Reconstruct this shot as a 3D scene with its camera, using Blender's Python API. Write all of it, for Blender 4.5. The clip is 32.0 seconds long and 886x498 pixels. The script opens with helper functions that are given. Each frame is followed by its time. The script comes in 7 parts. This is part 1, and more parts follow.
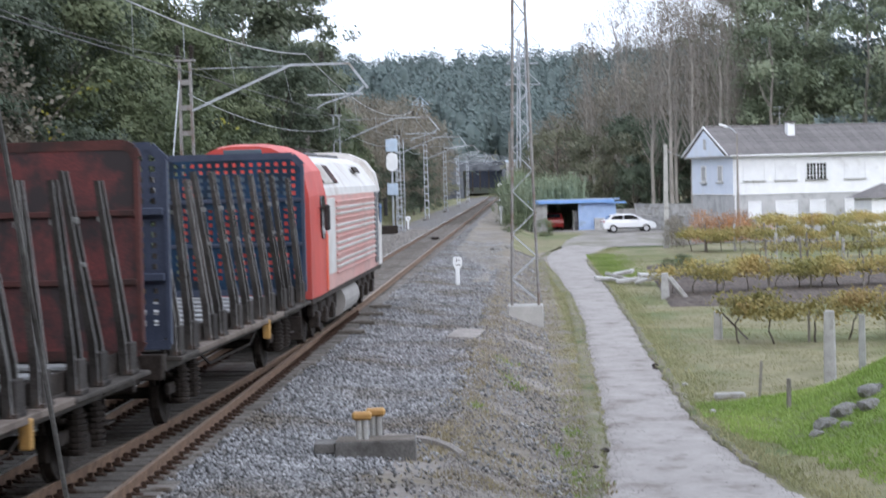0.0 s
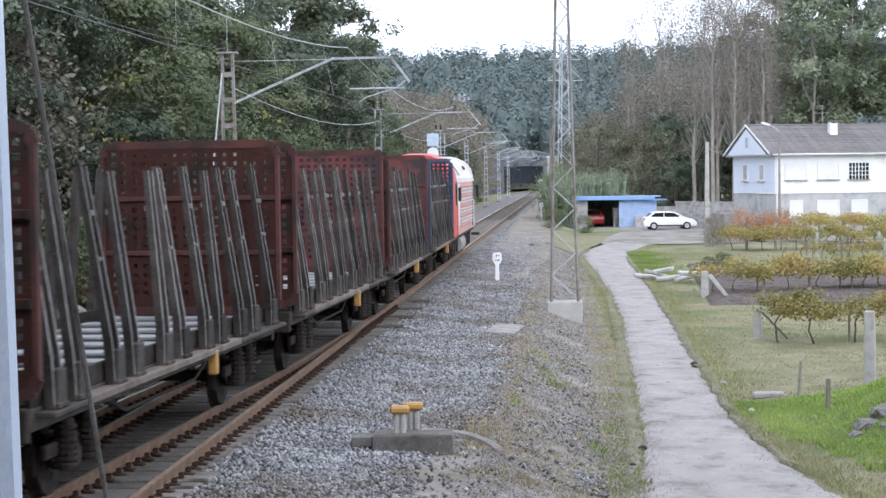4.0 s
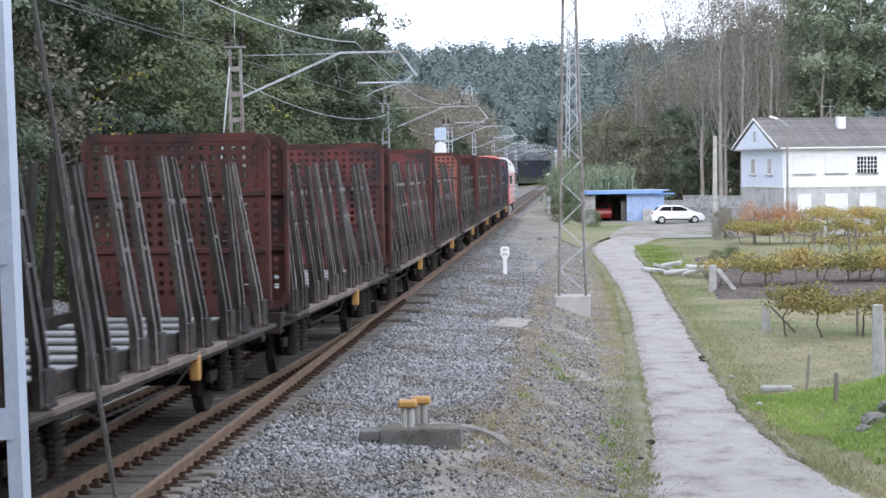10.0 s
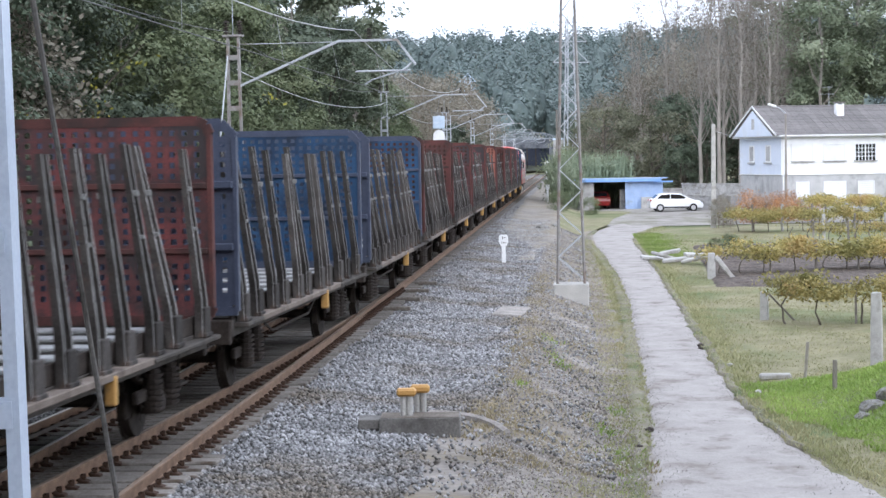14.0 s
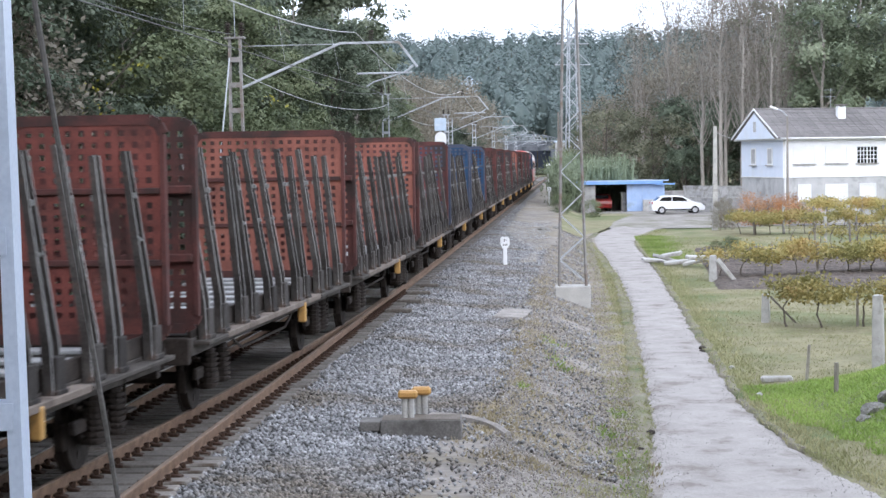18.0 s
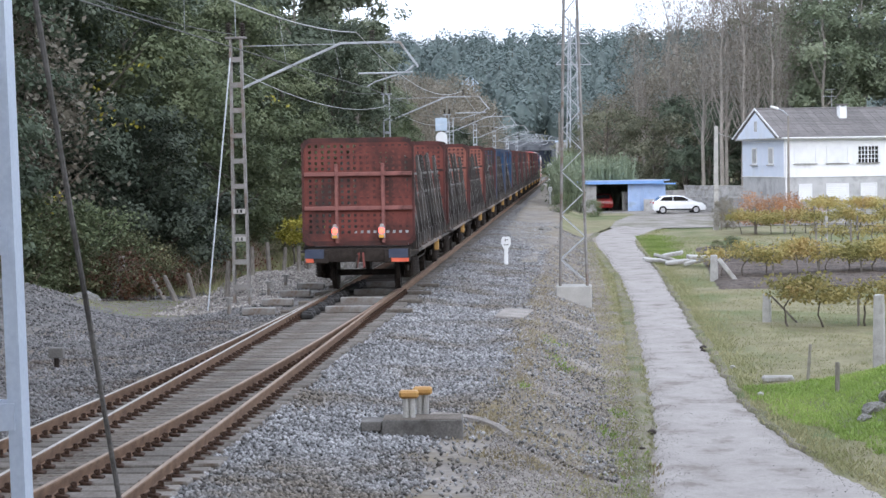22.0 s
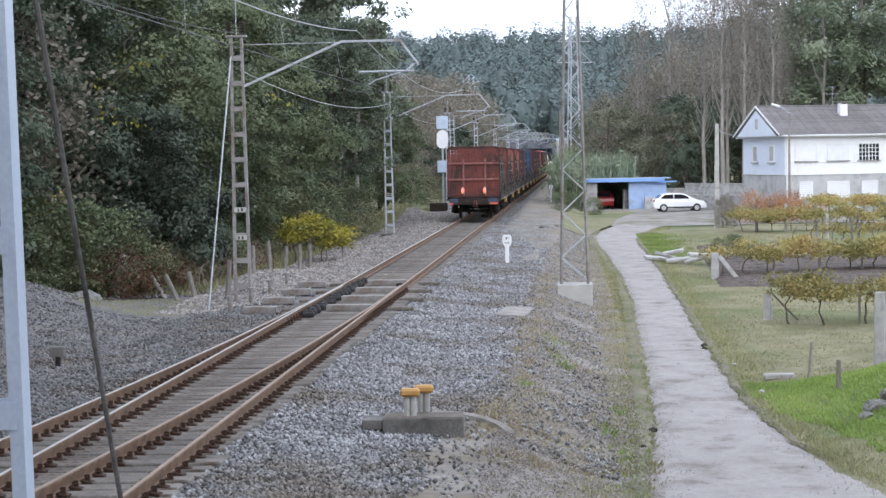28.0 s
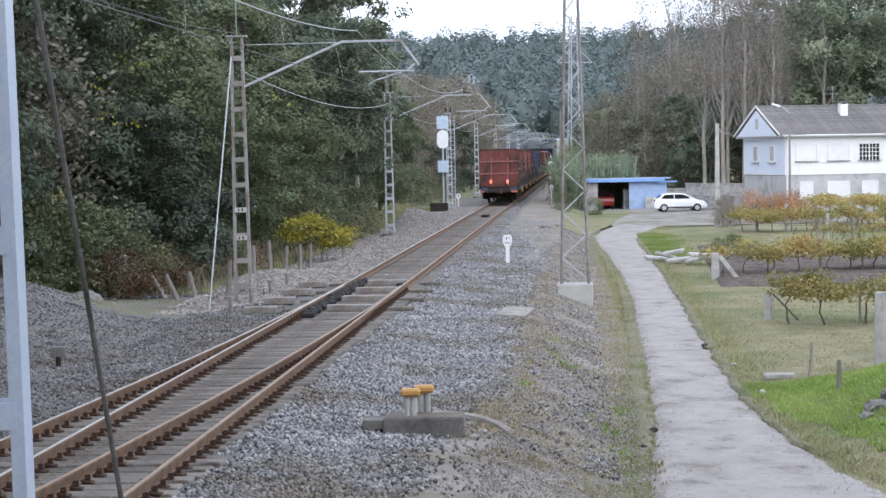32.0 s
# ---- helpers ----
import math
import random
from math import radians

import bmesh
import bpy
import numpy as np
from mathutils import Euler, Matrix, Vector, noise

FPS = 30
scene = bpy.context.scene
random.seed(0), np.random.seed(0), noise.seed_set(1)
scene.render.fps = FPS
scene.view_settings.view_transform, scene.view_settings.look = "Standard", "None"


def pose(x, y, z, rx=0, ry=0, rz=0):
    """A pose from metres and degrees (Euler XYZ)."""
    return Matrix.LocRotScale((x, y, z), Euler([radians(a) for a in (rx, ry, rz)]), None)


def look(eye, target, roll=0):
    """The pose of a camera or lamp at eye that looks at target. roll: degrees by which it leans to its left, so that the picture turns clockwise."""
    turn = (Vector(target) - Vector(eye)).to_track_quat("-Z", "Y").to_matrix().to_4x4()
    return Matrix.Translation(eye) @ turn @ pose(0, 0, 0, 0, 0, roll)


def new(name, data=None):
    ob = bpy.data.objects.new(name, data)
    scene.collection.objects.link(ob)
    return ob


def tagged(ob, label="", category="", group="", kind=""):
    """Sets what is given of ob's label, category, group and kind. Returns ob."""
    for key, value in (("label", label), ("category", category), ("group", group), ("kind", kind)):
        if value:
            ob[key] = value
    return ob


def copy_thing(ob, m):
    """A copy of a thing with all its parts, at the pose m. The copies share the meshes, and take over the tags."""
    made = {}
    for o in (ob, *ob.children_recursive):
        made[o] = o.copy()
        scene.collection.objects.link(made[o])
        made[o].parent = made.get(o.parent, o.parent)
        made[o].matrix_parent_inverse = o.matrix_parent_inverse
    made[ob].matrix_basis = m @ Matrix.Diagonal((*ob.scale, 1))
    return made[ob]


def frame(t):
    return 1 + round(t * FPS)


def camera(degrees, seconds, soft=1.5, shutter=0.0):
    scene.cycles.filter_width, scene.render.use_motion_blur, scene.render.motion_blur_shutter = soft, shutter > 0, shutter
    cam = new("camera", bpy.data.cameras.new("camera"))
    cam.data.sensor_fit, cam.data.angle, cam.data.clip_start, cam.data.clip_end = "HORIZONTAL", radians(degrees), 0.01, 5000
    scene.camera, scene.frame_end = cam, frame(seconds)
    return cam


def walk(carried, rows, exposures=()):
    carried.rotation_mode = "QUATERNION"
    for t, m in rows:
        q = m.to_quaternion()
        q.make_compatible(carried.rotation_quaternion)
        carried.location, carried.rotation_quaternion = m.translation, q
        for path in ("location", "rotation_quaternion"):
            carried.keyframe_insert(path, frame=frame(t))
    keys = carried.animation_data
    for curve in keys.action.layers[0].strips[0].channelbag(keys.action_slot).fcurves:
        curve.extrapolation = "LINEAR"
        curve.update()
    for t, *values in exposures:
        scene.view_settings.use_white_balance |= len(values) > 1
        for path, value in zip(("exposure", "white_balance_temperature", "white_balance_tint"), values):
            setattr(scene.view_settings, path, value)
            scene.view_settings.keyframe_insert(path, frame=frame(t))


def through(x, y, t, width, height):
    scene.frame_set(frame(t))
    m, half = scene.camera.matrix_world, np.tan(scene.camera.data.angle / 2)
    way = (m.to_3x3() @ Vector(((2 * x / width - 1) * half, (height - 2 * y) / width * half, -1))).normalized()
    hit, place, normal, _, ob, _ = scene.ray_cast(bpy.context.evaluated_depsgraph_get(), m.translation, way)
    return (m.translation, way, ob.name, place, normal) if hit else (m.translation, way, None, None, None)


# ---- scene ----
# The camera stands beside the line on a bank and only pans a little; yaw, pitch and roll in degrees.
cam = camera(25.25, 32.0, shutter=0.4)
EYE = (0.0, 0.0, 3.5)
PANS = (
    (0, -1.464, -2.015, 1.443),
    (0.1, -1.280, -1.640, 1.300),
    (0.2, -1.230, -1.340, 1.200),
    (0.3, -1.100, -1.210, 1.050),
    (0.5, -1.067, -1.092, 0.919),
    (1, -1.079, -0.889, 0.687),
    (1.5, -1.011, -1.143, 0.765),
    (1.6, -0.810, -1.130, 0.770),
    (1.8, -0.630, -1.320, 0.770),
    (2, -0.508, -1.540, 0.778),
    (2.5, -0.400, -1.840, 0.800),
    (3, -0.339, -2.008, 0.754),
    (3.5, -0.302, -2.106, 0.735),
    (5.5, -0.223, -2.163, 0.799),
    (6, -0.224, -2.163, 0.837),
    (7, -0.209, -2.161, 0.787),
    (7.5, -0.209, -2.163, 0.792),
    (8, -0.159, -2.145, 0.810),
    (8.2, 0.220, -2.110, 0.810),
    (8.3, 0.790, -2.100, 0.820),
    (8.5, 1.271, -2.086, 0.835),
    (8.7, 1.170, -2.120, 0.820),
    (8.8, 1.000, -2.150, 0.810),
    (9, 0.385, -2.212, 0.793),
    (9.5, 0.031, -2.252, 0.775),
    (10, -0.062, -2.306, 0.800),
    (10.5, -0.090, -2.311, 0.839),
    (11, -0.111, -2.304, 0.809),
    (12, -0.125, -2.312, 0.856),
    (13, -0.127, -2.413, 0.914),
    (13.5, -0.102, -2.560, 0.853),
    (14, -0.107, -2.646, 0.905),
    (14.5, -0.084, -2.699, 0.878),
    (16.5, -0.046, -2.687, 0.954),
    (17, -0.060, -2.662, 0.968),
    (17.5, -0.060, -2.605, 0.849),
    (18, -0.060, -2.581, 0.847),
    (19, -0.046, -2.587, 0.843),
    (20, -0.036, -2.585, 0.845),
    (21, -0.039, -2.588, 0.866),
    (22, -0.033, -2.585, 0.881),
    (23, -0.027, -2.587, 0.877),
    (24, -0.019, -2.581, 0.834),
    (25, -0.028, -2.587, 0.914),
    (25.5, -0.030, -2.586, 0.885),
    (27.5, -0.033, -2.587, 0.967),
    (28, -0.010, -2.636, 0.976),
    (28.5, -0.034, -2.586, 0.970),
    (29, -0.029, -2.587, 0.960),
    (29.5, -0.025, -2.587, 0.920),
    (30, -0.019, -2.585, 0.992),
    (30.5, -0.003, -2.620, 1.093),
    (31, -0.010, -2.611, 0.974),
    (31.5, -0.010, -2.586, 0.970),
    (32, 0.000, -2.634, 1.000),
)
walk(cam, [(t, pose(*EYE, 90 + pitch, roll, yaw)) for t, yaw, pitch, roll in PANS],
     [(t, stops, 6290, 13) for t, stops in ((0, 0.06), (1.5, 0.12), (3, 0.26), (6, 0.30), (10, 0.30), (13.5, 0.40), (19.5, 0.42), (21.5, 0.25), (23, 0.15), (32, 0.15))])

# An overcast late-autumn afternoon: a white sky and a very soft sun from behind.
world = bpy.data.worlds.new("overcast_sky")
scene.world = world
world.use_nodes = True
wn, wl = world.node_tree.nodes, world.node_tree.links
wn.clear()
sky = wn.new("ShaderNodeTexSky")
sky.sky_type, sky.sun_disc = "NISHITA", False
sky.sun_elevation, sky.sun_rotation = radians(38), radians(200)
sky.air_density, sky.dust_density, sky.ozone_density = 1.0, 4.0, 1.0
grey = wn.new("ShaderNodeHueSaturation")
grey.inputs["Saturation"].default_value = 0.22
cloud_at = wn.new("ShaderNodeTexCoord")
cloud = wn.new("ShaderNodeTexNoise")
cloud.inputs["Scale"].default_value, cloud.inputs["Detail"].default_value = 2.2, 4.0
veil = wn.new("ShaderNodeMixRGB")
veil.inputs[0].default_value = 0.72
veil_tone = wn.new("ShaderNodeValToRGB")
veil_tone.color_ramp.elements[0].color = (9.0, 10.0, 11.7, 1)
veil_tone.color_ramp.elements[1].color = (10.2, 11.2, 12.8, 1)
back = wn.new("ShaderNodeBackground")
back.inputs["Strength"].default_value = 0.178
wout = wn.new("ShaderNodeOutputWorld")
wl.new(sky.outputs[0], grey.inputs["Color"])
wl.new(cloud_at.outputs["Generated"], cloud.inputs["Vector"])
wl.new(cloud.outputs["Fac"], veil_tone.inputs[0])
wl.new(grey.outputs[0], veil.inputs[1])
wl.new(veil_tone.outputs[0], veil.inputs[2])
wl.new(veil.outputs[0], back.inputs["Color"])
wl.new(back.outputs[0], wout.inputs["Surface"])

sun = new("sun", bpy.data.lights.new("sun", "SUN"))
sun.data.energy, sun.data.angle, sun.data.color = 0.7, radians(25), (1.0, 0.96, 0.9)
sun.matrix_world = look((55, -90, 80), (5, 60, 0))
scene.view_settings.exposure = 0.0

# ---- materials ----
def surface(name, low, high, scale=3.0, rough=0.8, metal=0.0, bump=0.3, fine=40.0, stain=None, stain_scale=0.6,
            stain_at=0.55, vary=0.0, island=0.0, relief=0.02, along=None):
    """Two tones mixed by coarse and fine noise in metres, an optional stain colour, bump, and variation by piece or island."""
    m = bpy.data.materials.new(name)
    m.use_nodes = True
    n, l = m.node_tree.nodes, m.node_tree.links
    bsdf = n["Principled BSDF"]
    at = n.new("ShaderNodeTexCoord")
    vec = at.outputs["Object"]
    if along:
        mapping = n.new("ShaderNodeMapping")
        mapping.inputs["Scale"].default_value = along
        l.new(vec, mapping.inputs[0])
        vec = mapping.outputs[0]
    a = n.new("ShaderNodeTexNoise")
    a.inputs["Scale"].default_value, a.inputs["Detail"].default_value = scale, 6.0
    b = n.new("ShaderNodeTexNoise")
    b.inputs["Scale"].default_value, b.inputs["Detail"].default_value = fine, 3.0
    l.new(vec, a.inputs["Vector"])
    l.new(vec, b.inputs["Vector"])
    both = n.new("ShaderNodeMath")
    both.operation = "MULTIPLY_ADD"
    both.inputs[1].default_value = 0.45
    l.new(b.outputs["Fac"], both.inputs[0])
    half = n.new("ShaderNodeMath")
    half.operation = "MULTIPLY"
    half.inputs[1].default_value = 0.55
    l.new(a.outputs["Fac"], half.inputs[0])
    l.new(half.outputs[0], both.inputs[2])
    ramp = n.new("ShaderNodeValToRGB")
    ramp.color_ramp.elements[0].position, ramp.color_ramp.elements[1].position = 0.36, 0.64
    ramp.color_ramp.elements[0].color, ramp.color_ramp.elements[1].color = (*low, 1), (*high, 1)
    l.new(both.outputs[0], ramp.inputs[0])
    colour = ramp.outputs[0]
    if stain:
        s = n.new("ShaderNodeTexNoise")
        s.inputs["Scale"].default_value, s.inputs["Detail"].default_value = stain_scale, 8.0
        s.inputs["Roughness"].default_value = 0.65
        l.new(vec, s.inputs["Vector"])
        edge = n.new("ShaderNodeMapRange")
        edge.inputs["From Min"].default_value, edge.inputs["From Max"].default_value = stain_at - 0.05, stain_at + 0.09
        l.new(s.outputs["Fac"], edge.inputs["Value"])
        mix = n.new("ShaderNodeMixRGB")
        mix.inputs[2].default_value = (*stain, 1)
        l.new(edge.outputs[0], mix.inputs[0])
        l.new(colour, mix.inputs[1])
        colour = mix.outputs[0]
    for amount, kind in ((vary, "ShaderNodeObjectInfo"), (island, "ShaderNodeNewGeometry")):
        if amount:
            info = n.new(kind)
            key = "Random" if kind == "ShaderNodeObjectInfo" else "Random Per Island"
            span = n.new("ShaderNodeMapRange")
            span.inputs["To Min"].default_value, span.inputs["To Max"].default_value = 1 - amount, 1 + amount
            l.new(info.outputs[key], span.inputs["Value"])
            hsv = n.new("ShaderNodeHueSaturation")
            l.new(span.outputs[0], hsv.inputs["Value"])
            l.new(colour, hsv.inputs["Color"])
            colour = hsv.outputs[0]
    l.new(colour, bsdf.inputs["Base Color"])
    bsdf.inputs["Roughness"].default_value, bsdf.inputs["Metallic"].default_value = rough, metal
    if bump:
        bp = n.new("ShaderNodeBump")
        bp.inputs["Strength"].default_value, bp.inputs["Distance"].default_value = bump, relief
        l.new(both.outputs[0], bp.inputs["Height"])
        l.new(bp.outputs[0], bsdf.inputs["Normal"])
    return m


def foliage(name, tones, through=0.25, rough=0.6):
    """Leaves: each leaf takes a tone of its own from the ramp; some light passes through."""
    m = bpy.data.materials.new(name)
    m.use_nodes = True
    n, l = m.node_tree.nodes, m.node_tree.links
    bsdf, out = n["Principled BSDF"], n["Material Output"]
    geo = n.new("ShaderNodeNewGeometry")
    at = n.new("ShaderNodeTexCoord")
    patch = n.new("ShaderNodeTexNoise")
    patch.inputs["Scale"].default_value = 0.45
    l.new(at.outputs["Object"], patch.inputs["Vector"])
    mixf = n.new("ShaderNodeMath")
    mixf.operation = "MULTIPLY_ADD"
    mixf.inputs[1].default_value = 0.3
    l.new(geo.outputs["Random Per Island"], mixf.inputs[0])
    part_patch = n.new("ShaderNodeMath")
    part_patch.operation = "MULTIPLY_ADD"
    part_patch.inputs[1].default_value, part_patch.inputs[2].default_value = 1.9, -0.6
    l.new(patch.outputs["Fac"], part_patch.inputs[0])
    l.new(part_patch.outputs[0], mixf.inputs[2])
    ramp = n.new("ShaderNodeValToRGB")
    el = ramp.color_ramp.elements
    while len(el) < len(tones):
        el.new(0.5)
    for i, c in enumerate(tones):
        el[i].position, el[i].color = i / max(1, len(tones) - 1), (*c, 1)
    l.new(mixf.outputs[0], ramp.inputs[0])
    info = n.new("ShaderNodeObjectInfo")
    span = n.new("ShaderNodeMapRange")
    span.inputs["To Min"].default_value, span.inputs["To Max"].default_value = 0.8, 1.2
    l.new(info.outputs["Random"], span.inputs["Value"])
    hsv = n.new("ShaderNodeHueSaturation")
    l.new(span.outputs[0], hsv.inputs["Value"])
    l.new(ramp.outputs[0], hsv.inputs["Color"])
    l.new(hsv.outputs[0], bsdf.inputs["Base Color"])
    bsdf.inputs["Roughness"].default_value = rough
    bsdf.inputs["Specular IOR Level"].default_value = 0.25
    glow = n.new("ShaderNodeBsdfTranslucent")
    l.new(hsv.outputs[0], glow.inputs["Color"])
    mix = n.new("ShaderNodeMixShader")
    mix.inputs[0].default_value = through
    l.new(bsdf.outputs[0], mix.inputs[1])
    l.new(glow.outputs[0], mix.inputs[2])
    l.new(mix.outputs[0], out.inputs["Surface"])
    return m


def lamp_glass(name, colour, strength):
    m = bpy.data.materials.new(name)
    m.use_nodes = True
    b = m.node_tree.nodes["Principled BSDF"]
    b.inputs["Base Color"].default_value = (*colour, 1)
    b.inputs["Emission Color"].default_value = (*colour, 1)
    b.inputs["Emission Strength"].default_value = strength
    return m


def glass(name, tint, rough=0.05):
    m = bpy.data.materials.new(name)
    m.use_nodes = True
    b = m.node_tree.nodes["Principled BSDF"]
    b.inputs["Base Color"].default_value = (*tint, 1)
    b.inputs["Roughness"].default_value = rough
    b.inputs["Specular IOR Level"].default_value = 0.7
    return m


GRASS = surface("dry_meadow", (0.162, 0.151, 0.090), (0.280, 0.258, 0.162), 0.9, 0.95, bump=0.8, fine=9, stain=(0.123, 0.151, 0.067), stain_scale=0.16, stain_at=0.52, relief=0.06)
TURF = surface("fresh_turf", (0.11, 0.165, 0.035), (0.20, 0.28, 0.065), 0.8, 0.95, bump=0.7, fine=12, stain=(0.17, 0.175, 0.08), stain_scale=0.45, stain_at=0.57, relief=0.05)
BALLAST = surface("ballast_bed", (0.085, 0.083, 0.082), (0.24, 0.232, 0.226), 3.0, 0.9, bump=1.0, fine=22, stain=(0.20, 0.172, 0.142), stain_scale=0.22, stain_at=0.54, relief=0.05)
STONE = surface("ballast_stone", (0.16, 0.161, 0.165), (0.335, 0.335, 0.342), 2.0, 0.9, bump=0.4, fine=30, island=0.6, stain=(0.17, 0.15, 0.128), stain_scale=0.3, stain_at=0.54)
SIDING_STONE = surface("sooty_ballast_stone", (0.095, 0.093, 0.094), (0.24, 0.235, 0.236), 1.2, 0.9, bump=0.4, fine=30, island=0.55, stain=(0.12, 0.10, 0.085), stain_scale=0.3, stain_at=0.56)
DUST = surface("packed_track_dust", (0.11, 0.094, 0.08), (0.22, 0.197, 0.172), 1.6, 0.95, bump=0.6, fine=26, stain=(0.10, 0.085, 0.07), stain_scale=1.1, stain_at=0.57)
DUSTY_STONE = surface("dusty_stone", (0.19, 0.175, 0.16), (0.38, 0.35, 0.325), 2.0, 0.9, bump=0.4, fine=30, island=0.4)
FIELD_STONE = surface("lichened_field_stone", (0.13, 0.125, 0.12), (0.30, 0.29, 0.28), 5, 0.9, bump=0.9, fine=40, stain=(0.12, 0.12, 0.08), stain_scale=3, stain_at=0.55)
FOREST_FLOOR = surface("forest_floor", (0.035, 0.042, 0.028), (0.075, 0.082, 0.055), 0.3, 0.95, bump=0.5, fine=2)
BANK = surface("bank_earth", (0.15, 0.135, 0.12), (0.33, 0.302, 0.275), 0.8, 0.95, bump=1.0, fine=9, stain=(0.213, 0.183, 0.132), stain_scale=0.6, stain_at=0.5, relief=0.06, along=(0.7, 0.8, 1))
LANE = surface("worn_lane", (0.277, 0.257, 0.243), (0.390, 0.366, 0.351), 2.6, 0.95, bump=0.04, fine=45, stain=(0.209, 0.188, 0.172), stain_scale=1.3, stain_at=0.565, along=(1.0, 0.8, 1))
SOIL = surface("tilled_soil", (0.055, 0.045, 0.04), (0.13, 0.105, 0.09), 2.0, 0.95, bump=1.0, fine=8, relief=0.08)
RUST_RAIL = surface("rusty_rail", (0.115, 0.068, 0.042), (0.25, 0.155, 0.098), 5, 0.8, 0.2, bump=0.3, fine=60)
RAIL_HEAD = surface("polished_rail_head", (0.44, 0.41, 0.38), (0.60, 0.57, 0.54), 8, 0.34, 0.8, bump=0.05, along=(1, 0.1, 1))
DULL_HEAD = surface("brown_rail_head", (0.20, 0.135, 0.09), (0.33, 0.25, 0.19), 8, 0.5, 0.5, bump=0.1, along=(1, 0.1, 1))
SLEEPER = surface("weathered_sleeper", (0.105, 0.094, 0.083), (0.225, 0.206, 0.186), 3, 0.9, bump=0.5, fine=25, vary=0.2, stain=(0.075, 0.055, 0.04), stain_scale=2, stain_at=0.57)
STEEL_BOX = surface("grey_steel_bearer", (0.20, 0.195, 0.185), (0.30, 0.29, 0.275), 3, 0.7, 0.1, bump=0.2, stain=(0.14, 0.10, 0.075), stain_scale=1.5)
LANE_DIRT = surface("grassy_lane_dirt", (0.15, 0.137, 0.10), (0.27, 0.25, 0.195), 1.6, 0.95, bump=0.7, fine=18, stain=(0.10, 0.12, 0.05), stain_scale=0.8, stain_at=0.53, relief=0.04)
LANE_GRIT = surface("lane_grit", (0.155, 0.14, 0.128), (0.265, 0.245, 0.23), 2.0, 0.95, bump=0.2, island=0.35)
YARD_DIRT = surface("yard_gravel_dirt", (0.17, 0.155, 0.135), (0.32, 0.298, 0.275), 0.7, 0.95, bump=0.4, fine=7, stain=(0.14, 0.135, 0.085), stain_scale=0.3, stain_at=0.54)
CLIP_RUST = surface("dark_rusty_fastening", (0.03, 0.019, 0.014), (0.085, 0.05, 0.035), 6, 0.85, 0.1, bump=0.4)
IRON = surface("dark_greasy_iron", (0.022, 0.018, 0.016), (0.065, 0.052, 0.045), 6, 0.75, 0.2, bump=0.4)
GREASE = surface("black_switch_grease", (0.008, 0.008, 0.008), (0.028, 0.025, 0.023), 8, 0.75, bump=0.5)
GALV = surface("galvanised_steel", (0.36, 0.38, 0.41), (0.50, 0.53, 0.57), 4, 0.55, 0.35, bump=0.15, stain=(0.27, 0.24, 0.21), stain_scale=1.3, stain_at=0.6)
RUSTY_GALV = surface("rust_stained_lattice", (0.20, 0.188, 0.178), (0.33, 0.316, 0.31), 3, 0.7, 0.25, bump=0.2, stain=(0.17, 0.11, 0.075), stain_scale=0.9, stain_at=0.55)
MAST_PAINT = surface("pale_painted_steel", (0.48, 0.55, 0.68), (0.60, 0.67, 0.79), 2, 0.5, 0.1, bump=0.1, stain=(0.40, 0.43, 0.48), stain_scale=0.9, stain_at=0.62)
WIRE = surface("dark_wire", (0.06, 0.06, 0.06), (0.11, 0.11, 0.11), 6, 0.6, 0.6, bump=0)
WIRE_PALE = surface("pale_wire", (0.40, 0.41, 0.43), (0.50, 0.51, 0.53), 6, 0.5, 0.5, bump=0)
CONCRETE = surface("grey_concrete", (0.30, 0.295, 0.28), (0.46, 0.45, 0.43), 2.2, 0.9, bump=0.4, stain=(0.20, 0.19, 0.17), stain_scale=1.4, stain_at=0.57, vary=0.1)
DARK_CONCRETE = surface("dirty_concrete", (0.10, 0.095, 0.09), (0.20, 0.19, 0.18), 3, 0.9, bump=0.4, stain=(0.06, 0.055, 0.05), stain_scale=1.4, stain_at=0.56)
BRIDGE_STONE = surface("sooty_blue_grey_stone", (0.07, 0.078, 0.092), (0.17, 0.18, 0.20), 0.8, 0.9, bump=0.4, fine=6, stain=(0.05, 0.055, 0.065), stain_scale=0.4, stain_at=0.54)
TRUSS = surface("dull_blue_grey_steel", (0.17, 0.19, 0.22), (0.29, 0.315, 0.35), 1.5, 0.7, 0.1, bump=0.1)
GRANITE = surface("granite", (0.33, 0.325, 0.315), (0.52, 0.51, 0.50), 4, 0.85, bump=0.5, fine=60, stain=(0.25, 0.24, 0.21), stain_scale=1.5, vary=0.15)
OCHRE = surface("ochre_cap_paint", (0.40, 0.21, 0.06), (0.56, 0.33, 0.10), 4, 0.6, bump=0.2, stain=(0.28, 0.17, 0.07), stain_scale=5, stain_at=0.6)
WHITE = surface("white_paint", (0.72, 0.73, 0.75), (0.82, 0.83, 0.84), 1.5, 0.6, bump=0.08, stain=(0.62, 0.62, 0.62), stain_scale=0.7, stain_at=0.62)
# White render with the cool shade of the house's side mixed in.
SHADED_WHITE = surface("shade_tinted_render", (0.61, 0.675, 0.785), (0.68, 0.735, 0.84), 1.5, 0.75, bump=0.1, stain=(0.62, 0.65, 0.70), stain_scale=0.5, stain_at=0.62)
PLINTH = surface("grey_plinth_render", (0.38, 0.385, 0.39), (0.50, 0.50, 0.50), 1.2, 0.85, bump=0.3, stain=(0.30, 0.30, 0.30), stain_scale=0.8)
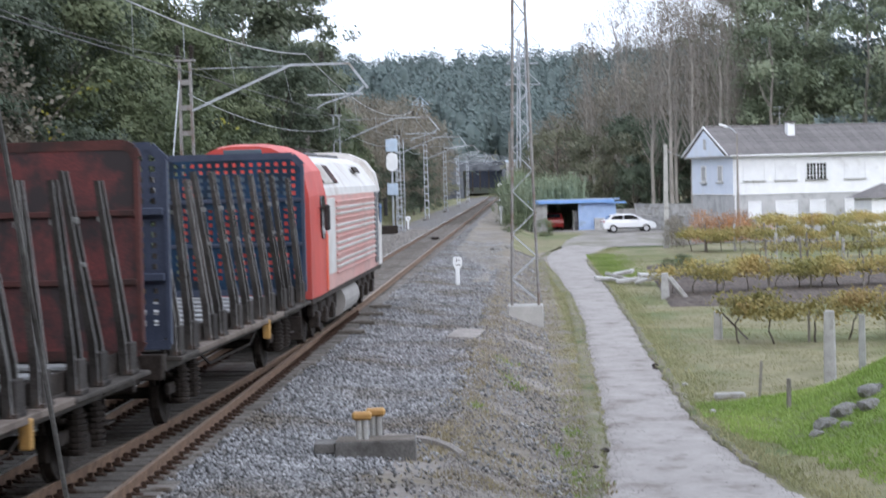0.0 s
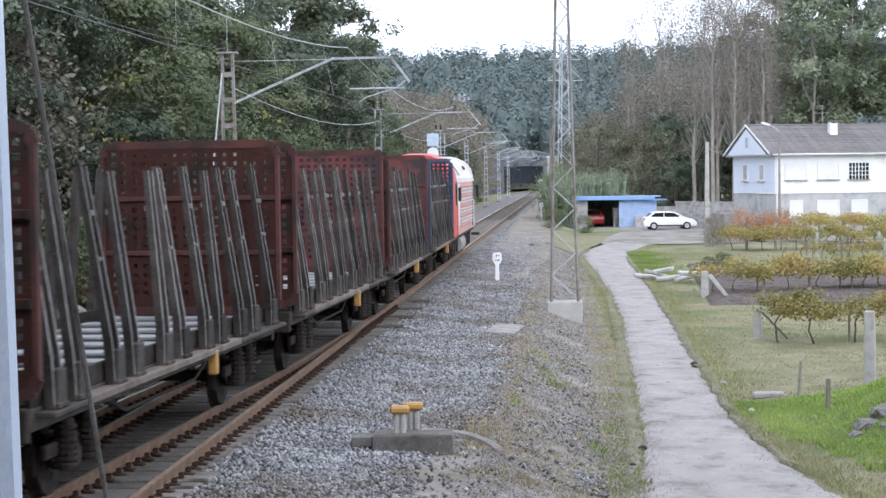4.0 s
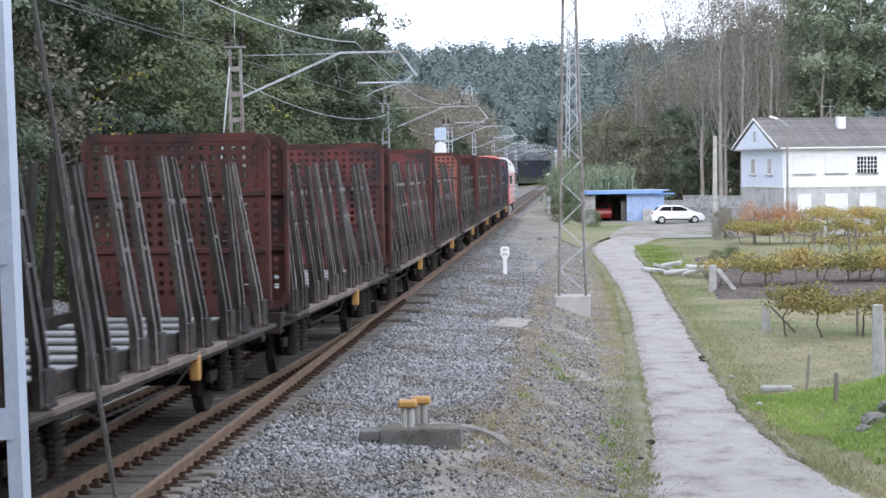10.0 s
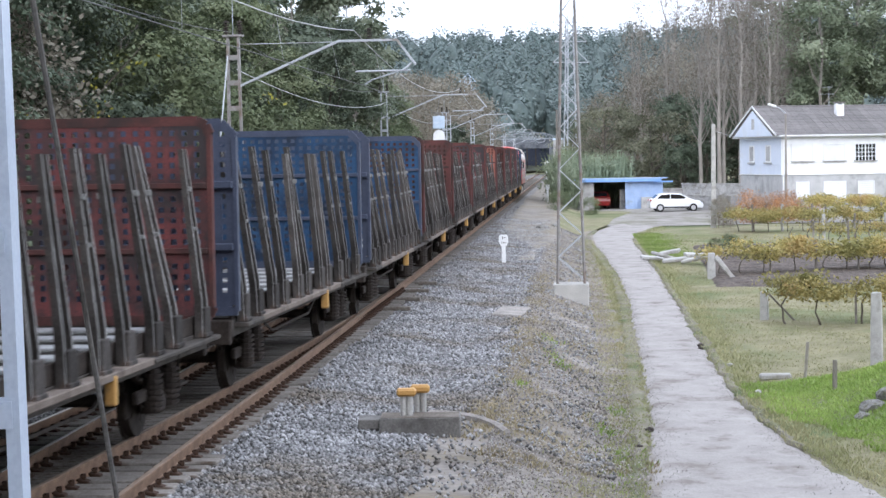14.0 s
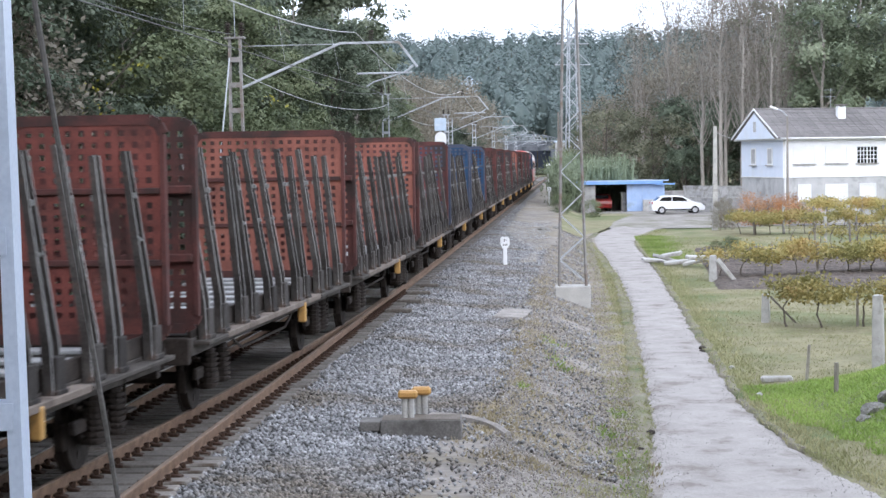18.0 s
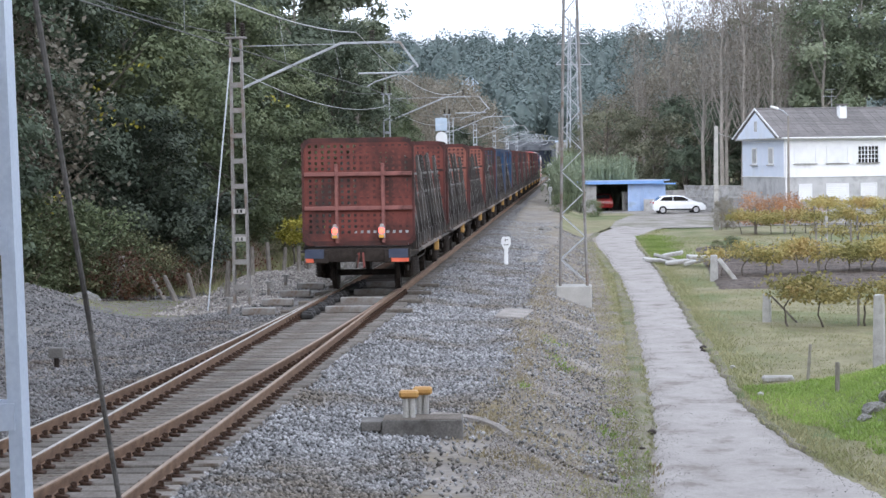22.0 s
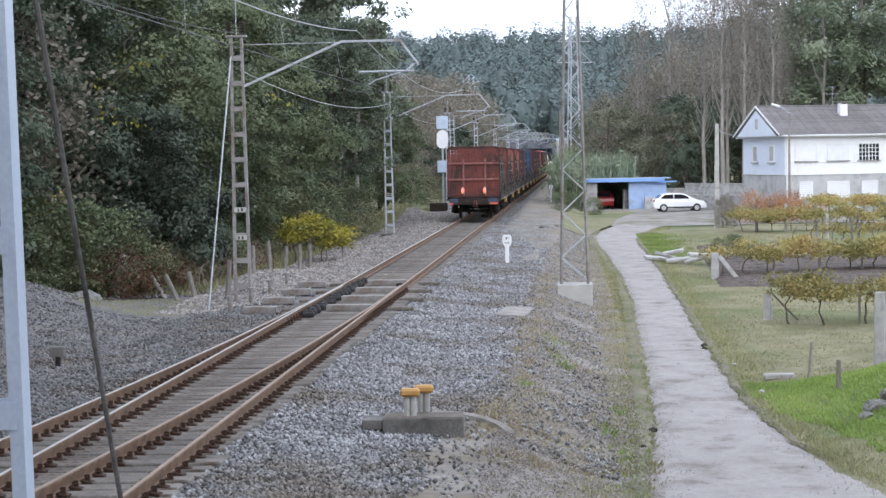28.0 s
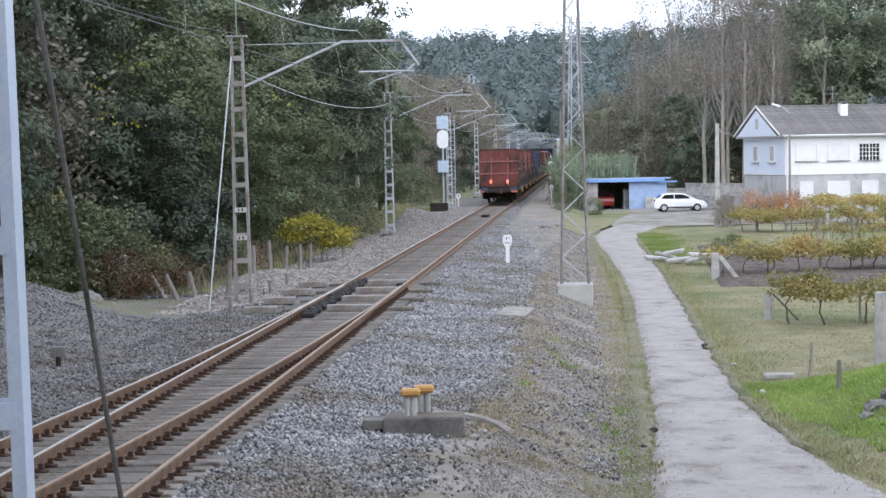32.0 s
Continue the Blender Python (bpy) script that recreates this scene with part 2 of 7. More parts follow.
TILE = surface("grey_brown_roof_tile", (0.125, 0.116, 0.114), (0.18, 0.168, 0.163), 3, 0.9, bump=0.3, vary=0.1, island=0.1)
BLUE_SHEET = surface("pale_blue_sheet", (0.30, 0.42, 0.66), (0.40, 0.53, 0.76), 1.5, 0.5, 0.0, bump=0.1, stain=(0.30, 0.36, 0.46), stain_scale=0.8, stain_at=0.62)
BLUE_EDGE = surface("blue_roof_edge", (0.16, 0.33, 0.68), (0.24, 0.42, 0.78), 1.5, 0.5, bump=0.1)
BLOCK = surface("grey_block_wall", (0.30, 0.30, 0.30), (0.45, 0.44, 0.43), 2.2, 0.9, bump=0.5, stain=(0.22, 0.21, 0.20), stain_scale=0.9, vary=0.12)
BARK = surface("bark", (0.055, 0.045, 0.035), (0.14, 0.12, 0.10), 4, 0.95, bump=0.8, fine=20, along=(1, 1, 0.25))
PALE_BARK = surface("pale_bark", (0.20, 0.18, 0.16), (0.36, 0.33, 0.30), 3, 0.9, bump=0.5, along=(1, 1, 0.3))
TWIG = surface("dry_twig", (0.16, 0.125, 0.095), (0.30, 0.245, 0.20), 5, 0.9, bump=0.3)
OLD_WOOD = surface("grey_old_wood", (0.15, 0.135, 0.118), (0.29, 0.265, 0.24), 5, 0.9, bump=0.6, along=(1, 1, 0.2), vary=0.2)
RUBBER = surface("black_rubber", (0.012, 0.012, 0.012), (0.03, 0.03, 0.03), 8, 0.8, bump=0.1)
DARK_GLASS = glass("dark_glass", (0.015, 0.018, 0.022))
TEAL_GLASS = glass("tinted_windscreen", (0.10, 0.13, 0.16), 0.08)
CAR_WHITE = surface("white_car_paint", (0.78, 0.80, 0.83), (0.84, 0.85, 0.87), 2, 0.22, bump=0)
CAR_RED = surface("red_car_paint", (0.26, 0.02, 0.02), (0.34, 0.03, 0.026), 2, 0.3, bump=0)
CHROME = surface("wheel_alloy", (0.5, 0.5, 0.52), (0.62, 0.62, 0.64), 5, 0.35, 0.8, bump=0)

WAGON_RED = surface("faded_red_paint", (0.14, 0.046, 0.040), (0.225, 0.075, 0.062), 1.2, 0.75, bump=0.15, stain=(0.075, 0.040, 0.036), stain_scale=0.8, stain_at=0.51)
WAGON_PINK = surface("rubbed_pinkish_red_paint", (0.20, 0.08, 0.07), (0.31, 0.125, 0.11), 1.5, 0.75, bump=0.15, stain=(0.12, 0.05, 0.045), stain_scale=1.2, stain_at=0.56)
WAGON_ORANGE = surface("faded_orange_red_paint", (0.225, 0.085, 0.065), (0.335, 0.135, 0.103), 1.2, 0.75, bump=0.15, stain=(0.15, 0.066, 0.054), stain_scale=0.9, stain_at=0.54)
WAGON_BROWN = surface("oxide_brown_paint", (0.072, 0.036, 0.034), (0.135, 0.053, 0.048), 1.2, 0.8, bump=0.2, stain=(0.05, 0.036, 0.034), stain_scale=0.9, stain_at=0.52)
WAGON_CRIMSON = surface("dull_crimson_paint", (0.085, 0.042, 0.043), (0.21, 0.062, 0.062), 0.9, 0.75, bump=0.15, stain=(0.052, 0.044, 0.046), stain_scale=1.1, stain_at=0.48)
WAGON_DARK_BLUE = surface("sooty_blue_paint", (0.016, 0.032, 0.062), (0.03, 0.075, 0.145), 1.0, 0.75, bump=0.15, stain=(0.02, 0.024, 0.032), stain_scale=0.9, stain_at=0.5)
WAGON_DARK_OXIDE = surface("dark_oxide_paint", (0.032, 0.017, 0.015), (0.10, 0.034, 0.028), 1.0, 0.8, bump=0.2, stain=(0.028, 0.02, 0.018), stain_scale=1.0, stain_at=0.52)
WAGON_BLUE = surface("faded_blue_paint", (0.02, 0.047, 0.10), (0.036, 0.088, 0.175), 1.2, 0.7, bump=0.15, stain=(0.024, 0.034, 0.055), stain_scale=0.9, stain_at=0.52)
# Paler grey for the stakes' outer faces: side light put into the colour.
STAKE_LIT_SIDE = surface("lit_side_grey_steel", (0.19, 0.184, 0.178), (0.35, 0.341, 0.333), 2.5, 0.8, 0.1, bump=0.3, vary=0.3)
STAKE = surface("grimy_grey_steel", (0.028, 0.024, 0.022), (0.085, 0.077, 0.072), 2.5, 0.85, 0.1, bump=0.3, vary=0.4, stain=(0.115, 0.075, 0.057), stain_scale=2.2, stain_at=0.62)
# Near-black: the darkness of an open floor frame, put into the colour.
FLOOR_SHADE = surface("wagon_floor_shade", (0.012, 0.011, 0.010), (0.035, 0.031, 0.028), 3, 1.0, 0.0, bump=0.3)
STAKE_LUG = surface("worn_bright_steel", (0.16, 0.16, 0.155), (0.27, 0.27, 0.265), 6, 0.6, 0.3, bump=0.2)
WORN_EDGE = surface("scuffed_brown_steel", (0.12, 0.094, 0.078), (0.24, 0.20, 0.172), 2.5, 0.8, 0.1, bump=0.3, stain=(0.075, 0.057, 0.047), stain_scale=1.5, stain_at=0.55)
SOLEBAR = surface("grimy_solebar", (0.045, 0.04, 0.036), (0.11, 0.096, 0.086), 3, 0.85, 0.1, bump=0.3)
SLAT = surface("pale_floor_slat", (0.20, 0.205, 0.21), (0.37, 0.375, 0.38), 3, 0.7, 0.1, bump=0.2)
LOCO_RED = surface("loco_red", (0.50, 0.055, 0.045), (0.64, 0.09, 0.07), 1.0, 0.5, bump=0.05, stain=(0.42, 0.07, 0.06), stain_scale=0.6)
LOCO_PINK = surface("sun_bleached_red", (0.56, 0.27, 0.24), (0.68, 0.42, 0.38), 0.6, 0.6, bump=0.08, stain=(0.50, 0.30, 0.27), stain_scale=0.7, stain_at=0.54, along=(1, 0.6, 1))
LOCO_WHITE = surface("loco_off_white", (0.58, 0.56, 0.54), (0.72, 0.70, 0.68), 1.0, 0.55, bump=0.05, stain=(0.50, 0.45, 0.42), stain_scale=0.6)
LOCO_DARK = surface("loco_grey", (0.08, 0.08, 0.085), (0.13, 0.13, 0.135), 1.5, 0.6, bump=0.1)
TANK = surface("dusty_fuel_tank", (0.30, 0.28, 0.26), (0.42, 0.40, 0.38), 2, 0.7, 0.2, bump=0.1)
SIGNAL_BOX = surface("pale_blue_grey_paint", (0.40, 0.50, 0.62), (0.52, 0.61, 0.72), 3, 0.6, 0.1, bump=0.1)
RED_LAMP = lamp_glass("lit_red_lens", (1.0, 0.06, 0.035), 6.0)
YELLOW = surface("yellow_paint", (0.72, 0.36, 0.05), (0.85, 0.46, 0.08), 4, 0.6, bump=0.1)
RED_PLATE = surface("orange_red_plate", (0.62, 0.10, 0.05), (0.75, 0.16, 0.08), 4, 0.6, bump=0.1)
NAVY = surface("navy_paint", (0.03, 0.04, 0.075), (0.06, 0.075, 0.12), 3, 0.6, bump=0.1)
INK = surface("black_letter_paint", (0.02, 0.02, 0.02), (0.05, 0.05, 0.05), 4, 0.7, bump=0)

LEAF_DARK = foliage("dark_green_leaves", [(0.036, 0.050, 0.034), (0.095, 0.122, 0.083), (0.20, 0.235, 0.172)])
LEAF_MID = foliage("green_leaves", [(0.070, 0.088, 0.056), (0.148, 0.175, 0.115), (0.26, 0.288, 0.208)])
LEAF_OLIVE = foliage("olive_leaves", [(0.085, 0.092, 0.06), (0.17, 0.175, 0.115), (0.28, 0.275, 0.195)])
LEAF_GUM = foliage("blue_green_gum_leaves", [(0.095, 0.125, 0.112), (0.155, 0.192, 0.178), (0.24, 0.278, 0.258)])
LEAF_GREEN = foliage("warm_green_leaves", [(0.052, 0.070, 0.036), (0.14, 0.172, 0.092), (0.26, 0.295, 0.175)])
# Very dark leaves: the shade of the wood's hollow, put into their colour.
LEAF_HOLLOW = foliage("hollow_shade_leaves", [(0.024, 0.034, 0.024), (0.062, 0.08, 0.056), (0.13, 0.155, 0.112)], 0.15)
LEAF_SHRUB = foliage("olive_bramble_leaves", [(0.068, 0.074, 0.038), (0.145, 0.15, 0.082), (0.25, 0.245, 0.138)])
# Pale blue-grey, low-contrast tones: distance haze put into the leaf colour.
LEAF_HILL = foliage("haze_tinted_gum_leaves", [(0.105, 0.142, 0.136), (0.135, 0.175, 0.168), (0.17, 0.21, 0.2)], 0.15)
LEAF_TAN = foliage("fading_tan_leaves", [(0.14, 0.125, 0.095), (0.22, 0.2, 0.16), (0.31, 0.285, 0.235)])
BLADE_STRAW = foliage("straw_blades", [(0.17, 0.14, 0.085), (0.27, 0.23, 0.145), (0.36, 0.31, 0.21)], 0.2)
LAMP_CASE = surface("grey_lamp_case", (0.34, 0.33, 0.32), (0.46, 0.45, 0.44), 5, 0.6, bump=0.1)
LEAF_TWIG = foliage("brown_twigs_and_leaves", [(0.11, 0.097, 0.078), (0.19, 0.17, 0.14), (0.28, 0.255, 0.215)], 0.15)
LEAF_HEDGE = foliage("orange_hedge_leaves", [(0.28, 0.14, 0.07), (0.44, 0.23, 0.11), (0.54, 0.33, 0.19)])
LEAF_VINE = foliage("autumn_vine_leaves", [(0.14, 0.15, 0.055), (0.26, 0.24, 0.09), (0.40, 0.335, 0.13), (0.35, 0.24, 0.10)], 0.35)
LEAF_YELLOW = foliage("yellow_leaves", [(0.13, 0.16, 0.04), (0.36, 0.33, 0.055), (0.56, 0.46, 0.085)])
LEAF_RUST = foliage("rust_red_leaves", [(0.06, 0.035, 0.025), (0.13, 0.065, 0.04), (0.22, 0.11, 0.06)])
LEAF_REED = foliage("grey_green_reeds", [(0.12, 0.15, 0.09), (0.20, 0.24, 0.16), (0.30, 0.33, 0.23)])
BLADE = foliage("grass_blades", [(0.205, 0.222, 0.105), (0.28, 0.275, 0.148), (0.355, 0.33, 0.20)], 0.2)
BLADE_GREEN = foliage("fresh_grass_blades", [(0.15, 0.22, 0.05), (0.235, 0.33, 0.085), (0.34, 0.43, 0.13)], 0.25)


# dull, dusty surfaces without sheen
for m in (STAKE, STAKE_LIT_SIDE, SOLEBAR, FLOOR_SHADE, IRON, CLIP_RUST, STONE, BALLAST, BANK, LANE, GRASS, SLEEPER, WAGON_RED, WAGON_ORANGE, WAGON_BROWN, WAGON_DARK_OXIDE, WAGON_CRIMSON, WAGON_BLUE, WAGON_DARK_BLUE, LANE_GRIT, LANE_DIRT, SIDING_STONE, DUSTY_STONE, WORN_EDGE, DUST):
    m.node_tree.nodes["Principled BSDF"].inputs["Specular IOR Level"].default_value = 0.15
# ---- building tools ----
def box(bm, x, y, z, sx, sy, sz, m=None, bevel=0.0):
    """A box of full size sx, sy, sz centred at x, y, z; m turns it about its centre."""
    made = bmesh.ops.create_cube(bm, size=1.0)["verts"]
    place = Matrix.Translation((x, y, z)) @ (m if m else Matrix()) @ Matrix.Diagonal((sx, sy, sz, 1))
    bmesh.ops.transform(bm, matrix=place, verts=made)
    if bevel:
        edges = {e for v in made for e in v.link_edges}
        bmesh.ops.bevel(bm, geom=list(edges), offset=bevel, segments=1, affect="EDGES")
    return bm


def rod(bm, a, b, r0, r1=None, n=8):
    """A round bar from a to b, r0 thick at a and r1 at b."""
    a, b = Vector(a), Vector(b)
    d = b - a
    made = bmesh.ops.create_cone(bm, cap_ends=True, segments=n, radius1=r0, radius2=r0 if r1 is None else r1, depth=d.length)["verts"]
    bmesh.ops.transform(bm, matrix=Matrix.Translation((a + b) / 2) @ d.to_track_quat("Z", "Y").to_matrix().to_4x4(), verts=made)
    return bm


def bar(bm, a, b, w, h):
    """A square bar from a to b."""
    a, b = Vector(a), Vector(b)
    d = b - a
    turn = d.to_track_quat("Z", "Y").to_matrix().to_4x4()
    c = (a + b) / 2
    return box(bm, c.x, c.y, c.z, w, h, d.length, turn)


def sweep(bm, outline, stations):
    """A closed outline of (a, b) set up at stations of (origin, side, up), joined into a tube with caps."""
    rings = [[bm.verts.new(Vector(o) + Vector(s) * a + Vector(u) * b) for a, b in outline] for o, s, u in stations]
    k = len(outline)
    for r0, r1 in zip(rings, rings[1:]):
        for i in range(k):
            bm.faces.new((r0[i], r0[(i + 1) % k], r1[(i + 1) % k], r1[i]))
    bm.faces.new(rings[0][::-1])
    bm.faces.new(rings[-1])
    return bm


def finish(bm, smooth=False):
    bmesh.ops.recalc_face_normals(bm, faces=bm.faces[:])
    mesh = bpy.data.meshes.new("mesh")
    bm.to_mesh(mesh)
    bm.free()
    if smooth:
        mesh.polygons.foreach_set("use_smooth", [True] * len(mesh.polygons))
    return mesh


def part(name, bm, material, parent=None, label="", smooth=False):
    """Link a bmesh or a ready mesh as one object, under a thing or a part."""
    mesh = bm if isinstance(bm, bpy.types.Mesh) else finish(bm, smooth)
    if not mesh.materials:
        mesh.materials.append(material)
    ob = new(name, mesh)
    if parent:
        ob.parent = parent
    if label:
        tagged(ob, label)
    return ob


def thing(name, m, label, category, group="", kind=""):
    """An Empty at a thing's base, for its parts."""
    ob = new(name)
    ob.empty_display_size = 0.2
    ob.matrix_basis = m
    return tagged(ob, label, category, group, kind)


def solid(name, bm, material, label, category, group="", kind="", m=None, smooth=False):
    """A thing that is one mesh."""
    ob = part(name, bm, material, smooth=smooth)
    if m:
        ob.matrix_basis = m
    return tagged(ob, label, category, group, kind)


def quads(points, material=None):
    """A mesh of loose four-cornered leaves or blades from an array (n, 4, 3)."""
    k = len(points)
    mesh = bpy.data.meshes.new("leaves")
    mesh.vertices.add(4 * k)
    mesh.vertices.foreach_set("co", np.ascontiguousarray(points, dtype=np.float32).ravel())
    mesh.loops.add(4 * k)
    mesh.loops.foreach_set("vertex_index", np.arange(4 * k, dtype=np.int32))
    mesh.polygons.add(k)
    mesh.polygons.foreach_set("loop_start", np.arange(0, 4 * k, 4, dtype=np.int32))
    mesh.update(calc_edges=True)
    if material:
        mesh.materials.append(material)
    return mesh


def leaf_quads(rng, centres, size, flat=0.35, long=1.7, out=None):
    """Small pointed leaves, turned at random, at the given centres."""
    k = len(centres)
    n = rng.normal(size=(k, 3))
    n[:, 2] = np.abs(n[:, 2]) + flat
    if out is not None:
        n = n * 0.75 + out * 1.3
    n /= np.linalg.norm(n, axis=1)[:, None]
    a = np.cross(n, rng.normal(size=(k, 3)))
    a /= np.linalg.norm(a, axis=1)[:, None]
    b = np.cross(n, a)
    s = size * rng.uniform(0.6, 1.35, (k, 1))
    bend = n * s * rng.uniform(-0.25, 0.25, (k, 1))
    return np.stack([centres - a * s * long / 2, centres - b * s / 2 + bend, centres + a * s * long / 2, centres + b * s / 2 + bend], 1)


def clumps(rng, tips, per, spread):
    """Leaf centres gathered round the tips."""
    c = np.repeat(np.asarray(tips), per, axis=0)
    return c + rng.normal(size=c.shape) * np.asarray(spread)


def line_x(y):
    """The straight line's centre at y."""
    return -2.06 + 0.0665 * (y - 54.5)


def train_x(y):
    """The centre of the track that the train takes: through the turnout's curve near the camera, then straight."""
    x = line_x(y)
    if y < 56:
        s = 56 - y
        x -= s * s / 1160 if s < 52 else 52 * 52 / 1160 + (s - 52) * 52 / 580
    return x

# ---- ground, line and lane ----
def ease(a, b, v):
    k = np.clip((np.asarray(v, dtype=float) - a) / (b - a), 0, 1)
    return k * k * (3 - 2 * k)


def wave(x, y, s, seed=0.0):
    """Soft unevenness, about -1 to 1, of s metres."""
    return (np.sin(x / s * 2.1 + seed) * np.cos(y / s * 1.7 - seed * 2) + 0.6 * np.sin(x / s * 4.3 - y / s * 3.1 + seed * 3) + 0.4 * np.cos(y / s * 7.7 + x / s * 5.9 + seed)) / 2


def ground_z(x, y):
    x, y = np.asarray(x, dtype=float), np.asarray(y, dtype=float)
    u = x - (-2.06 + 0.0665 * (y - 54.5))
    z = -0.24 - 0.20 * ease(1.3, 3.6, u) - 0.58 * ease(4.45, 6.5, u) - 0.22 * ease(-2.6, -4.2, u) * ease(30, 55, y) - 0.2 * ease(-8, -10, u)
    z = z - 0.03 * ease(1.5, 1.2, np.abs(u + 0.3 * ease(50, 20, y)))
    z = z + 0.05 * wave(x, y, 3.0) * ease(3.5, 5, np.abs(u)) * (1 - 0.9 * ease(5.8, 6.6, u) * ease(10.4, 9.5, u)) + 0.10 * wave(x, y, 11.0, 1.0) * ease(9.5, 14, np.abs(u))
    z = z + 1.5 * ease(6.4, 10.3, x) * ease(40.5, 35, y) * ease(20, 28, y) * ease(30, 12, x)       # grassy mound by the lane
    z = z + 1.15 * np.exp(-(((x + 11.8) / 2.6) ** 2 + ((y - 49) / 5.0) ** 2))                    # heap of spare ballast
    z = z + 0.45 * np.exp(-(((x + 5.6) / 1.2) ** 2 + ((y - 62) / 4.0) ** 2))
    z = z + 0.8 * np.exp(-(((x + 2.6) / 1.8) ** 2 + ((y - 128) / 9.0) ** 2))
    z = z + 2.65 * ease(4.2, 1.2, y) * ease(-4.0, -1.0, x) * ease(-14, -9, y) * ease(5.5, 2.5, x)  # the bank on which the camera stands
    far = ease(430, 720, y + 0.25 * np.abs(x - 60))
    side = ease(60, 190, np.abs(x - 5) - 0.03 * y)
    return z + 29 * far * (1 + 0.12 * wave(x, y, 150, 2)) + 7 * side


xs = np.unique(np.concatenate([np.arange(-1500, -120, 60), np.arange(-120, -16, 4), np.arange(-16, 24, 0.5), np.arange(24, 60, 3), np.arange(60, 1500, 40)]).round(3))
ys = np.unique(np.concatenate([np.arange(-400, -20, 20), np.arange(-20, 16, 1), np.arange(16, 80, 0.6), np.arange(80, 180, 2), np.arange(180, 420, 3), np.arange(420, 900, 14), np.arange(900, 4200, 120)]).round(3))


def sheet(gx, gy, gz):
    """A grid mesh from three arrays of one shape."""
    r, c = gx.shape
    i = np.arange(r * c).reshape(r, c)
    f = np.stack([i[:-1, :-1], i[:-1, 1:], i[1:, 1:], i[1:, :-1]], -1).reshape(-1, 4)
    mesh = bpy.data.meshes.new("sheet")
    mesh.from_pydata(np.stack([gx, gy, gz], -1).reshape(-1, 3).tolist(), [], f.tolist())
    mesh.polygons.foreach_set("use_smooth", [True] * len(mesh.polygons))
    return mesh


gx, gy = np.meshgrid(xs, ys)
gu = gx - line_x(gy)
under = ease(-15, -12, gu) * ease(9.6, 8.6, gu) * ease(400, 380, gy)
ground = part("ground", sheet(gx, gy, ground_z(gx, gy) - 0.14 * under), GRASS)
tagged(ground, "rough autumn meadow and verge ground with patchy dry grass", "ground", kind="structure")


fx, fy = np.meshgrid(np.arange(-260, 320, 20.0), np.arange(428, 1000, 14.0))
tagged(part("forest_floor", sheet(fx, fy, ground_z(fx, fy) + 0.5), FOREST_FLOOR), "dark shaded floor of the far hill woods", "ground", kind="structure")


def strip(name, material, y0, y1, step, lo, hi, across, lift, label, category, rough=0.0):
    """A sheet along the line from offset lo(y) to hi(y) of its centre, laid on the ground."""
    yy = np.arange(y0, y1 + step, step)
    k = np.linspace(0, 1, across)
    gy2 = np.repeat(yy[:, None], across, 1)
    a = np.array([lo(v) for v in yy])[:, None]
    b = np.array([hi(v) for v in yy])[:, None]
    uu = a + (b - a) * k[None]
    gx2 = uu + line_x(gy2)
    gz2 = ground_z(gx2, gy2) + lift - 0.10 * (np.abs(k * 2 - 1) > 0.999)[None]
    if rough:
        gz2 = gz2 + rough * wave(gx2, gy2, 0.35, 4.0)
    return tagged(part(name, sheet(gx2, gy2, gz2), material), label, category, kind="structure")


def rag(y, s, amount, seed):
    return amount * float(wave(y * 0.7, y, s, seed))


strip("ballast_bed", BALLAST, -200, 400, 0.5, lambda y: (-12.5 if y < 52 else min(-12.5 + (y - 52) * 1.1, -5.2)) + rag(y, 2.2, 0.35, 1), lambda y: 4.75 - 1.05 * float(ease(34, 26, y)) + rag(y, 2.5, 0.3, 2), 44, 0.03,
      "grey crushed-stone ballast bed with dusty brown patches", "ballast", 0.02)
strip("track_dust", DUST, 17, 330, 0.4, lambda y: -1.25 - 0.45 * float(ease(50, 22, y)) + rag(y, 0.8, 0.12, 11), lambda y: 1.45 + rag(y, 0.9, 0.18, 12), 12, 0.034, "brown dust and fines packed between the sleepers", "dust", 0.006)
strip("bank_slope", BANK, 6, 330, 0.5, lambda y: 4.4 - 1.3 * float(ease(36, 27, y)) + rag(y, 1.5, 0.3, 6), lambda y: 7.05 + rag(y, 1.7, 0.2, 3), 14, 0.012, "dusty earth bank falling from the ballast to the lane", "bank", 0.02)


def lane_lo(y):
    return float(np.interp(y, [-20, 18, 26, 33, 43, 49, 60, 76, 88, 100, 109, 118, 129], [5.9, 6.3, 6.5, 6.9, 7.1, 7.2, 7.3, 7.25, 7.0, 6.65, 6.6, 7.1, 8.4])) + rag(y, 1.1, 0.10, 5) + rag(y, 0.6, 0.05, 8)


def lane_hi(y):
    return float(np.interp(y, [-20, 18, 24, 27, 28.3, 29.6, 31.2, 32.8, 34.7, 36.7, 41.7, 48, 57, 70, 90, 100, 106, 114, 122, 129], [12.0, 11.4, 10.4, 9.75, 9.47, 9.27, 9.08, 8.98, 8.84, 8.74, 8.74, 8.86, 8.96, 9.0, 9.05, 8.92, 9.0, 9.6, 11.0, 13.0])) + rag(y, 1.3, 0.12, 7) + rag(y, 0.7, 0.06, 9)


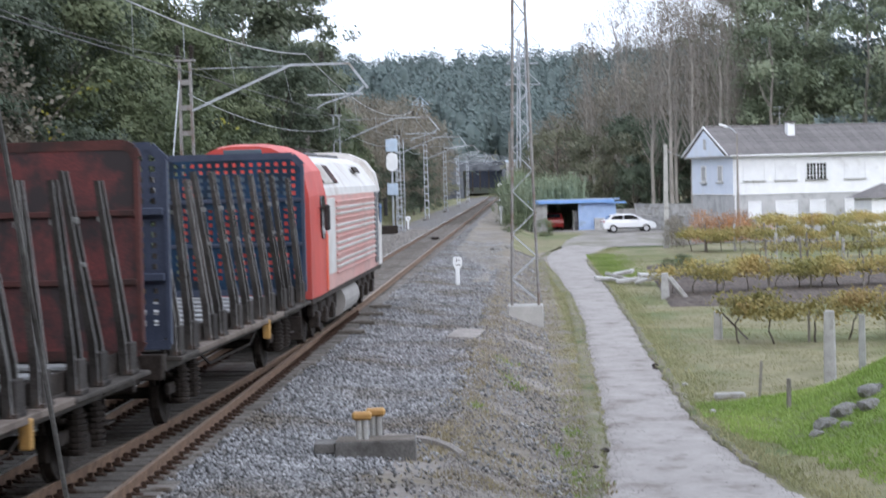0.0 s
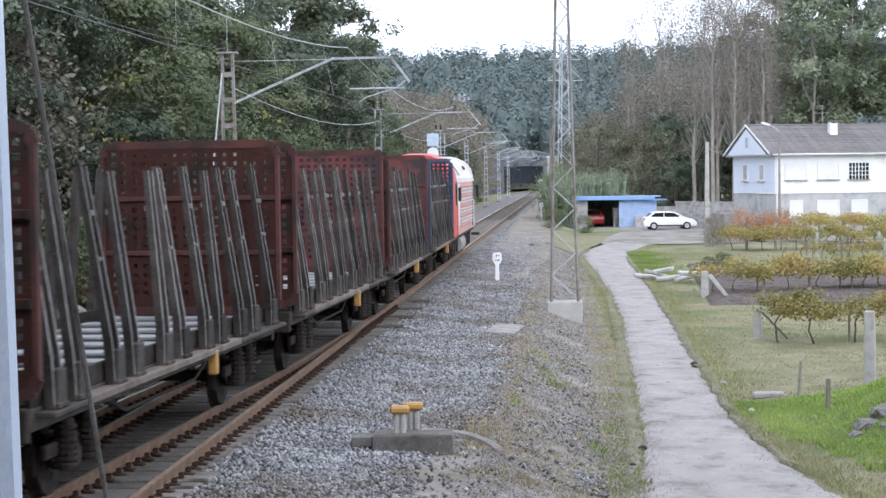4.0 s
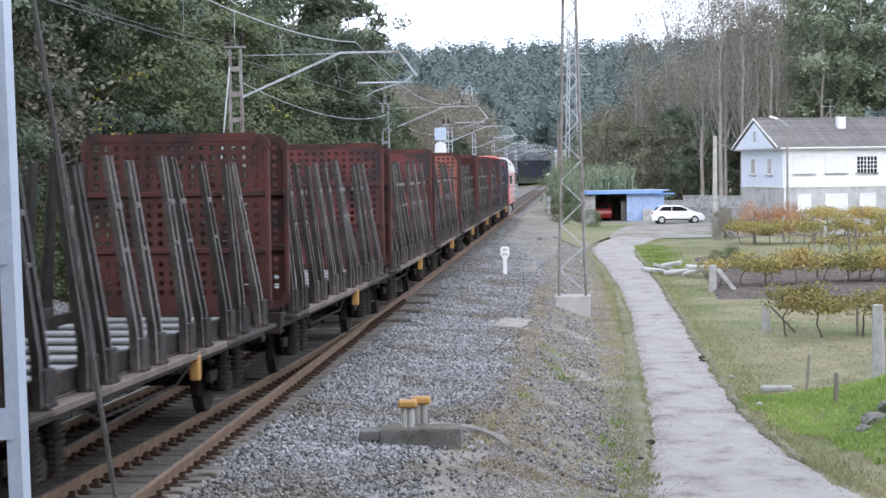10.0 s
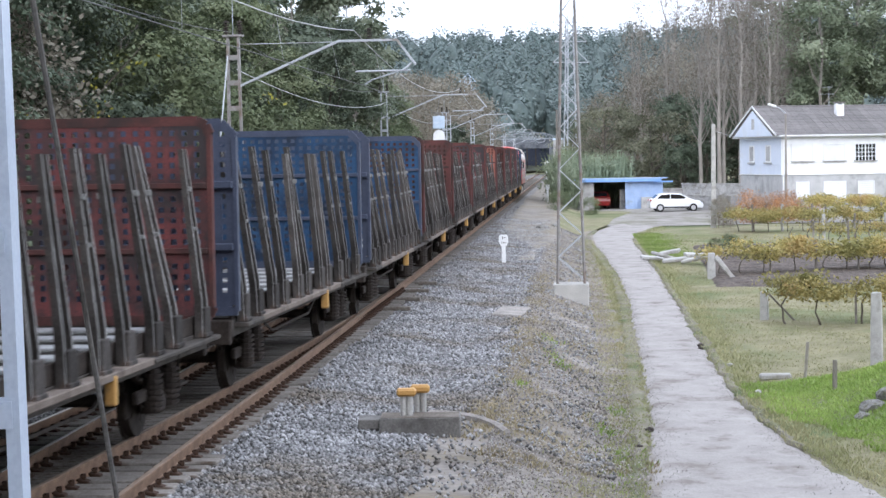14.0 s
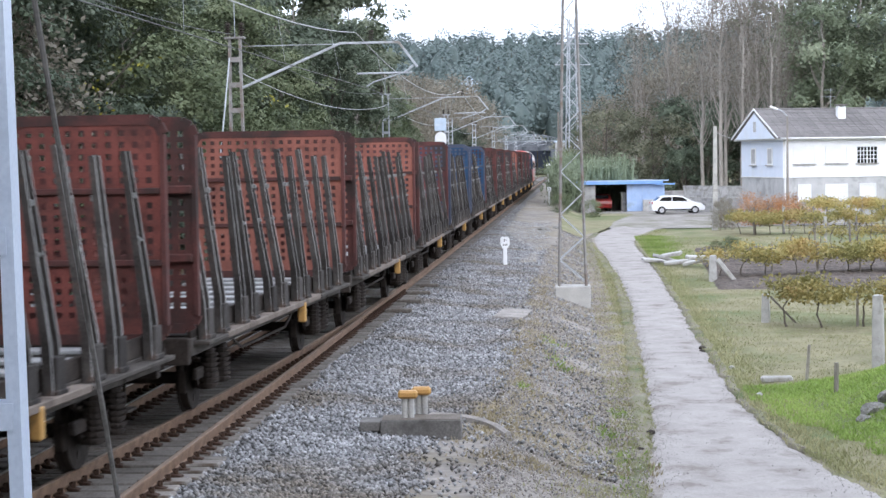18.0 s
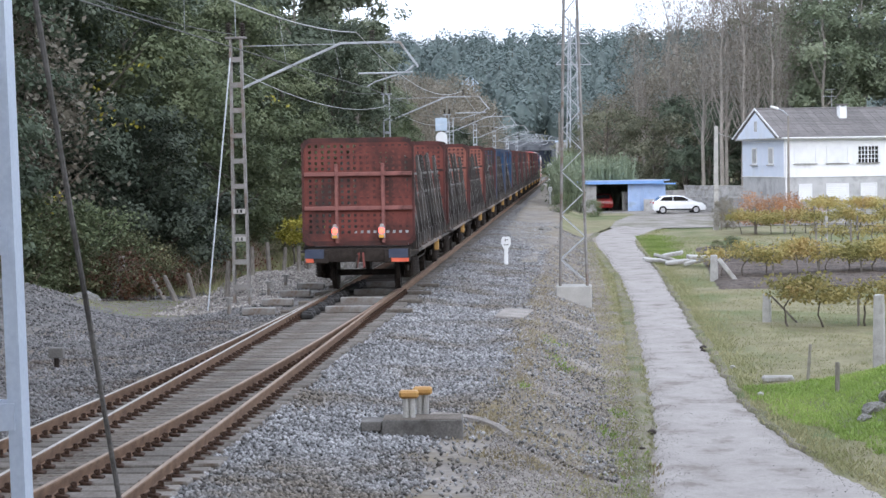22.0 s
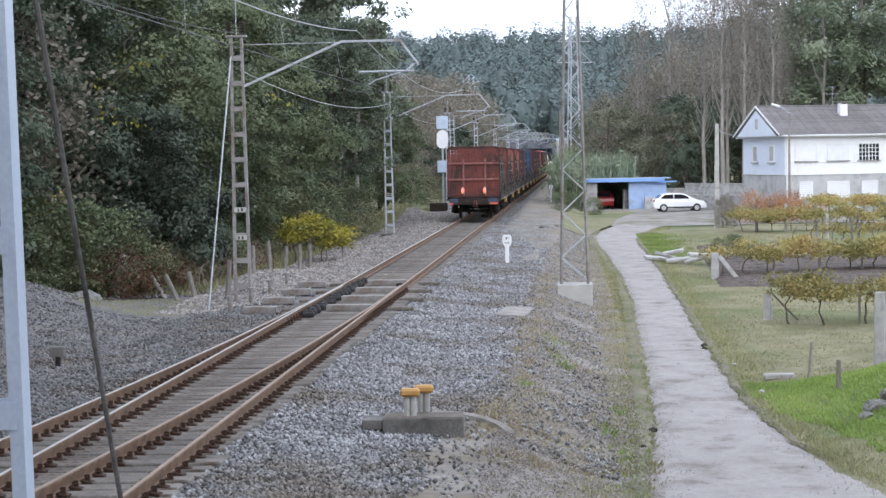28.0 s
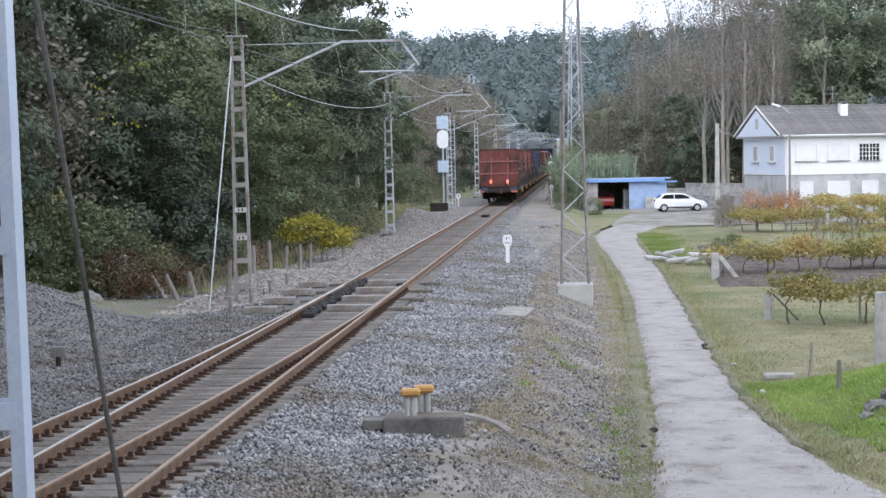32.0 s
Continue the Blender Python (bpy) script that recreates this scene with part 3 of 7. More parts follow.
strip("lane", LANE, -20, 129, 0.12, lane_lo, lane_hi, 9, 0.035, "pale worn lane of cracked concrete and packed dust", "lane")
strip("lane_edge", LANE_DIRT, 16, 118, 0.2, lambda y: lane_lo(y) - 0.25 + rag(y, 0.8, 0.15, 20), lambda y: lane_lo(y) + 0.10 + rag(y, 0.5, 0.14, 14), 6, 0.038, "brown dirt along the lane's edge", "dirt")
strip("lane_edge", LANE_DIRT, 30, 118, 0.2, lambda y: lane_hi(y) - 0.12 + rag(y, 0.55, 0.13, 15), lambda y: lane_hi(y) + 0.10 + rag(y, 0.9, 0.12, 19), 6, 0.038, "brown dirt along the lane's edge", "dirt")
strip("trackside_dirt", BANK, 74, 330, 0.5, lambda y: 1.75 + 2.7 * float(ease(112, 74, y)) + rag(y, 1.3, 0.4, 16), lambda y: 4.9 - 1.2 * float(ease(92, 74, y)) + rag(y, 2.0, 0.4, 17), 16, 0.06, "dusty grey-brown earth beside the far track", "dirt", 0.012)
strip("yard_grass", GRASS, 110, 156, 0.5, lambda y: 4.7, lambda y: 6.55 + max(0, y - 116) * 0.11 + rag(y, 1.2, 0.3, 23), 10, 0.07, "patchy grass between lane and garage", "grass")
strip("yard", YARD_DIRT, 124, 166, 1.0, lambda y: 7.0 + max(0, 138 - y) * 0.1, lambda y: 26.0, 14, 0.05, "pale gravel yard before the garage", "yard")

strip("fresh_turf", TURF, 24, 38.6, 0.3, lambda y: max(lane_hi(y) + 0.25, 5.7 + 0.16 * abs(y - 37) - line_x(y)) + rag(y, 0.7, 0.15, 31), lambda y: 15.0, 40, 0.008, "bright fresh turf over the grassy mound", "grass", 0.01)

# tilled strip among the vines, in low ridges
ridge_y = np.arange(66, 96, 0.16)
ridge_x = np.linspace(9.4, 24, 60)
rx, ry = np.meshgrid(ridge_x, ridge_y)
rx = rx + (ry - 69) * 0.10
rz = ground_z(rx, ry) + 0.05 + 0.07 * np.sin(ry * 7.0 + 0.6 * wave(rx, ry, 2.0)) + 0.04 * wave(rx, ry, 0.6)
rz[0], rz[-1], rz[:, 0], rz[:, -1] = rz[0] - 0.2, rz[-1] - 0.2, rz[:, 0] - 0.2, rz[:, -1] - 0.2
tagged(part("tilled_field", sheet(rx, ry, rz), SOIL), "dark tilled garden soil in low ridges between vine rows", "field", kind="structure")

# the railway: two routes through a turnout
track = thing("railway_track", pose(0, 0, 0), "rusty broad-gauge rails of a turnout on pale sleepers", "railway track", kind="structure")
RAIL = [(-0.07, -0.165), (0.07, -0.165), (0.07, -0.15), (0.020, -0.125), (0.020, -0.05), (0.038, -0.042), (0.038, -0.004), (0.028, 0.0),
        (-0.028, 0.0), (-0.038, -0.004), (-0.038, -0.042), (-0.020, -0.05), (-0.020, -0.125), (-0.07, -0.15)]


def rail(y0, y1, at, head, label):
    yy = list(np.arange(y0, min(y1, 62), 1.5)) + ([] if y1 <= 62 else list(np.arange(62, y1, 6))) + [y1]
    st = []
    for v in yy:
        d = Vector((at(v + 0.5) - at(v - 0.5), 1, 0)).normalized()
        st.append((Vector((at(v), v, 0)), Vector((d.y, -d.x, 0)), Vector((0, 0, 1))))
    r = part("rail", sweep(bmesh.new(), RAIL, st), RUST_RAIL, track, label)
    top = [(-0.026, -0.003), (0.026, -0.003), (0.024, 0.0035), (-0.024, 0.0035)]
    part("rail_head", sweep(bmesh.new(), top, st), head, r)
    return r


rail_a = rail(-210, 400, lambda y: train_x(y) - 0.87, RAIL_HEAD, "rusty stock rail with a worn head")
rail_b = rail(8, 55.2, lambda y: line_x(y) - 0.87 + 0.05 * max(0, (y - 47) / 8), RAIL_HEAD, "switch rail with a bright head")
rail_c = rail(-210, 54.6, lambda y: train_x(y) + 0.87 - 0.05 * max(0, (y - 47) / 8), DULL_HEAD, "rusty brown switch rail")
rail_d = rail(8, 400, lambda y: line_x(y) + 0.87, DULL_HEAD, "rusty brown stock rail")


def sleeper_mesh(length):
    bm = box(bmesh.new(), 0, 0, -0.24, length, 0.36, 0.15, bevel=0.018)
    return finish(bm)


plain = sleeper_mesh(2.6)
wide = [sleeper_mesh(v) for v in (2.8, 3.1, 3.5, 3.9, 4.3)]
rng = np.random.default_rng(4)
y = -16.0
count = 0
while y < 160:
    off = abs(train_x(y) - line_x(y))
    mesh = plain if y > 57 else wide[min(4, int(off / 0.42))]
    s = part("sleeper", mesh, SLEEPER, track)
    mid = (train_x(y) + line_x(y)) / 2 if off < 2.4 else train_x(y)
    s.matrix_basis = pose(mid + rng.normal() * 0.03, y + rng.normal() * 0.01, (-0.035 if y > 60 else 0.0) + rng.normal() * 0.006, 0, rng.normal() * 0.3, -3.8 + rng.normal() * 0.5)
    y += 0.44 if 15 < y < 60 else 0.54
far_bm = bmesh.new()
for v in np.arange(160, 330, 0.6):
    box(far_bm, line_x(v), v, -0.27, 2.6, 0.24, 0.15)
tagged(part("sleepers_far", far_bm, SLEEPER, track), kind="stuff")

# rail fastenings, one clip on each side of a rail at each sleeper
clip_bm = bmesh.new()
for sx in (-1, 1):
    box(clip_bm, sx * 0.12, 0, -0.145, 0.15, 0.15, 0.045, pose(0, 0, 0, 0, sx * 14, 0), bevel=0.01)
    rod(clip_bm, (sx * 0.12, 0, -0.15), (sx * 0.12, 0, -0.055), 0.028, n=6)
    rod(clip_bm, (sx * 0.12, -0.05, -0.09), (sx * 0.075, 0.05, -0.085), 0.018, n=5)
clip_mesh = finish(clip_bm)
y = 17.8
while y < 55:
    for r, at in ((rail_a, lambda v: train_x(v) - 0.87), (rail_b, lambda v: line_x(v) - 0.87), (rail_c, lambda v: train_x(v) + 0.87), (rail_d, lambda v: line_x(v) + 0.87)):
        c = part("clip", clip_mesh, CLIP_RUST, r)
        c.matrix_basis = pose(at(y), y, -0.012, 0, 0, -4 + rng.normal() * 4)
    y += 0.44

# steel box bearers, slide plates and rodding at the switch tips
for i, v in enumerate((57.4, 54.2, 51.0, 47.9)):
    b = part("bearer", box(bmesh.new(), 0.2, 0, -0.09, 1.15, 0.30, 0.16, bevel=0.015), STEEL_BOX, track, "grey steel box bearer under the switch rails")
    b.matrix_basis = pose(line_x(v), v, 0.0, 0, 0, -3.8)
    for k, (x, l, paint, label) in enumerate(((-1.98, 0.80, STEEL_BOX, "grey steel cover over the switch rods"), (-1.28, 0.36, SLEEPER, "rust-stained bearer end"), (1.42, 0.64, SLEEPER, "rust-stained bearer end"))):
        e = part("bearer_end", box(bmesh.new(), 0, 0, -0.10, l, 0.28 if k == 0 else 0.22, 0.18 if k == 0 else 0.10, bevel=0.02), paint, track, label)
        e.matrix_basis = pose(line_x(v) + x, v - (0.15 if k == 0 else 0.0), 0.0 if k == 0 else -0.04, 0, 0, -3.8)
    p = part("rod_post", rod(rod(bmesh.new(), (0, 0, -0.3), (0, 0, 0.16), 0.05, n=8), (0, 0, 0.16), (0, 0, 0.22), 0.10, n=8), STEEL_BOX, track)
    p.matrix_basis = pose(line_x(v) - 2.75, v + 0.3, 0)
for v in np.arange(46.0, 58.4, 0.40):
    bm = box(bmesh.new(), 0, 0, -0.04, 0.30, 0.20, 0.12, bevel=0.03)
    box(bm, 0.05, 0.05, 0.02, 0.12, 0.16, 0.08, bevel=0.02)
    part("slide_plate", bm, GREASE, track, "greasy black switch slide plate").matrix_basis = pose(line_x(v) - 0.60 + 0.03 * rng.normal(), v, -0.05 + 0.025 * rng.normal(), 0, 0, rng.normal() * 9)
for v in (48.5, 51.5, 54.6, 56.5):
    bm = box(bmesh.new(), 0, 0, -0.07, 0.22, 0.26, 0.10, bevel=0.03)
    part("slide_plate", bm, GREASE, track).matrix_basis = pose(line_x(v) + 0.64, v, -0.03, 0, 0, rng.normal() * 9)

# ---- the freight train ----
SPAN = 13.95                                  # a wagon over its buffers
PACE = (-5.06384362e-05, 1.74848344e-03, 2.54799161e-02, 8.50568257, -154.769768)


def rear_y(t):
    """Where the train's rear end is at t."""
    v = 0.0
    for c in PACE:
        v = v * t + c
    return v


def end_wall_mesh(open_work=True):
    """An end wall: rows of small square holes in three fields, or plain plate; corners rounded off."""
    cols = [(-1.275 + 0.17 * i) for i in range(16)] if open_work else []
    rows = [3.80 - 0.147 * i for i in range(5)] + [2.90 - 0.147 * i for i in range(5)] + [1.98 - 0.147 * i for i in range(4)]
    xv = sorted({-1.46, 1.46, -1.38, 1.38, -0.5, 0.5} | {round(c + s * 0.040, 4) for c in cols for s in (-1, 1)})
    zv = sorted({1.25, 1.33, 3.87, 3.95} | {round(r + s * 0.038, 4) for r in rows for s in (-1, 1)})
    hole = lambda x, z: any(abs(x - c) < 0.038 for c in cols) and any(abs(z - r) < 0.036 for r in rows)
    bm = bmesh.new()
    for d in (-0.02, 0.02):
        vs = {(i, k): bm.verts.new((x, d, z)) for i, x in enumerate(xv) for k, z in enumerate(zv)}
        for i in range(len(xv) - 1):
            for k in range(len(zv) - 1):
                corner = i in (0, len(xv) - 2) and k in (0, len(zv) - 2)
                if not corner and not hole((xv[i] + xv[i + 1]) / 2, (zv[k] + zv[k + 1]) / 2):
                    f = bm.faces.new((vs[i, k], vs[i + 1, k], vs[i + 1, k + 1], vs[i, k + 1]))
                    f.material_index = 0 if d < 0 else 1
    lone = [v for v in bm.verts if not v.link_faces]
    bmesh.ops.delete(bm, geom=lone, context="VERTS")
    mesh = bpy.data.meshes.new("end_wall")
    bm.to_mesh(mesh)
    bm.free()
    return mesh


def rim_bm(cut=False):
    """The tube round an end wall."""
    bm = bmesh.new()
    path = [(-1.30, 1.24), (-1.41, 1.30), (-1.46, 1.42), (-1.46, 3.78), (-1.41, 3.90), (-1.30, 3.96), (1.30, 3.96), (1.41, 3.90), (1.46, 3.78), (1.46, 1.42), (1.41, 1.30), (1.30, 1.24), (-1.30, 1.24)]
    if cut:
        path = [(-1.46, 1.24), (-1.46, 3.76), (-1.26, 3.96), (1.26, 3.96), (1.46, 3.76), (1.46, 1.24), (-1.46, 1.24)]
    for (x0, z0), (x1, z1) in zip(path, path[1:]):
        bar(bm, (x0, 0, z0), (x1, 0, z1), 0.06, 0.13)
    return bm


WALL0, PLATE0, RIM0 = end_wall_mesh(), end_wall_mesh(False), finish(rim_bm())
RIM1 = finish(rim_bm(True))
RAIL0 = finish(box(bmesh.new(), 0, 0, 0, 2.86, 0.10, 0.11, bevel=0.015))
RIB0 = finish(box(bmesh.new(), 0, 0, 2.3, 0.09, 0.11, 2.1, bevel=0.015))
INNER0 = finish(box(bmesh.new(), 0, 0, 0, 2.84, 0.05, 0.08, bevel=0.01))


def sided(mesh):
    """Sooty all round; the outer side is painted paler, as if lit."""
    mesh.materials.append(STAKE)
    mesh.materials.append(STAKE_LIT_SIDE)
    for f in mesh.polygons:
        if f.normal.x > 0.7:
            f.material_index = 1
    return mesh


def stake_mesh(h, kink):
    """A tapered channel post that stands upright in its socket, then bends inward."""
    bm = bmesh.new()
    out = [(-0.5, -0.5), (0.5, -0.5), (0.5, 0.5), (0.34, 0.5), (0.34, -0.2), (-0.34, -0.2), (-0.34, 0.5), (-0.5, 0.5)]
    st = [((0, 0, 0.0), (0, 0.34, 0), (0.105, 0, 0)), ((0, 0, 0.5), (0, 0.33, 0), (0.10, 0, 0)), ((-0.4 * kink, 0, 1.3), (0, 0.28, 0), (0.09, 0, 0)), ((-kink, 0, h), (0, 0.22, 0), (0.07, 0, 0))]
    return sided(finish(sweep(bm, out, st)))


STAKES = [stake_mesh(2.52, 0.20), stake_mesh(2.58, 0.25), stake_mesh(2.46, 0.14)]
CLAMPS = [finish(box(bmesh.new(), *c, bevel=0.008)) for c in ((-0.05, -0.11, 0.98, 0.08, 0.04, 0.05), (-0.06, -0.10, 1.45, 0.09, 0.04, 0.05), (-0.12, -0.09, 1.98, 0.10, 0.05, 0.07))]
SOCKET = finish(box(box(bmesh.new(), 0.02, 0.03, 0.20, 0.125, 0.31, 0.40, bevel=0.012), 0.03, 0.02, 0.03, 0.15, 0.35, 0.06, bevel=0.012))
BOLSTER = finish(box(bmesh.new(), 0, 0, 0.025, 2.50, 0.44, 0.05, bevel=0.01))


def cast(mesh, *materials):
    """The same shape in a paint of its own."""
    m = mesh.copy()
    for v in materials:
        m.materials.append(v)
    return m


def wheelset(parent, y, r=0.46, gauge=1.74):
    axle = part("wheelset", rod(bmesh.new(), (-1.05, 0, 0), (1.05, 0, 0), 0.085, n=10), IRON, parent)
    axle.matrix_basis = pose(0, y, r)
    for sx in (-1, 1):
        bm = bmesh.new()
        rod(bm, (sx * (gauge / 2 - 0.05), 0, 0), (sx * (gauge / 2 + 0.06), 0, 0), r, r - 0.012, 24)
        rod(bm, (sx * (gauge / 2 - 0.08), 0, 0), (sx * (gauge / 2 - 0.05), 0, 0), r + 0.03, n=24)
        rod(bm, (sx * (gauge / 2 + 0.06), 0, 0), (sx * (gauge / 2 + 0.09), 0, 0), 0.17, 0.13, 16)
        for k in range(4):
            a = k * math.pi / 2
            rod(bm, (sx * (gauge / 2 + 0.055), 0.28 * math.cos(a), 0.28 * math.sin(a)), (sx * (gauge / 2 + 0.067), 0.28 * math.cos(a), 0.28 * math.sin(a)), 0.055, n=8)
        part("wheel", bm, IRON, axle)
    return axle


def running_gear(parent, y):
    """Axle boxes, leaf springs and guards at an axle."""
    for sx in (-1, 1):
        bm = bmesh.new()
        box(bm, sx * 1.10, y, 0.46, 0.26, 0.30, 0.30, bevel=0.03)
        rod(bm, (sx * 1.22, y, 0.46), (sx * 1.27, y, 0.46), 0.12, n=12)
        part("axle_box", bm, IRON, parent)
        bm = bmesh.new()
        for k in range(5):
            box(bm, sx * 1.10, y, 0.80 - 0.035 * k, 0.10, 1.35 - 0.24 * k, 0.03)
        for e in (-1, 1):
            bar(bm, (sx * 1.10, y + e * 0.66, 0.80), (sx * 1.10, y + e * 0.80, 1.00), 0.06, 0.05)
        part("leaf_spring", bm, IRON, parent)
        bm = box(bmesh.new(), sx * 1.16, y, 0.60, 0.08, 1.9, 0.16, bevel=0.02)
        for e in (-0.40, 0.40):
            for k in range(7):
                rod(bm, (sx * 1.24, y + e, 0.40 + 0.07 * k), (sx * 1.24, y + e, 0.438 + 0.07 * k), 0.135, n=12)
            rod(bm, (sx * 1.24, y + e, 0.36), (sx * 1.24, y + e, 0.92), 0.095, n=10)
        part("side_frame", bm, IRON, parent)
        bm = bmesh.new()
        for e in (-1, 1):
            bar(bm, (sx * 1.03, y + e * 0.42, 1.05), (sx * 1.03, y + e * 0.19, 0.38), 0.03, 0.12)
        part("axle_guard", bm, IRON, parent)
        for e in (-1, 1):
            bm = box(bmesh.new(), sx * 0.9, y + e * 0.57, 0.46, 0.12, 0.12, 0.34, bevel=0.02)
            bar(bm, (sx * 0.9, y + e * 0.57, 0.6), (sx * 0.9, y + e * 0.72, 1.05), 0.04, 0.06)
            part("brake_block", bm, IRON, parent)


WHEELS = []


# grimy: outer end-face paint, darkened for the shade between wagons; last one keeps red
def wagon(paint, label, seed, grimy=WAGON_BROWN, plain=False):
    w = thing("timber_wagon", pose(0, 0, 0), label, "freight wagon", "wagons of the freight train")
    r = np.random.default_rng(seed)
    blue = paint in (WAGON_BLUE, WAGON_DARK_BLUE)
    edge = WAGON_PINK if grimy == WAGON_RED else grimy
    wall, rim, rail0, rib, inner = cast(PLATE0 if plain else WALL0, grimy, paint), cast(RIM1 if blue else RIM0, NAVY if blue else WAGON_BROWN), cast(RAIL0, edge), cast(RIB0, edge), cast(INNER0, NAVY if blue else WAGON_BROWN)
    for sy in (-1, 1):
        e = part("end_wall", wall, paint, w)
        e.matrix_basis = pose(0, sy * 6.25, 0.09, 0, 0, 0 if sy < 0 else 180)
        part("rim", rim, paint, e)
        for z in (3.07, 2.17):
            part("cross_rail", rail0, paint, e).matrix_basis = pose(0, -0.07, z)
        for x in (-0.57, 0.66):
            part("rib", rib, paint, e).matrix_basis = pose(x, -0.07, 0)
        for z in (3.08, 2.19):
            part("inner_rail", inner, paint, e).matrix_basis = pose(0, 0.045, z)
        part("headstock", box(bmesh.new(), 0, sy * 6.25, 1.02, 2.70, 0.16, 0.36, bevel=0.02), IRON, w)
        for sx in (-1, 1):
            bm = rod(bmesh.new(), (sx * 0.95, sy * 6.32, 1.02), (sx * 0.95, sy * 6.80, 1.02), 0.10, n=12)
            rod(bm, (sx * 0.95, sy * 6.80, 1.02), (sx * 0.95, sy * 6.95, 1.02), 0.08, n=12)
            box(bm, sx * 0.95, sy * 6.95, 1.02, 0.46, 0.04, 0.34, bevel=0.015)
            part("buffer", bm, IRON, w)
        bm = bar(bmesh.new(), (0, sy * 6.32, 1.0), (0, sy * 6.88, 1.0), 0.07, 0.1)
        bar(bm, (0, sy * 6.82, 1.02), (0, sy * 6.97, 0.72), 0.05, 0.07)
        part("coupling_hook", bm, IRON, w)
    part("floor", box(bmesh.new(), 0, 0, 1.19, 2.66, 12.4, 0.08), FLOOR_SHADE, w)
    for sx in (-1, 1):
        part("solebar", box(bmesh.new(), sx * 1.32, 0, 1.07, 0.09, 12.5, 0.24, bevel=0.01), SOLEBAR, w, "long side beam")
        part("stake_ledge", box(bmesh.new(), sx * 1.45, -1.0, 1.115, 0.24, 7.7, 0.09, bevel=0.012), WORN_EDGE, w, "scuffed pale ledge that carries the stakes")
        for e in (-5.5, 4.52):
            part("stake_ledge", box(bmesh.new(), sx * 1.45, e, 1.115, 0.27, 1.2 if e < 0 else 3.3, 0.06, bevel=0.012), SOLEBAR, w)
        part("side_sill", box(bmesh.new(), sx * 1.33, 0, 1.31, 0.05, 12.4, 0.24, bevel=0.01), IRON, w)
        bm = box(bmesh.new(), sx * 0.6, 0, 0.93, 0.12, 10.4, 0.28)
        part("underframe_beam", bm, IRON, w)
        part("step", box(box(bmesh.new(), sx * 1.30, 4.9, 0.62, 0.18, 0.42, 0.03), sx * 1.36, 4.72, 0.84, 0.03, 0.03, 0.44), IRON, w)
        part("release_handle", box(bmesh.new(), sx * 1.52, 1.2, 0.96, 0.14, 0.10, 0.34, bevel=0.02), OCHRE, w, "ochre painted brake lever plate")
        for k in range(11):
            y = -5.72 + 2.26 * (k // 2) + (0.88 if k % 2 else 0.0) + r.normal() * 0.06
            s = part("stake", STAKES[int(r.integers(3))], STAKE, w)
            s.matrix_basis = pose(sx * 1.44, y, 1.15, r.normal() * 1.2, -sx * (0.6 + abs(r.normal()) * 1.5), 0 if sx > 0 else 180)
            part("socket", SOCKET, STAKE, w).matrix_basis = pose(sx * 1.44, y, 1.15, 0, 0, 0 if sx > 0 else 180)
            for c in CLAMPS:
                part("clamp", c, STAKE_LUG, s)
    for k in range(10):
        part("bolster", BOLSTER, SLAT, w, "" if k else "pale worn cross bolster on the wagon floor").matrix_basis = pose(0, -5.55 + 1.23 * k, 1.23)
    bm = rod(bmesh.new(), (0.2, -1.3, 0.78), (0.2, 0.6, 0.78), 0.19, n=14)
    part("air_tank", bm, IRON, w)
    for sx in (-1, 1):
        part("truss_bar", bar(bar(bar(bmesh.new(), (sx * 1.1, -3.0, 1.0), (sx * 1.1, -1.8, 0.66), 0.03, 0.04), (sx * 1.1, -1.8, 0.66), (sx * 1.1, 1.8, 0.66), 0.03, 0.04),
                              (sx * 1.1, 1.8, 0.66), (sx * 1.1, 3.0, 1.0), 0.03, 0.04), IRON, w)
    for y in (-4.3, 4.3):
        WHEELS.append((wheelset(w, y), 0.46))
        running_gear(w, y)
    return w


PAINTS = (
    (WAGON_DARK_BLUE, "empty timber wagon with sooty blue perforated end walls and stakes"),
    (WAGON_CRIMSON, "empty timber wagon with dull crimson end walls and grimy stakes"),
    (WAGON_CRIMSON, "empty timber wagon with dull crimson end walls and grimy stakes"),
    (WAGON_DARK_OXIDE, "empty timber wagon with dark brown end walls and grimy stakes"),
    (WAGON_ORANGE, "empty timber wagon with faded orange-red end walls and grey stakes"),
    (WAGON_CRIMSON, "empty timber wagon with dull crimson end walls and grimy stakes"),
    (WAGON_CRIMSON, "empty timber wagon with dull crimson end walls and grimy stakes"),
    (WAGON_BROWN, "empty timber wagon with oxide-brown end walls and grimy stakes"),
    (WAGON_BLUE, "empty timber wagon with blue perforated end walls and leaning steel stakes"),
    (WAGON_BLUE, "empty timber wagon with blue perforated end walls and leaning steel stakes"),
    (WAGON_CRIMSON, "empty timber wagon with dull crimson end walls and grimy stakes"),
    (WAGON_ORANGE, "empty timber wagon with faded orange-red end walls and grey stakes"),
    (WAGON_ORANGE, "empty timber wagon with faded orange-red end walls and grey stakes"),
    (WAGON_RED, "last timber wagon with red end wall and two lit tail lamps"),
)
wagons = [wagon(p, label, 100 + i, WAGON_RED if i == 13 else NAVY if p in (WAGON_BLUE, WAGON_DARK_BLUE) else WAGON_DARK_OXIDE if i < 9 else WAGON_BROWN, i in (1, 5)) for i, (p, label) in enumerate(PAINTS)]

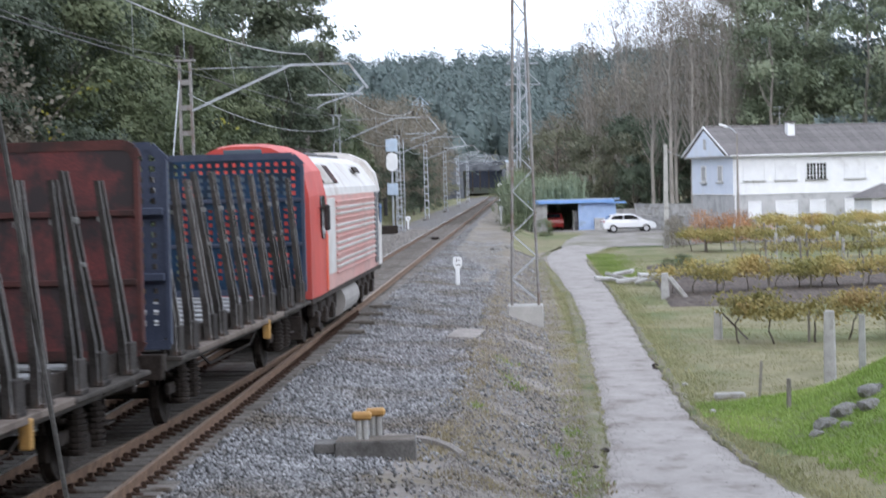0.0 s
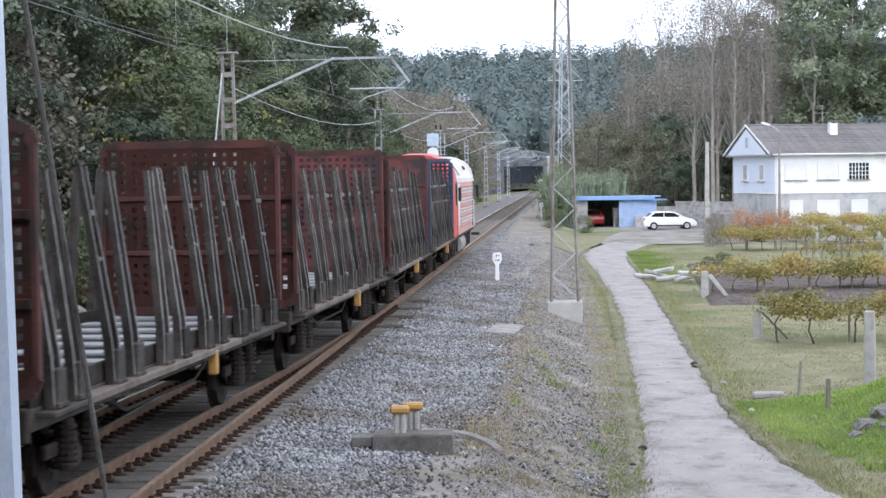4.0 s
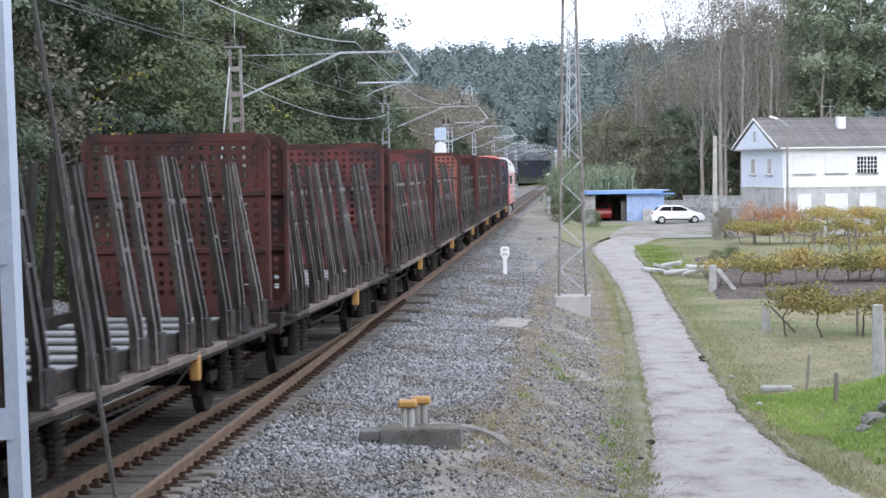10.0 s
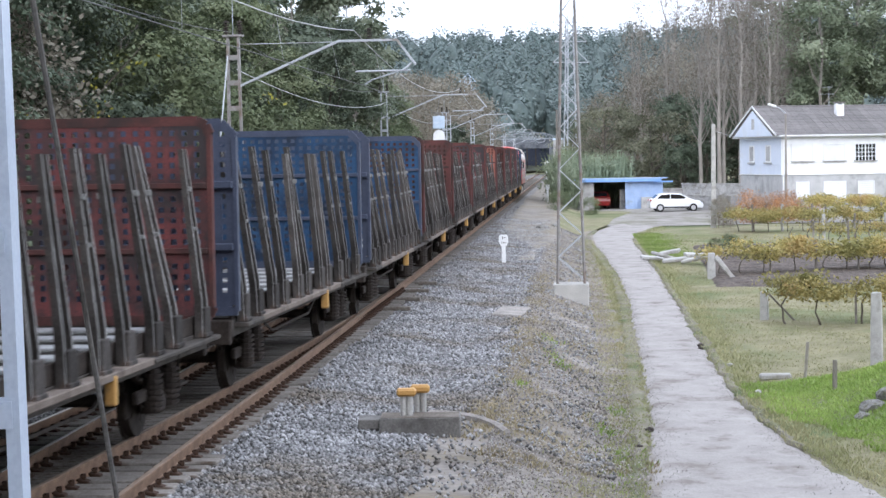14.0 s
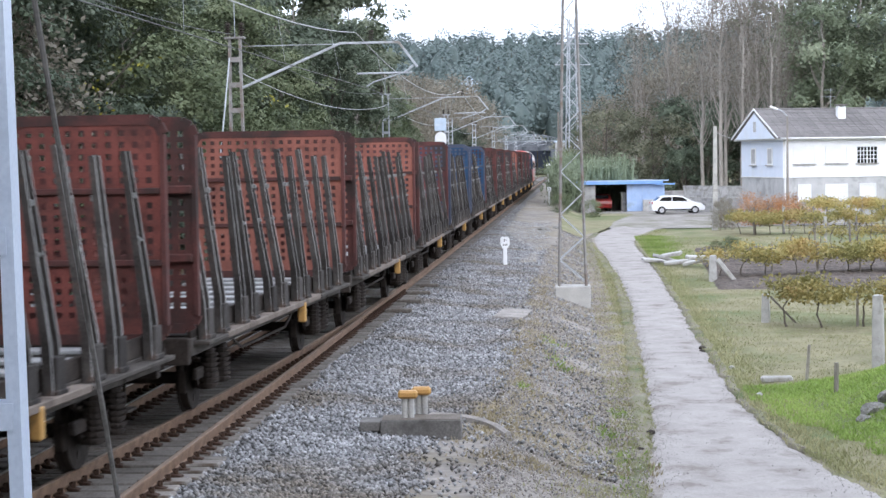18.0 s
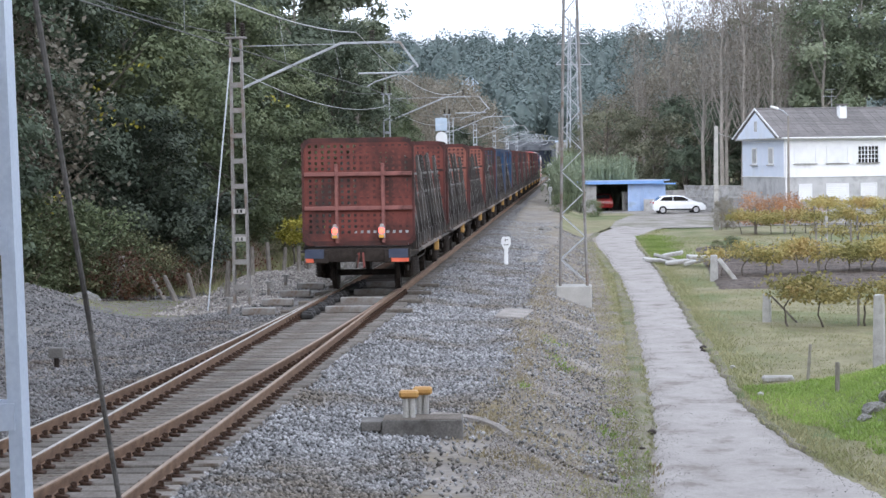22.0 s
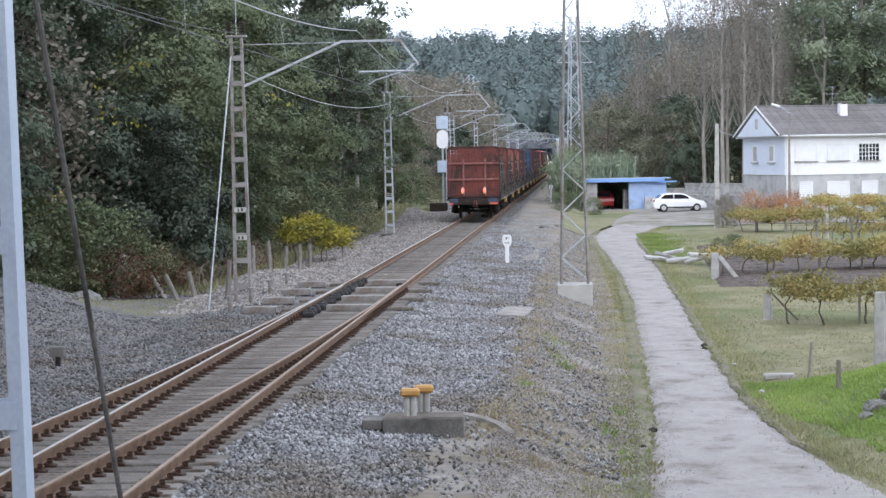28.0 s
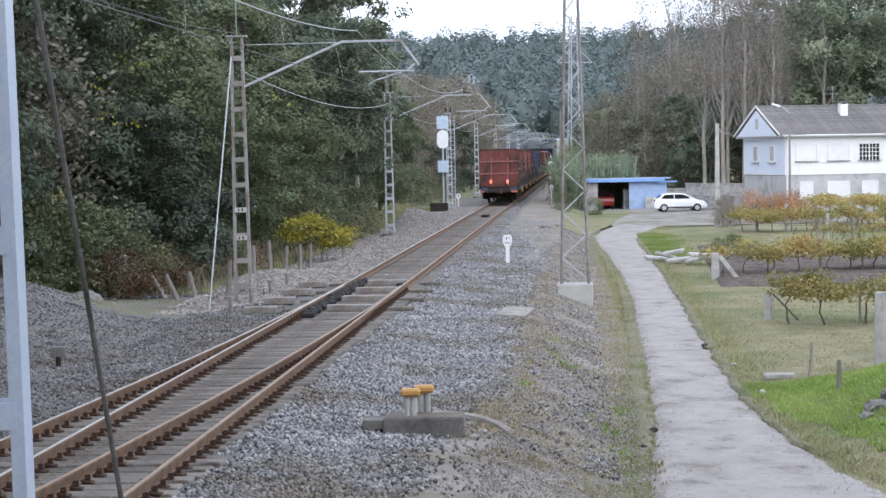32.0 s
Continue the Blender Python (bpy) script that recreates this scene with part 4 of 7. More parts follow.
# the last wagon's rear: tail lamps, painted buffer plates
last = wagons[-1]
for x in (-0.62, 0.62):
    bm = box(bmesh.new(), x, -6.39, 1.62, 0.17, 0.10, 0.30, bevel=0.02)
    box(bm, x, -6.39, 1.80, 0.10, 0.04, 0.08, bevel=0.015)
    lamp = part("tail_lamp", bm, LAMP_CASE, last, "white tail lamp box with a lit red lens")
    part("lens", rod(bmesh.new(), (x, -6.44, 1.665), (x, -6.465, 1.665), 0.074, n=18), RED_LAMP, lamp, "lit red lens")
    part("lower_plate", box(bmesh.new(), x, -6.445, 1.515, 0.13, 0.012, 0.07), YELLOW, lamp, "yellow lower plate")
for x in (-1.1, 1.1):
    bm = box(bmesh.new(), x, -6.985, 1.09, 0.50, 0.02, 0.24, bevel=0.005)
    part("buffer_plate", bm, NAVY, last, "dark blue buffer plate")
    part("buffer_edge", box(bmesh.new(), x + (0.05 if x > 0 else -0.12), -6.99, 0.92, 0.46 if x > 0 else 0.2, 0.02, 0.10), RED_PLATE, last, "orange-red edge of a buffer plate")
bm = bar(bmesh.new(), (0.05, -6.75, 1.1), (0.0, -6.95, 0.72), 0.05, 0.05)
bar(bm, (0.15, -6.75, 1.1), (0.2, -6.95, 0.72), 0.05, 0.05)
part("drawbar", bm, WAGON_RED, last, "red screw coupling")


def locomotive():
    w = thing("diesel_locomotive", pose(0, 0, 0), "red and off-white diesel locomotive with louvred sides", "locomotive")
    up, fwd, right = Vector((0, 0, 1)), Vector((0, 1, 0)), Vector((1, 0, 0))
    low = [(-1.42, 1.10), (1.42, 1.10), (1.44, 3.20), (-1.44, 3.20)]
    st = lambda *ys: [(Vector((0, v, 0)), right, up) for v in ys]
    part("side_body", sweep(bmesh.new(), low, st(-6.4, 6.8)), LOCO_PINK, w, "sun-bleached red side panels")
    roof = [(-1.44, 3.20), (1.44, 3.20), (1.40, 3.38), (0.98, 3.98), (0.60, 4.14), (-0.60, 4.14), (-0.98, 3.98), (-1.40, 3.38)]
    part("roof", sweep(bmesh.new(), roof, st(-6.4, 6.8)), LOCO_WHITE, w, "off-white sloping roof")
    for end, paint in ((-1, LOCO_RED), (1, LOCO_WHITE)):
        y0, y1, y2 = (-6.4, -7.9, -8.9) if end < 0 else (6.8, 8.0, 8.9)
        shell = [(-1.44, 1.10), (1.44, 1.10), (1.45, 2.30), (1.43, 3.25), (1.32, 3.75), (1.05, 4.10), (0.62, 4.30), (0.3, 4.35), (-0.3, 4.35), (-0.62, 4.30), (-1.05, 4.10), (-1.32, 3.75), (-1.43, 3.25), (-1.45, 2.30)]
        stations = [(Vector((0, y0, 0)), right, up), (Vector((0, y1, 0)), right * 0.995, up), (Vector((0, y2, 0)), right * 0.95, up * 0.985)]
        cab = part("cab", sweep(bmesh.new(), shell, stations), paint, w, "rounded driver's cab")
        part("windscreen", box(bmesh.new(), 0, y2 - 0.0 + end * 0.012, 3.35, 1.9, 0.03, 0.75, bevel=0.01), TEAL_GLASS, cab)
        part("upper_window", box(bmesh.new(), 0, y2 + end * 0.012, 4.10, 0.80, 0.03, 0.24, bevel=0.01), TEAL_GLASS, cab, "small tinted upper window")
        for sx in (-1, 1):
            part("grille", box(bmesh.new(), sx * 0.66, y2 + end * 0.012, 4.03, 0.36, 0.03, 0.15, bevel=0.01), WAGON_BROWN, cab)
            part("cab_window", sweep(bmesh.new(), [(0.36 * math.cos(a) * abs(math.cos(a)) ** -0.4, 0.47 * math.sin(a) * abs(math.sin(a)) ** -0.4) for a in [0.13 + i * math.pi / 12 for i in range(24)]], [(Vector((sx * v, (y0 + y1) / 2 + end * 0.1, 2.75)), Vector((0, sx, 0)), Vector((0, 0, 1))) for v in (1.40, 1.475)]), DARK_GLASS, cab, "rounded dark side window")
            bm = box(bmesh.new(), sx * 1.60, y1 - end * 0.2, 2.75, 0.12, 0.08, 0.55, bevel=0.03)
            box(bm, sx * 1.5, y1 - end * 0.2, 2.95, 0.2, 0.03, 0.03)
            part("mirror", bm, RUBBER, cab)
            part("buffer", rod(rod(bmesh.new(), (sx * 0.95, y2, 1.02), (sx * 0.95, y2 + end * 0.5, 1.02), 0.11, n=12), (sx * 0.95, y2 + end * 0.5, 1.02), (sx * 0.95, y2 + end * 0.55, 1.02), 0.24, n=16), IRON, w)
            part("door_edge", box(bmesh.new(), sx * 1.452, y0 + end * 0.15, 1.75, 0.03, 0.30, 1.25, bevel=0.01), RED_PLATE if end < 0 else LOCO_WHITE, cab)
    for sx in (-1, 1):
        part("white_band", box(bmesh.new(), sx * 1.445, -5.5, 2.3, 0.02, 1.6, 1.7, bevel=0.01), LOCO_WHITE, w, "off-white panel beside the louvres")
        for k in range(13):
            part("louvre", box(bmesh.new(), sx * 1.46, 0.6, 1.42 + 0.135 * k, 0.05, 10.2, 0.05, pose(0, 0, 0, 0, sx * 20, 0)), LOCO_WHITE if k % 3 else LOCO_PINK, w, "" if k else "horizontal side louvre")
        part("dark_panel", box(bmesh.new(), sx * 1.447, 6.3, 2.2, 0.025, 0.9, 2.0, bevel=0.01), LOCO_DARK, w, "dark grey side panel")
        slant = pose(sx * 1.205, 0, 3.69, 0, -sx * 35, 0)
        part("roof_grille", box(bmesh.new(), 0, -5.2, 0, 0.05, 1.8, 0.50, slant, bevel=0.01), IRON, w, "dark slatted roof grille")
        for k in range(6):
            part("grille_bar", box(bmesh.new(), 0.02 * sx, -5.95 + 0.3 * k, 0, 0.06, 0.07, 0.52, slant), LOCO_WHITE, w)
        part("roof_panel", box(bmesh.new(), 0, -3.6, 0, 0.05, 1.1, 0.50, slant, bevel=0.01), WAGON_BROWN, w, "dark red roof panel")
        part("roof_vent", box(bmesh.new(), 0, 2.9, 0.12, 0.05, 1.2, 0.2, slant, bevel=0.02), IRON, w, "small dark roof vent")
    for y, l in ((-5.2, 1.8), (-1.6, 2.4), (2.9, 2.8)):
        part("roof_hatch", box(bmesh.new(), 0, y, 4.17, 1.2, l, 0.10, bevel=0.03), LOCO_DARK, w)
    part("exhaust", box(bmesh.new(), 0, 0.6, 4.22, 0.5, 0.9, 0.2, bevel=0.04), IRON, w)
    part("handrail", rod(rod(bmesh.new(), (0.7, -6.0, 4.28), (0.7, -1.2, 4.28), 0.02, n=6), (-0.7, -6.0, 4.28), (-0.7, -1.2, 4.28), 0.02, n=6), IRON, w)
    part("underframe", box(bmesh.new(), 0, 0, 1.02, 2.7, 17.2, 0.16, bevel=0.02), SOLEBAR, w)
    part("fuel_tank", rod(rod(bmesh.new(), (0.92, -1.8, 0.60), (0.92, 1.8, 0.60), 0.42, n=20), (-0.92, -1.8, 0.60), (-0.92, 1.8, 0.60), 0.42, n=20), TANK, w, "dusty pale fuel tank", smooth=False)
    for y in (-5.2, 5.2):
        bm = bmesh.new()
        for sx in (-1, 1):
            box(bm, sx * 1.12, y, 0.72, 0.14, 4.2, 0.26, bevel=0.03)
            for k in (-1.6, 0, 1.6):
                box(bm, sx * 1.15, y + k, 0.52, 0.24, 0.36, 0.36, bevel=0.03)
                rod(bm, (sx * 1.15, y + k + 0.5, 0.55), (sx * 1.15, y + k + 0.5, 0.95), 0.11, n=10)
        part("bogie_frame", bm, IRON, w)
        for k in (-1.6, 0, 1.6):
            WHEELS.append((wheelset(w, y + k, 0.53), 0.53))
    part("plough", box(bmesh.new(), 0, -9.0, 0.5, 2.3, 0.08, 0.5, bevel=0.02), IRON, w)
    return w


loco = locomotive()


def on_track(yc, half):
    """A vehicle's pose with its two axles, half apart from yc, on the train's track."""
    a, b = Vector((train_x(yc - half), yc - half, 0)), Vector((train_x(yc + half), yc + half, 0))
    d = b - a
    return Matrix.Translation((a + b) / 2) @ Matrix.Rotation(-math.atan2(d.x, d.y), 4, "Z")


def train_motion():
    times = [0.5 * k for k in range(65)]
    for i, w in enumerate(wagons):
        ahead = (len(wagons) - 1 - i) * SPAN + SPAN / 2
        walk(w, [(t, on_track(rear_y(t) + ahead, 4.3)) for t in times])
    walk(loco, [(t, on_track(rear_y(t) + len(wagons) * SPAN + 9.5, 5.2)) for t in times])
    for axle, r in WHEELS:
        at = axle.matrix_basis.translation.copy()
        rows = []
        for k in range(0, 961, 2):
            t = k / 30
            rows.append((t, Matrix.Translation(at) @ Matrix.Rotation(-(rear_y(t) - rear_y(0)) / r, 4, "X")))
        walk(axle, rows)

# ---- things along the line ----
def lattice_mast(name, m, h, foot, head, material, label, plates=(), step=0.68, first=0.15):
    """A mast of two channel legs joined by flat battens."""
    w = thing(name, m, label, "catenary mast", "catenary masts")
    for sx in (-1, 1):
        a, b = Vector((sx * foot / 2, 0, -0.5)), Vector((sx * head / 2, 0, h))
        out = [(-0.5, -0.09), (0.5, -0.09), (0.5, 0.09), (-0.5, 0.09)]
        bm = sweep(bmesh.new(), out, [(a, (0.072, 0, 0), (0, 1, 0)), (b, (0.06, 0, 0), (0, 1, 0))])
        part("leg", bm, material, w)
    z = first
    while z < h - 0.1:
        k = (foot + (head - foot) * (z + 0.5) / (h + 0.5))
        for s in (-0.095, 0.095):
            part("batten", box(bmesh.new(), 0, s, z, k, 0.012, 0.13), material, w)
        z += step
    part("cap", box(bmesh.new(), 0, 0, h, head + 0.28, 0.24, 0.06, bevel=0.01), material, w)
    for z in plates:
        p = part("plate", box(bmesh.new(), 0, -0.115, z, 0.32, 0.01, 0.13), CONCRETE, w, "pale grey number plate")
        part("lettering", box(box(bmesh.new(), -0.05, -0.123, z, 0.04, 0.004, 0.08), 0.05, -0.123, z, 0.05, 0.004, 0.08), INK, p)
    part("footing", box(bmesh.new(), 0, 0, -0.52, foot + 0.4, 0.6, 0.5, bevel=0.04), DARK_CONCRETE, w)
    return w


def cantilever(w, h, reach, z0):
    """The bent boom over the track, with its insulators and registration arm, in the mast's space."""
    bm = bmesh.new()
    pts = [(0.15, 0, z0), (reach * 0.58, 0, h - 0.23), (reach * 0.90, 0, h - 0.23), (reach, 0, h - 0.9)]
    for a, b in zip(pts, pts[1:]):
        for d in (-0.06, 0.06):
            bar(bm, (a[0], a[1] + d, a[2]), (b[0], b[1] + d, b[2]), 0.055, 0.055)
        a, b = Vector(a), Vector(b)
        for k in range(5):
            c = a.lerp(b, (k + 0.5) / 5)
            box(bm, c.x, 0, c.z, 0.03, 0.16, 0.05)
    boom = part("boom", bm, GALV, w, "bent galvanised boom over the track")
    part("tie_rod", rod(bmesh.new(), (0.1, 0, h - 0.25), (reach * 0.62, 0, h - 0.25), 0.012, n=5), GALV, w)
    for k in (-0.18, 0.18):
        bm = bmesh.new()
        for i in range(5):
            rod(bm, (k, 0, h + 0.05 + 0.07 * i), (k, 0, h + 0.09 + 0.07 * i), 0.10, 0.06, 10)
        rod(bm, (k, 0, h), (k, 0, h + 0.4), 0.03, n=6)
        part("insulator", bm, IRON, w, "dark ribbed insulator")
    bm = rod(bmesh.new(), (0, 0, h), (0, 0, h + 0.95), 0.012, n=5)
    part("spike", bm, GALV, w)
    bm = bmesh.new()
    for i in range(4):
        rod(bm, (reach * 0.75, 0, h - 0.15 + 0.07 * i), (reach * 0.75, 0, h - 0.11 + 0.07 * i), 0.08, 0.05, 10)
    part("saddle", bm, IRON, w, "dark insulator under the upper wire")
    bm = rod(bmesh.new(), (reach * 0.97, 0, h - 1.05), (reach * 0.67, 0, h - 1.05), 0.025, n=8)
    rod(bm, (reach * 0.93, 0, h - 1.05), (reach * 0.98, 0, h - 0.85), 0.03, n=8)
    part("registration_tube", bm, GALV, w)
    bm = rod(bmesh.new(), (reach * 0.9, 0, h - 1.08), (reach * 0.76, 0, h - 1.28), 0.018, n=6)
    rod(bm, (reach * 0.76, 0, h - 1.28), (reach * 0.72, 0, h - 1.40), 0.018, n=6)
    part("steady_arm", bm, GALV, w)


MAST_Y = (53.3, 100.1, 148.1, 190.0, 236.0, 282.0, 330.0)
masts = []
for i, y in enumerate(MAST_Y):
    x = line_x(y) - (3.31 if i == 0 else 3.7)
    w = lattice_mast("catenary_mast", pose(x, y, 0, 0, -0.3, -3.8), 6.85, 0.41, 0.28, GALV if i else RUSTY_GALV, "grey lattice catenary mast with a bent boom over the track", (2.2, 1.45) if i == 0 else ((1.7,) if i == 1 else ()))
    cantilever(w, 6.87, 4.9 if i == 0 else 5.2, 5.5)
    masts.append((x, y))
# a steel stay beside the first mast
bm = rod(bmesh.new(), (-5.62, 53.1, 6.3), (-6.15, 51.2, -0.5), 0.022, n=8)
solid("mast_stay", bm, GALV, "pale steel stay beside the lattice mast", "stay")

near = lattice_mast("catenary_mast", pose(-2.24, 9.5, 0, 0, -1.0, 0), 7.2, 0.44, 0.44, MAST_PAINT, "pale painted lattice catenary mast close beside the track", step=0.84, first=0.62)
bm = rod(bmesh.new(), (-2.36, 9.7, 7.0), (-1.95, 13.2, -0.5), 0.017, n=8)
solid("guy_rod", bm, DARK_CONCRETE, "dark grey guy rod of the near mast", "stay")


def wire(name, pts, r, material, label, sag=0.0):
    q = []
    for a, b in zip(pts, pts[1:]):
        a, b = Vector(a), Vector(b)
        q += [a.lerp(b, k / 12) - Vector((0, 0, sag * 4 * (k / 12) * (1 - k / 12))) for k in range(12)]
    q.append(Vector(pts[-1]))
    ring = [(r * math.cos(k * 1.2566), r * math.sin(k * 1.2566)) for k in range(5)]
    bm = sweep(bmesh.new(), ring, [(p, (1, 0, 0), (0, 0, 1)) for p in q])
    return solid(name, bm, material, label, "wire", "overhead wires")


contact = [(line_x(y) + (0.22 if i % 2 else -0.22), y, 5.45) for i, y in enumerate((5.0,) + MAST_Y)]
messenger = [(line_x(y) + 0.1 * (-1) ** i, y, 6.95) for i, y in enumerate((5.0,) + MAST_Y)]
wire("contact_wire", contact, 0.010, WIRE, "dark contact wire above the track", 0.03)
wire("messenger_wire", messenger, 0.012, WIRE_PALE, "pale messenger wire sagging between booms", 0.75)
feeder = [(-5.4, 53.3, 5.95)] + [(x + 0.1, y, 6.3) for x, y in masts[1:]]
wire("feeder_wire", feeder, 0.012, WIRE_PALE, "pale feeder wire along the masts", 0.55)
wire("feeder_wire", [(-7.2, 5.0, 7.1), (-5.55, 53.3, 6.95)] + [(x - 0.15, y, 6.95) for x, y in masts[1:]], 0.010, WIRE, "dark feeder wire along the mast tops", 0.6)
for (a, b), (c, d) in zip(zip(contact, contact[1:]), zip(messenger, messenger[1:])):
    for k in (0.12, 0.3, 0.5, 0.7, 0.88):
        p, q = Vector(a).lerp(Vector(b), k), Vector(c).lerp(Vector(d), k)
        q.z -= 0.75 * 4 * k * (1 - k)
        if q.z > p.z + 0.1:
            solid("dropper", rod(bmesh.new(), p, q, 0.004, n=4), WIRE_PALE, "thin dropper wire between contact and messenger wire", "wire", "droppers")


def power_tower(m, h, foot, head, arms, material, label, thick=0.05, step=0.62):
    """A square lattice tower with zigzag bracing and crossarms (z, half width)."""
    w = thing("power_tower", m, label, "pylon")
    at = lambda z: (foot + (head - foot) * min(1, z / h)) / 2
    for sx in (-1, 1):
        for sy in (-1, 1):
            part("leg", bar(bmesh.new(), (sx * at(0), sy * at(0), -0.1), (sx * at(h), sy * at(h), h), thick, thick), material, w)
    z, k = 0.1, 0
    while z < h - step:
        z2 = z + step * (0.6 + 0.5 * at(z) / at(0))
        a, b = at(z), at(z2)
        s = 1 if k % 2 else -1
        bm = bar(bmesh.new(), (-s * a, -a, z), (s * b, -b, z2), thick * 0.6, thick * 0.4)
        bar(bm, (-s * a, a, z), (s * b, b, z2), thick * 0.6, thick * 0.4)
        bar(bm, (-a, s * a, z), (-b, -s * b, z2), thick * 0.6, thick * 0.4)
        bar(bm, (a, s * a, z), (b, -s * b, z2), thick * 0.6, thick * 0.4)
        part("brace", bm, GALV, w)
        z, k = z2, k + 1
    for za, half in arms:
        bm = bar(bmesh.new(), (-half, 0, za), (half, 0, za), thick * 0.9, thick * 0.9)
        for s in (-1, 1):
            bar(bm, (s * half, 0, za), (0, 0, za + half * 0.95), thick * 0.6, thick * 0.6)
        part("crossarm", bm, material, w)
        for s in (-1, 1):
            bm = bmesh.new()
            for i in range(3):
                rod(bm, (s * half, 0, za - 0.1 - 0.09 * i), (s * half, 0, za - 0.04 - 0.09 * i), 0.075, 0.05, 8)
            part("insulator", bm, IRON, w)
    return w


tower_z = float(ground_z(3.85, 58.5))
power_tower(pose(3.85, 58.5, -0.28, 0, 0, -3.8), 10.2, 0.80, 0.30, ((9.85, 0.95),), RUSTY_GALV, "rust-stained lattice power tower on a concrete block", 0.06, 0.62)
bm = box(bmesh.new(), 0, 0, -0.62, 1.05, 1.05, 0.70, bevel=0.03)
solid("tower_footing", bm, CONCRETE, "pale concrete footing block under the power tower", "footing", m=pose(3.85, 58.5, 0.0, 0, 0, -3.8))
power_tower(pose(15.3, 228, -1, 0, 0, 12), 20.5, 1.7, 0.8, ((19.8, 2.1), (17.6, 1.9), (15.2, 2.1)), GALV, "grey lattice power pylon beyond the garage", 0.12, 1.4)
power_tower(pose(5.9, 395, -0.5, 0, 0, 12), 20.0, 1.9, 0.9, ((19.0, 1.7), (17.4, 1.7), (15.8, 1.7)), SIGNAL_BOX, "pale far power pylon among trees", 0.14, 1.6)


def signal():
    """A colour-light signal seen from behind, on a lattice post."""
    w = thing("railway_signal", pose(0.0, 143.5, -0.4), "pale railway signal seen from behind on its post", "railway signal")
    part("post", rod(bmesh.new(), (0, 0, 0), (0, 0, 7.0), 0.075, n=12), GALV, w)
    part("upper_box", box(bmesh.new(), 0, -0.18, 6.45, 0.86, 0.3, 0.92, bevel=0.03), SIGNAL_BOX, w, "square pale signal housing")
    ring = [(0.42 * math.cos(a), (5.5 if a < math.pi else 5.0) + 0.42 * math.sin(a)) for a in (math.pi * k / 12 for k in range(24))]
    bm = sweep(bmesh.new(), ring, [((0, -0.22, 0), (1, 0, 0), (0, 0, 1)), ((0, -0.10, 0), (1, 0, 0), (0, 0, 1))])
    part("round_board", bm, WHITE, w, "long white board with round ends")
    part("lower_box", box(bmesh.new(), 0, -0.18, 3.28, 0.78, 0.28, 0.86, bevel=0.03), SIGNAL_BOX, w, "lower pale signal housing")
    bm = bmesh.new()
    for sx in (-0.24, 0.24):
        bar(bm, (0.62 + sx, 0.1, 0), (0.62 + sx, 0.1, 6.9), 0.06, 0.06)
    for k in range(22):
        box(bm, 0.62, 0.1, 0.3 + 0.3 * k, 0.48, 0.04, 0.04)
    part("ladder", bm, GALV, w, "ladder behind the signal")
    part("cabinet", box(bmesh.new(), -0.35, -0.2, 0.35, 1.3, 0.6, 0.6, bevel=0.03), IRON, w, "dark cable cabinet at the foot")
    return w


signal()


def post_marker(m, h, top, label):
    """A white track-side marker: a slim post with a shaped board."""
    w = thing("track_marker", m, label, "marker post", "track markers")
    part("post", box(bmesh.new(), 0, 0, h * 0.36, 0.14, 0.05, h * 0.76, bevel=0.012), WHITE, w)
    if top == "disc":
        part("board", rod(bmesh.new(), (0, -0.05, h * 0.9), (0, -0.02, h * 0.9), 0.21, n=22), WHITE, w, "round white board")
        part("mark", box(bmesh.new(), 0, -0.056, h * 0.9, 0.05, 0.008, 0.14), INK, w)
    else:
        bm = bmesh.new()
        sweep(bm, [(-0.10, 0.0), (0.10, 0.0), (0.17, 0.16), (0.17, 0.34), (0.12, 0.42), (-0.12, 0.42), (-0.17, 0.34), (-0.17, 0.16)],
              [((0, -0.055, h * 0.62), (1, 0, 0), (0, 0, 1)), ((0, -0.02, h * 0.62), (1, 0, 0), (0, 0, 1))])
        b = part("board", bm, WHITE, w, "shield-shaped white board")
        for x, z, sx, sz in ((-0.03, 0.30, 0.03, 0.10), (0.04, 0.31, 0.05, 0.03), (-0.06, 0.13, 0.03, 0.05), (0.0, 0.13, 0.03, 0.06), (0.06, 0.13, 0.03, 0.06)):
            part("mark", box(bmesh.new(), x, -0.062, h * 0.62 + z, sx, 0.008, sz), INK, b)
    return w


post_marker(pose(2.30, 72.3, -0.42), 1.05, "shield", "white shield-shaped kilometre marker with black marks beside the track")
post_marker(pose(9.05, 166, -0.5), 1.9, "shield", "white marker post near the far lane end")
post_marker(pose(10.3, 190, -0.5), 3.7, "disc", "round white marker board on a tall post")
post_marker(pose(1.15, 155, -0.35), 0.95, "disc", "small round white marker board near the rails")
solid("track_magnet", box(bmesh.new(), 0, 0, 0.02, 0.5, 0.7, 0.16, bevel=0.03), IRON, "dark balise box between the rails", "balise", m=pose(2.55, 122, -0.13, 0, 0, -3.8))

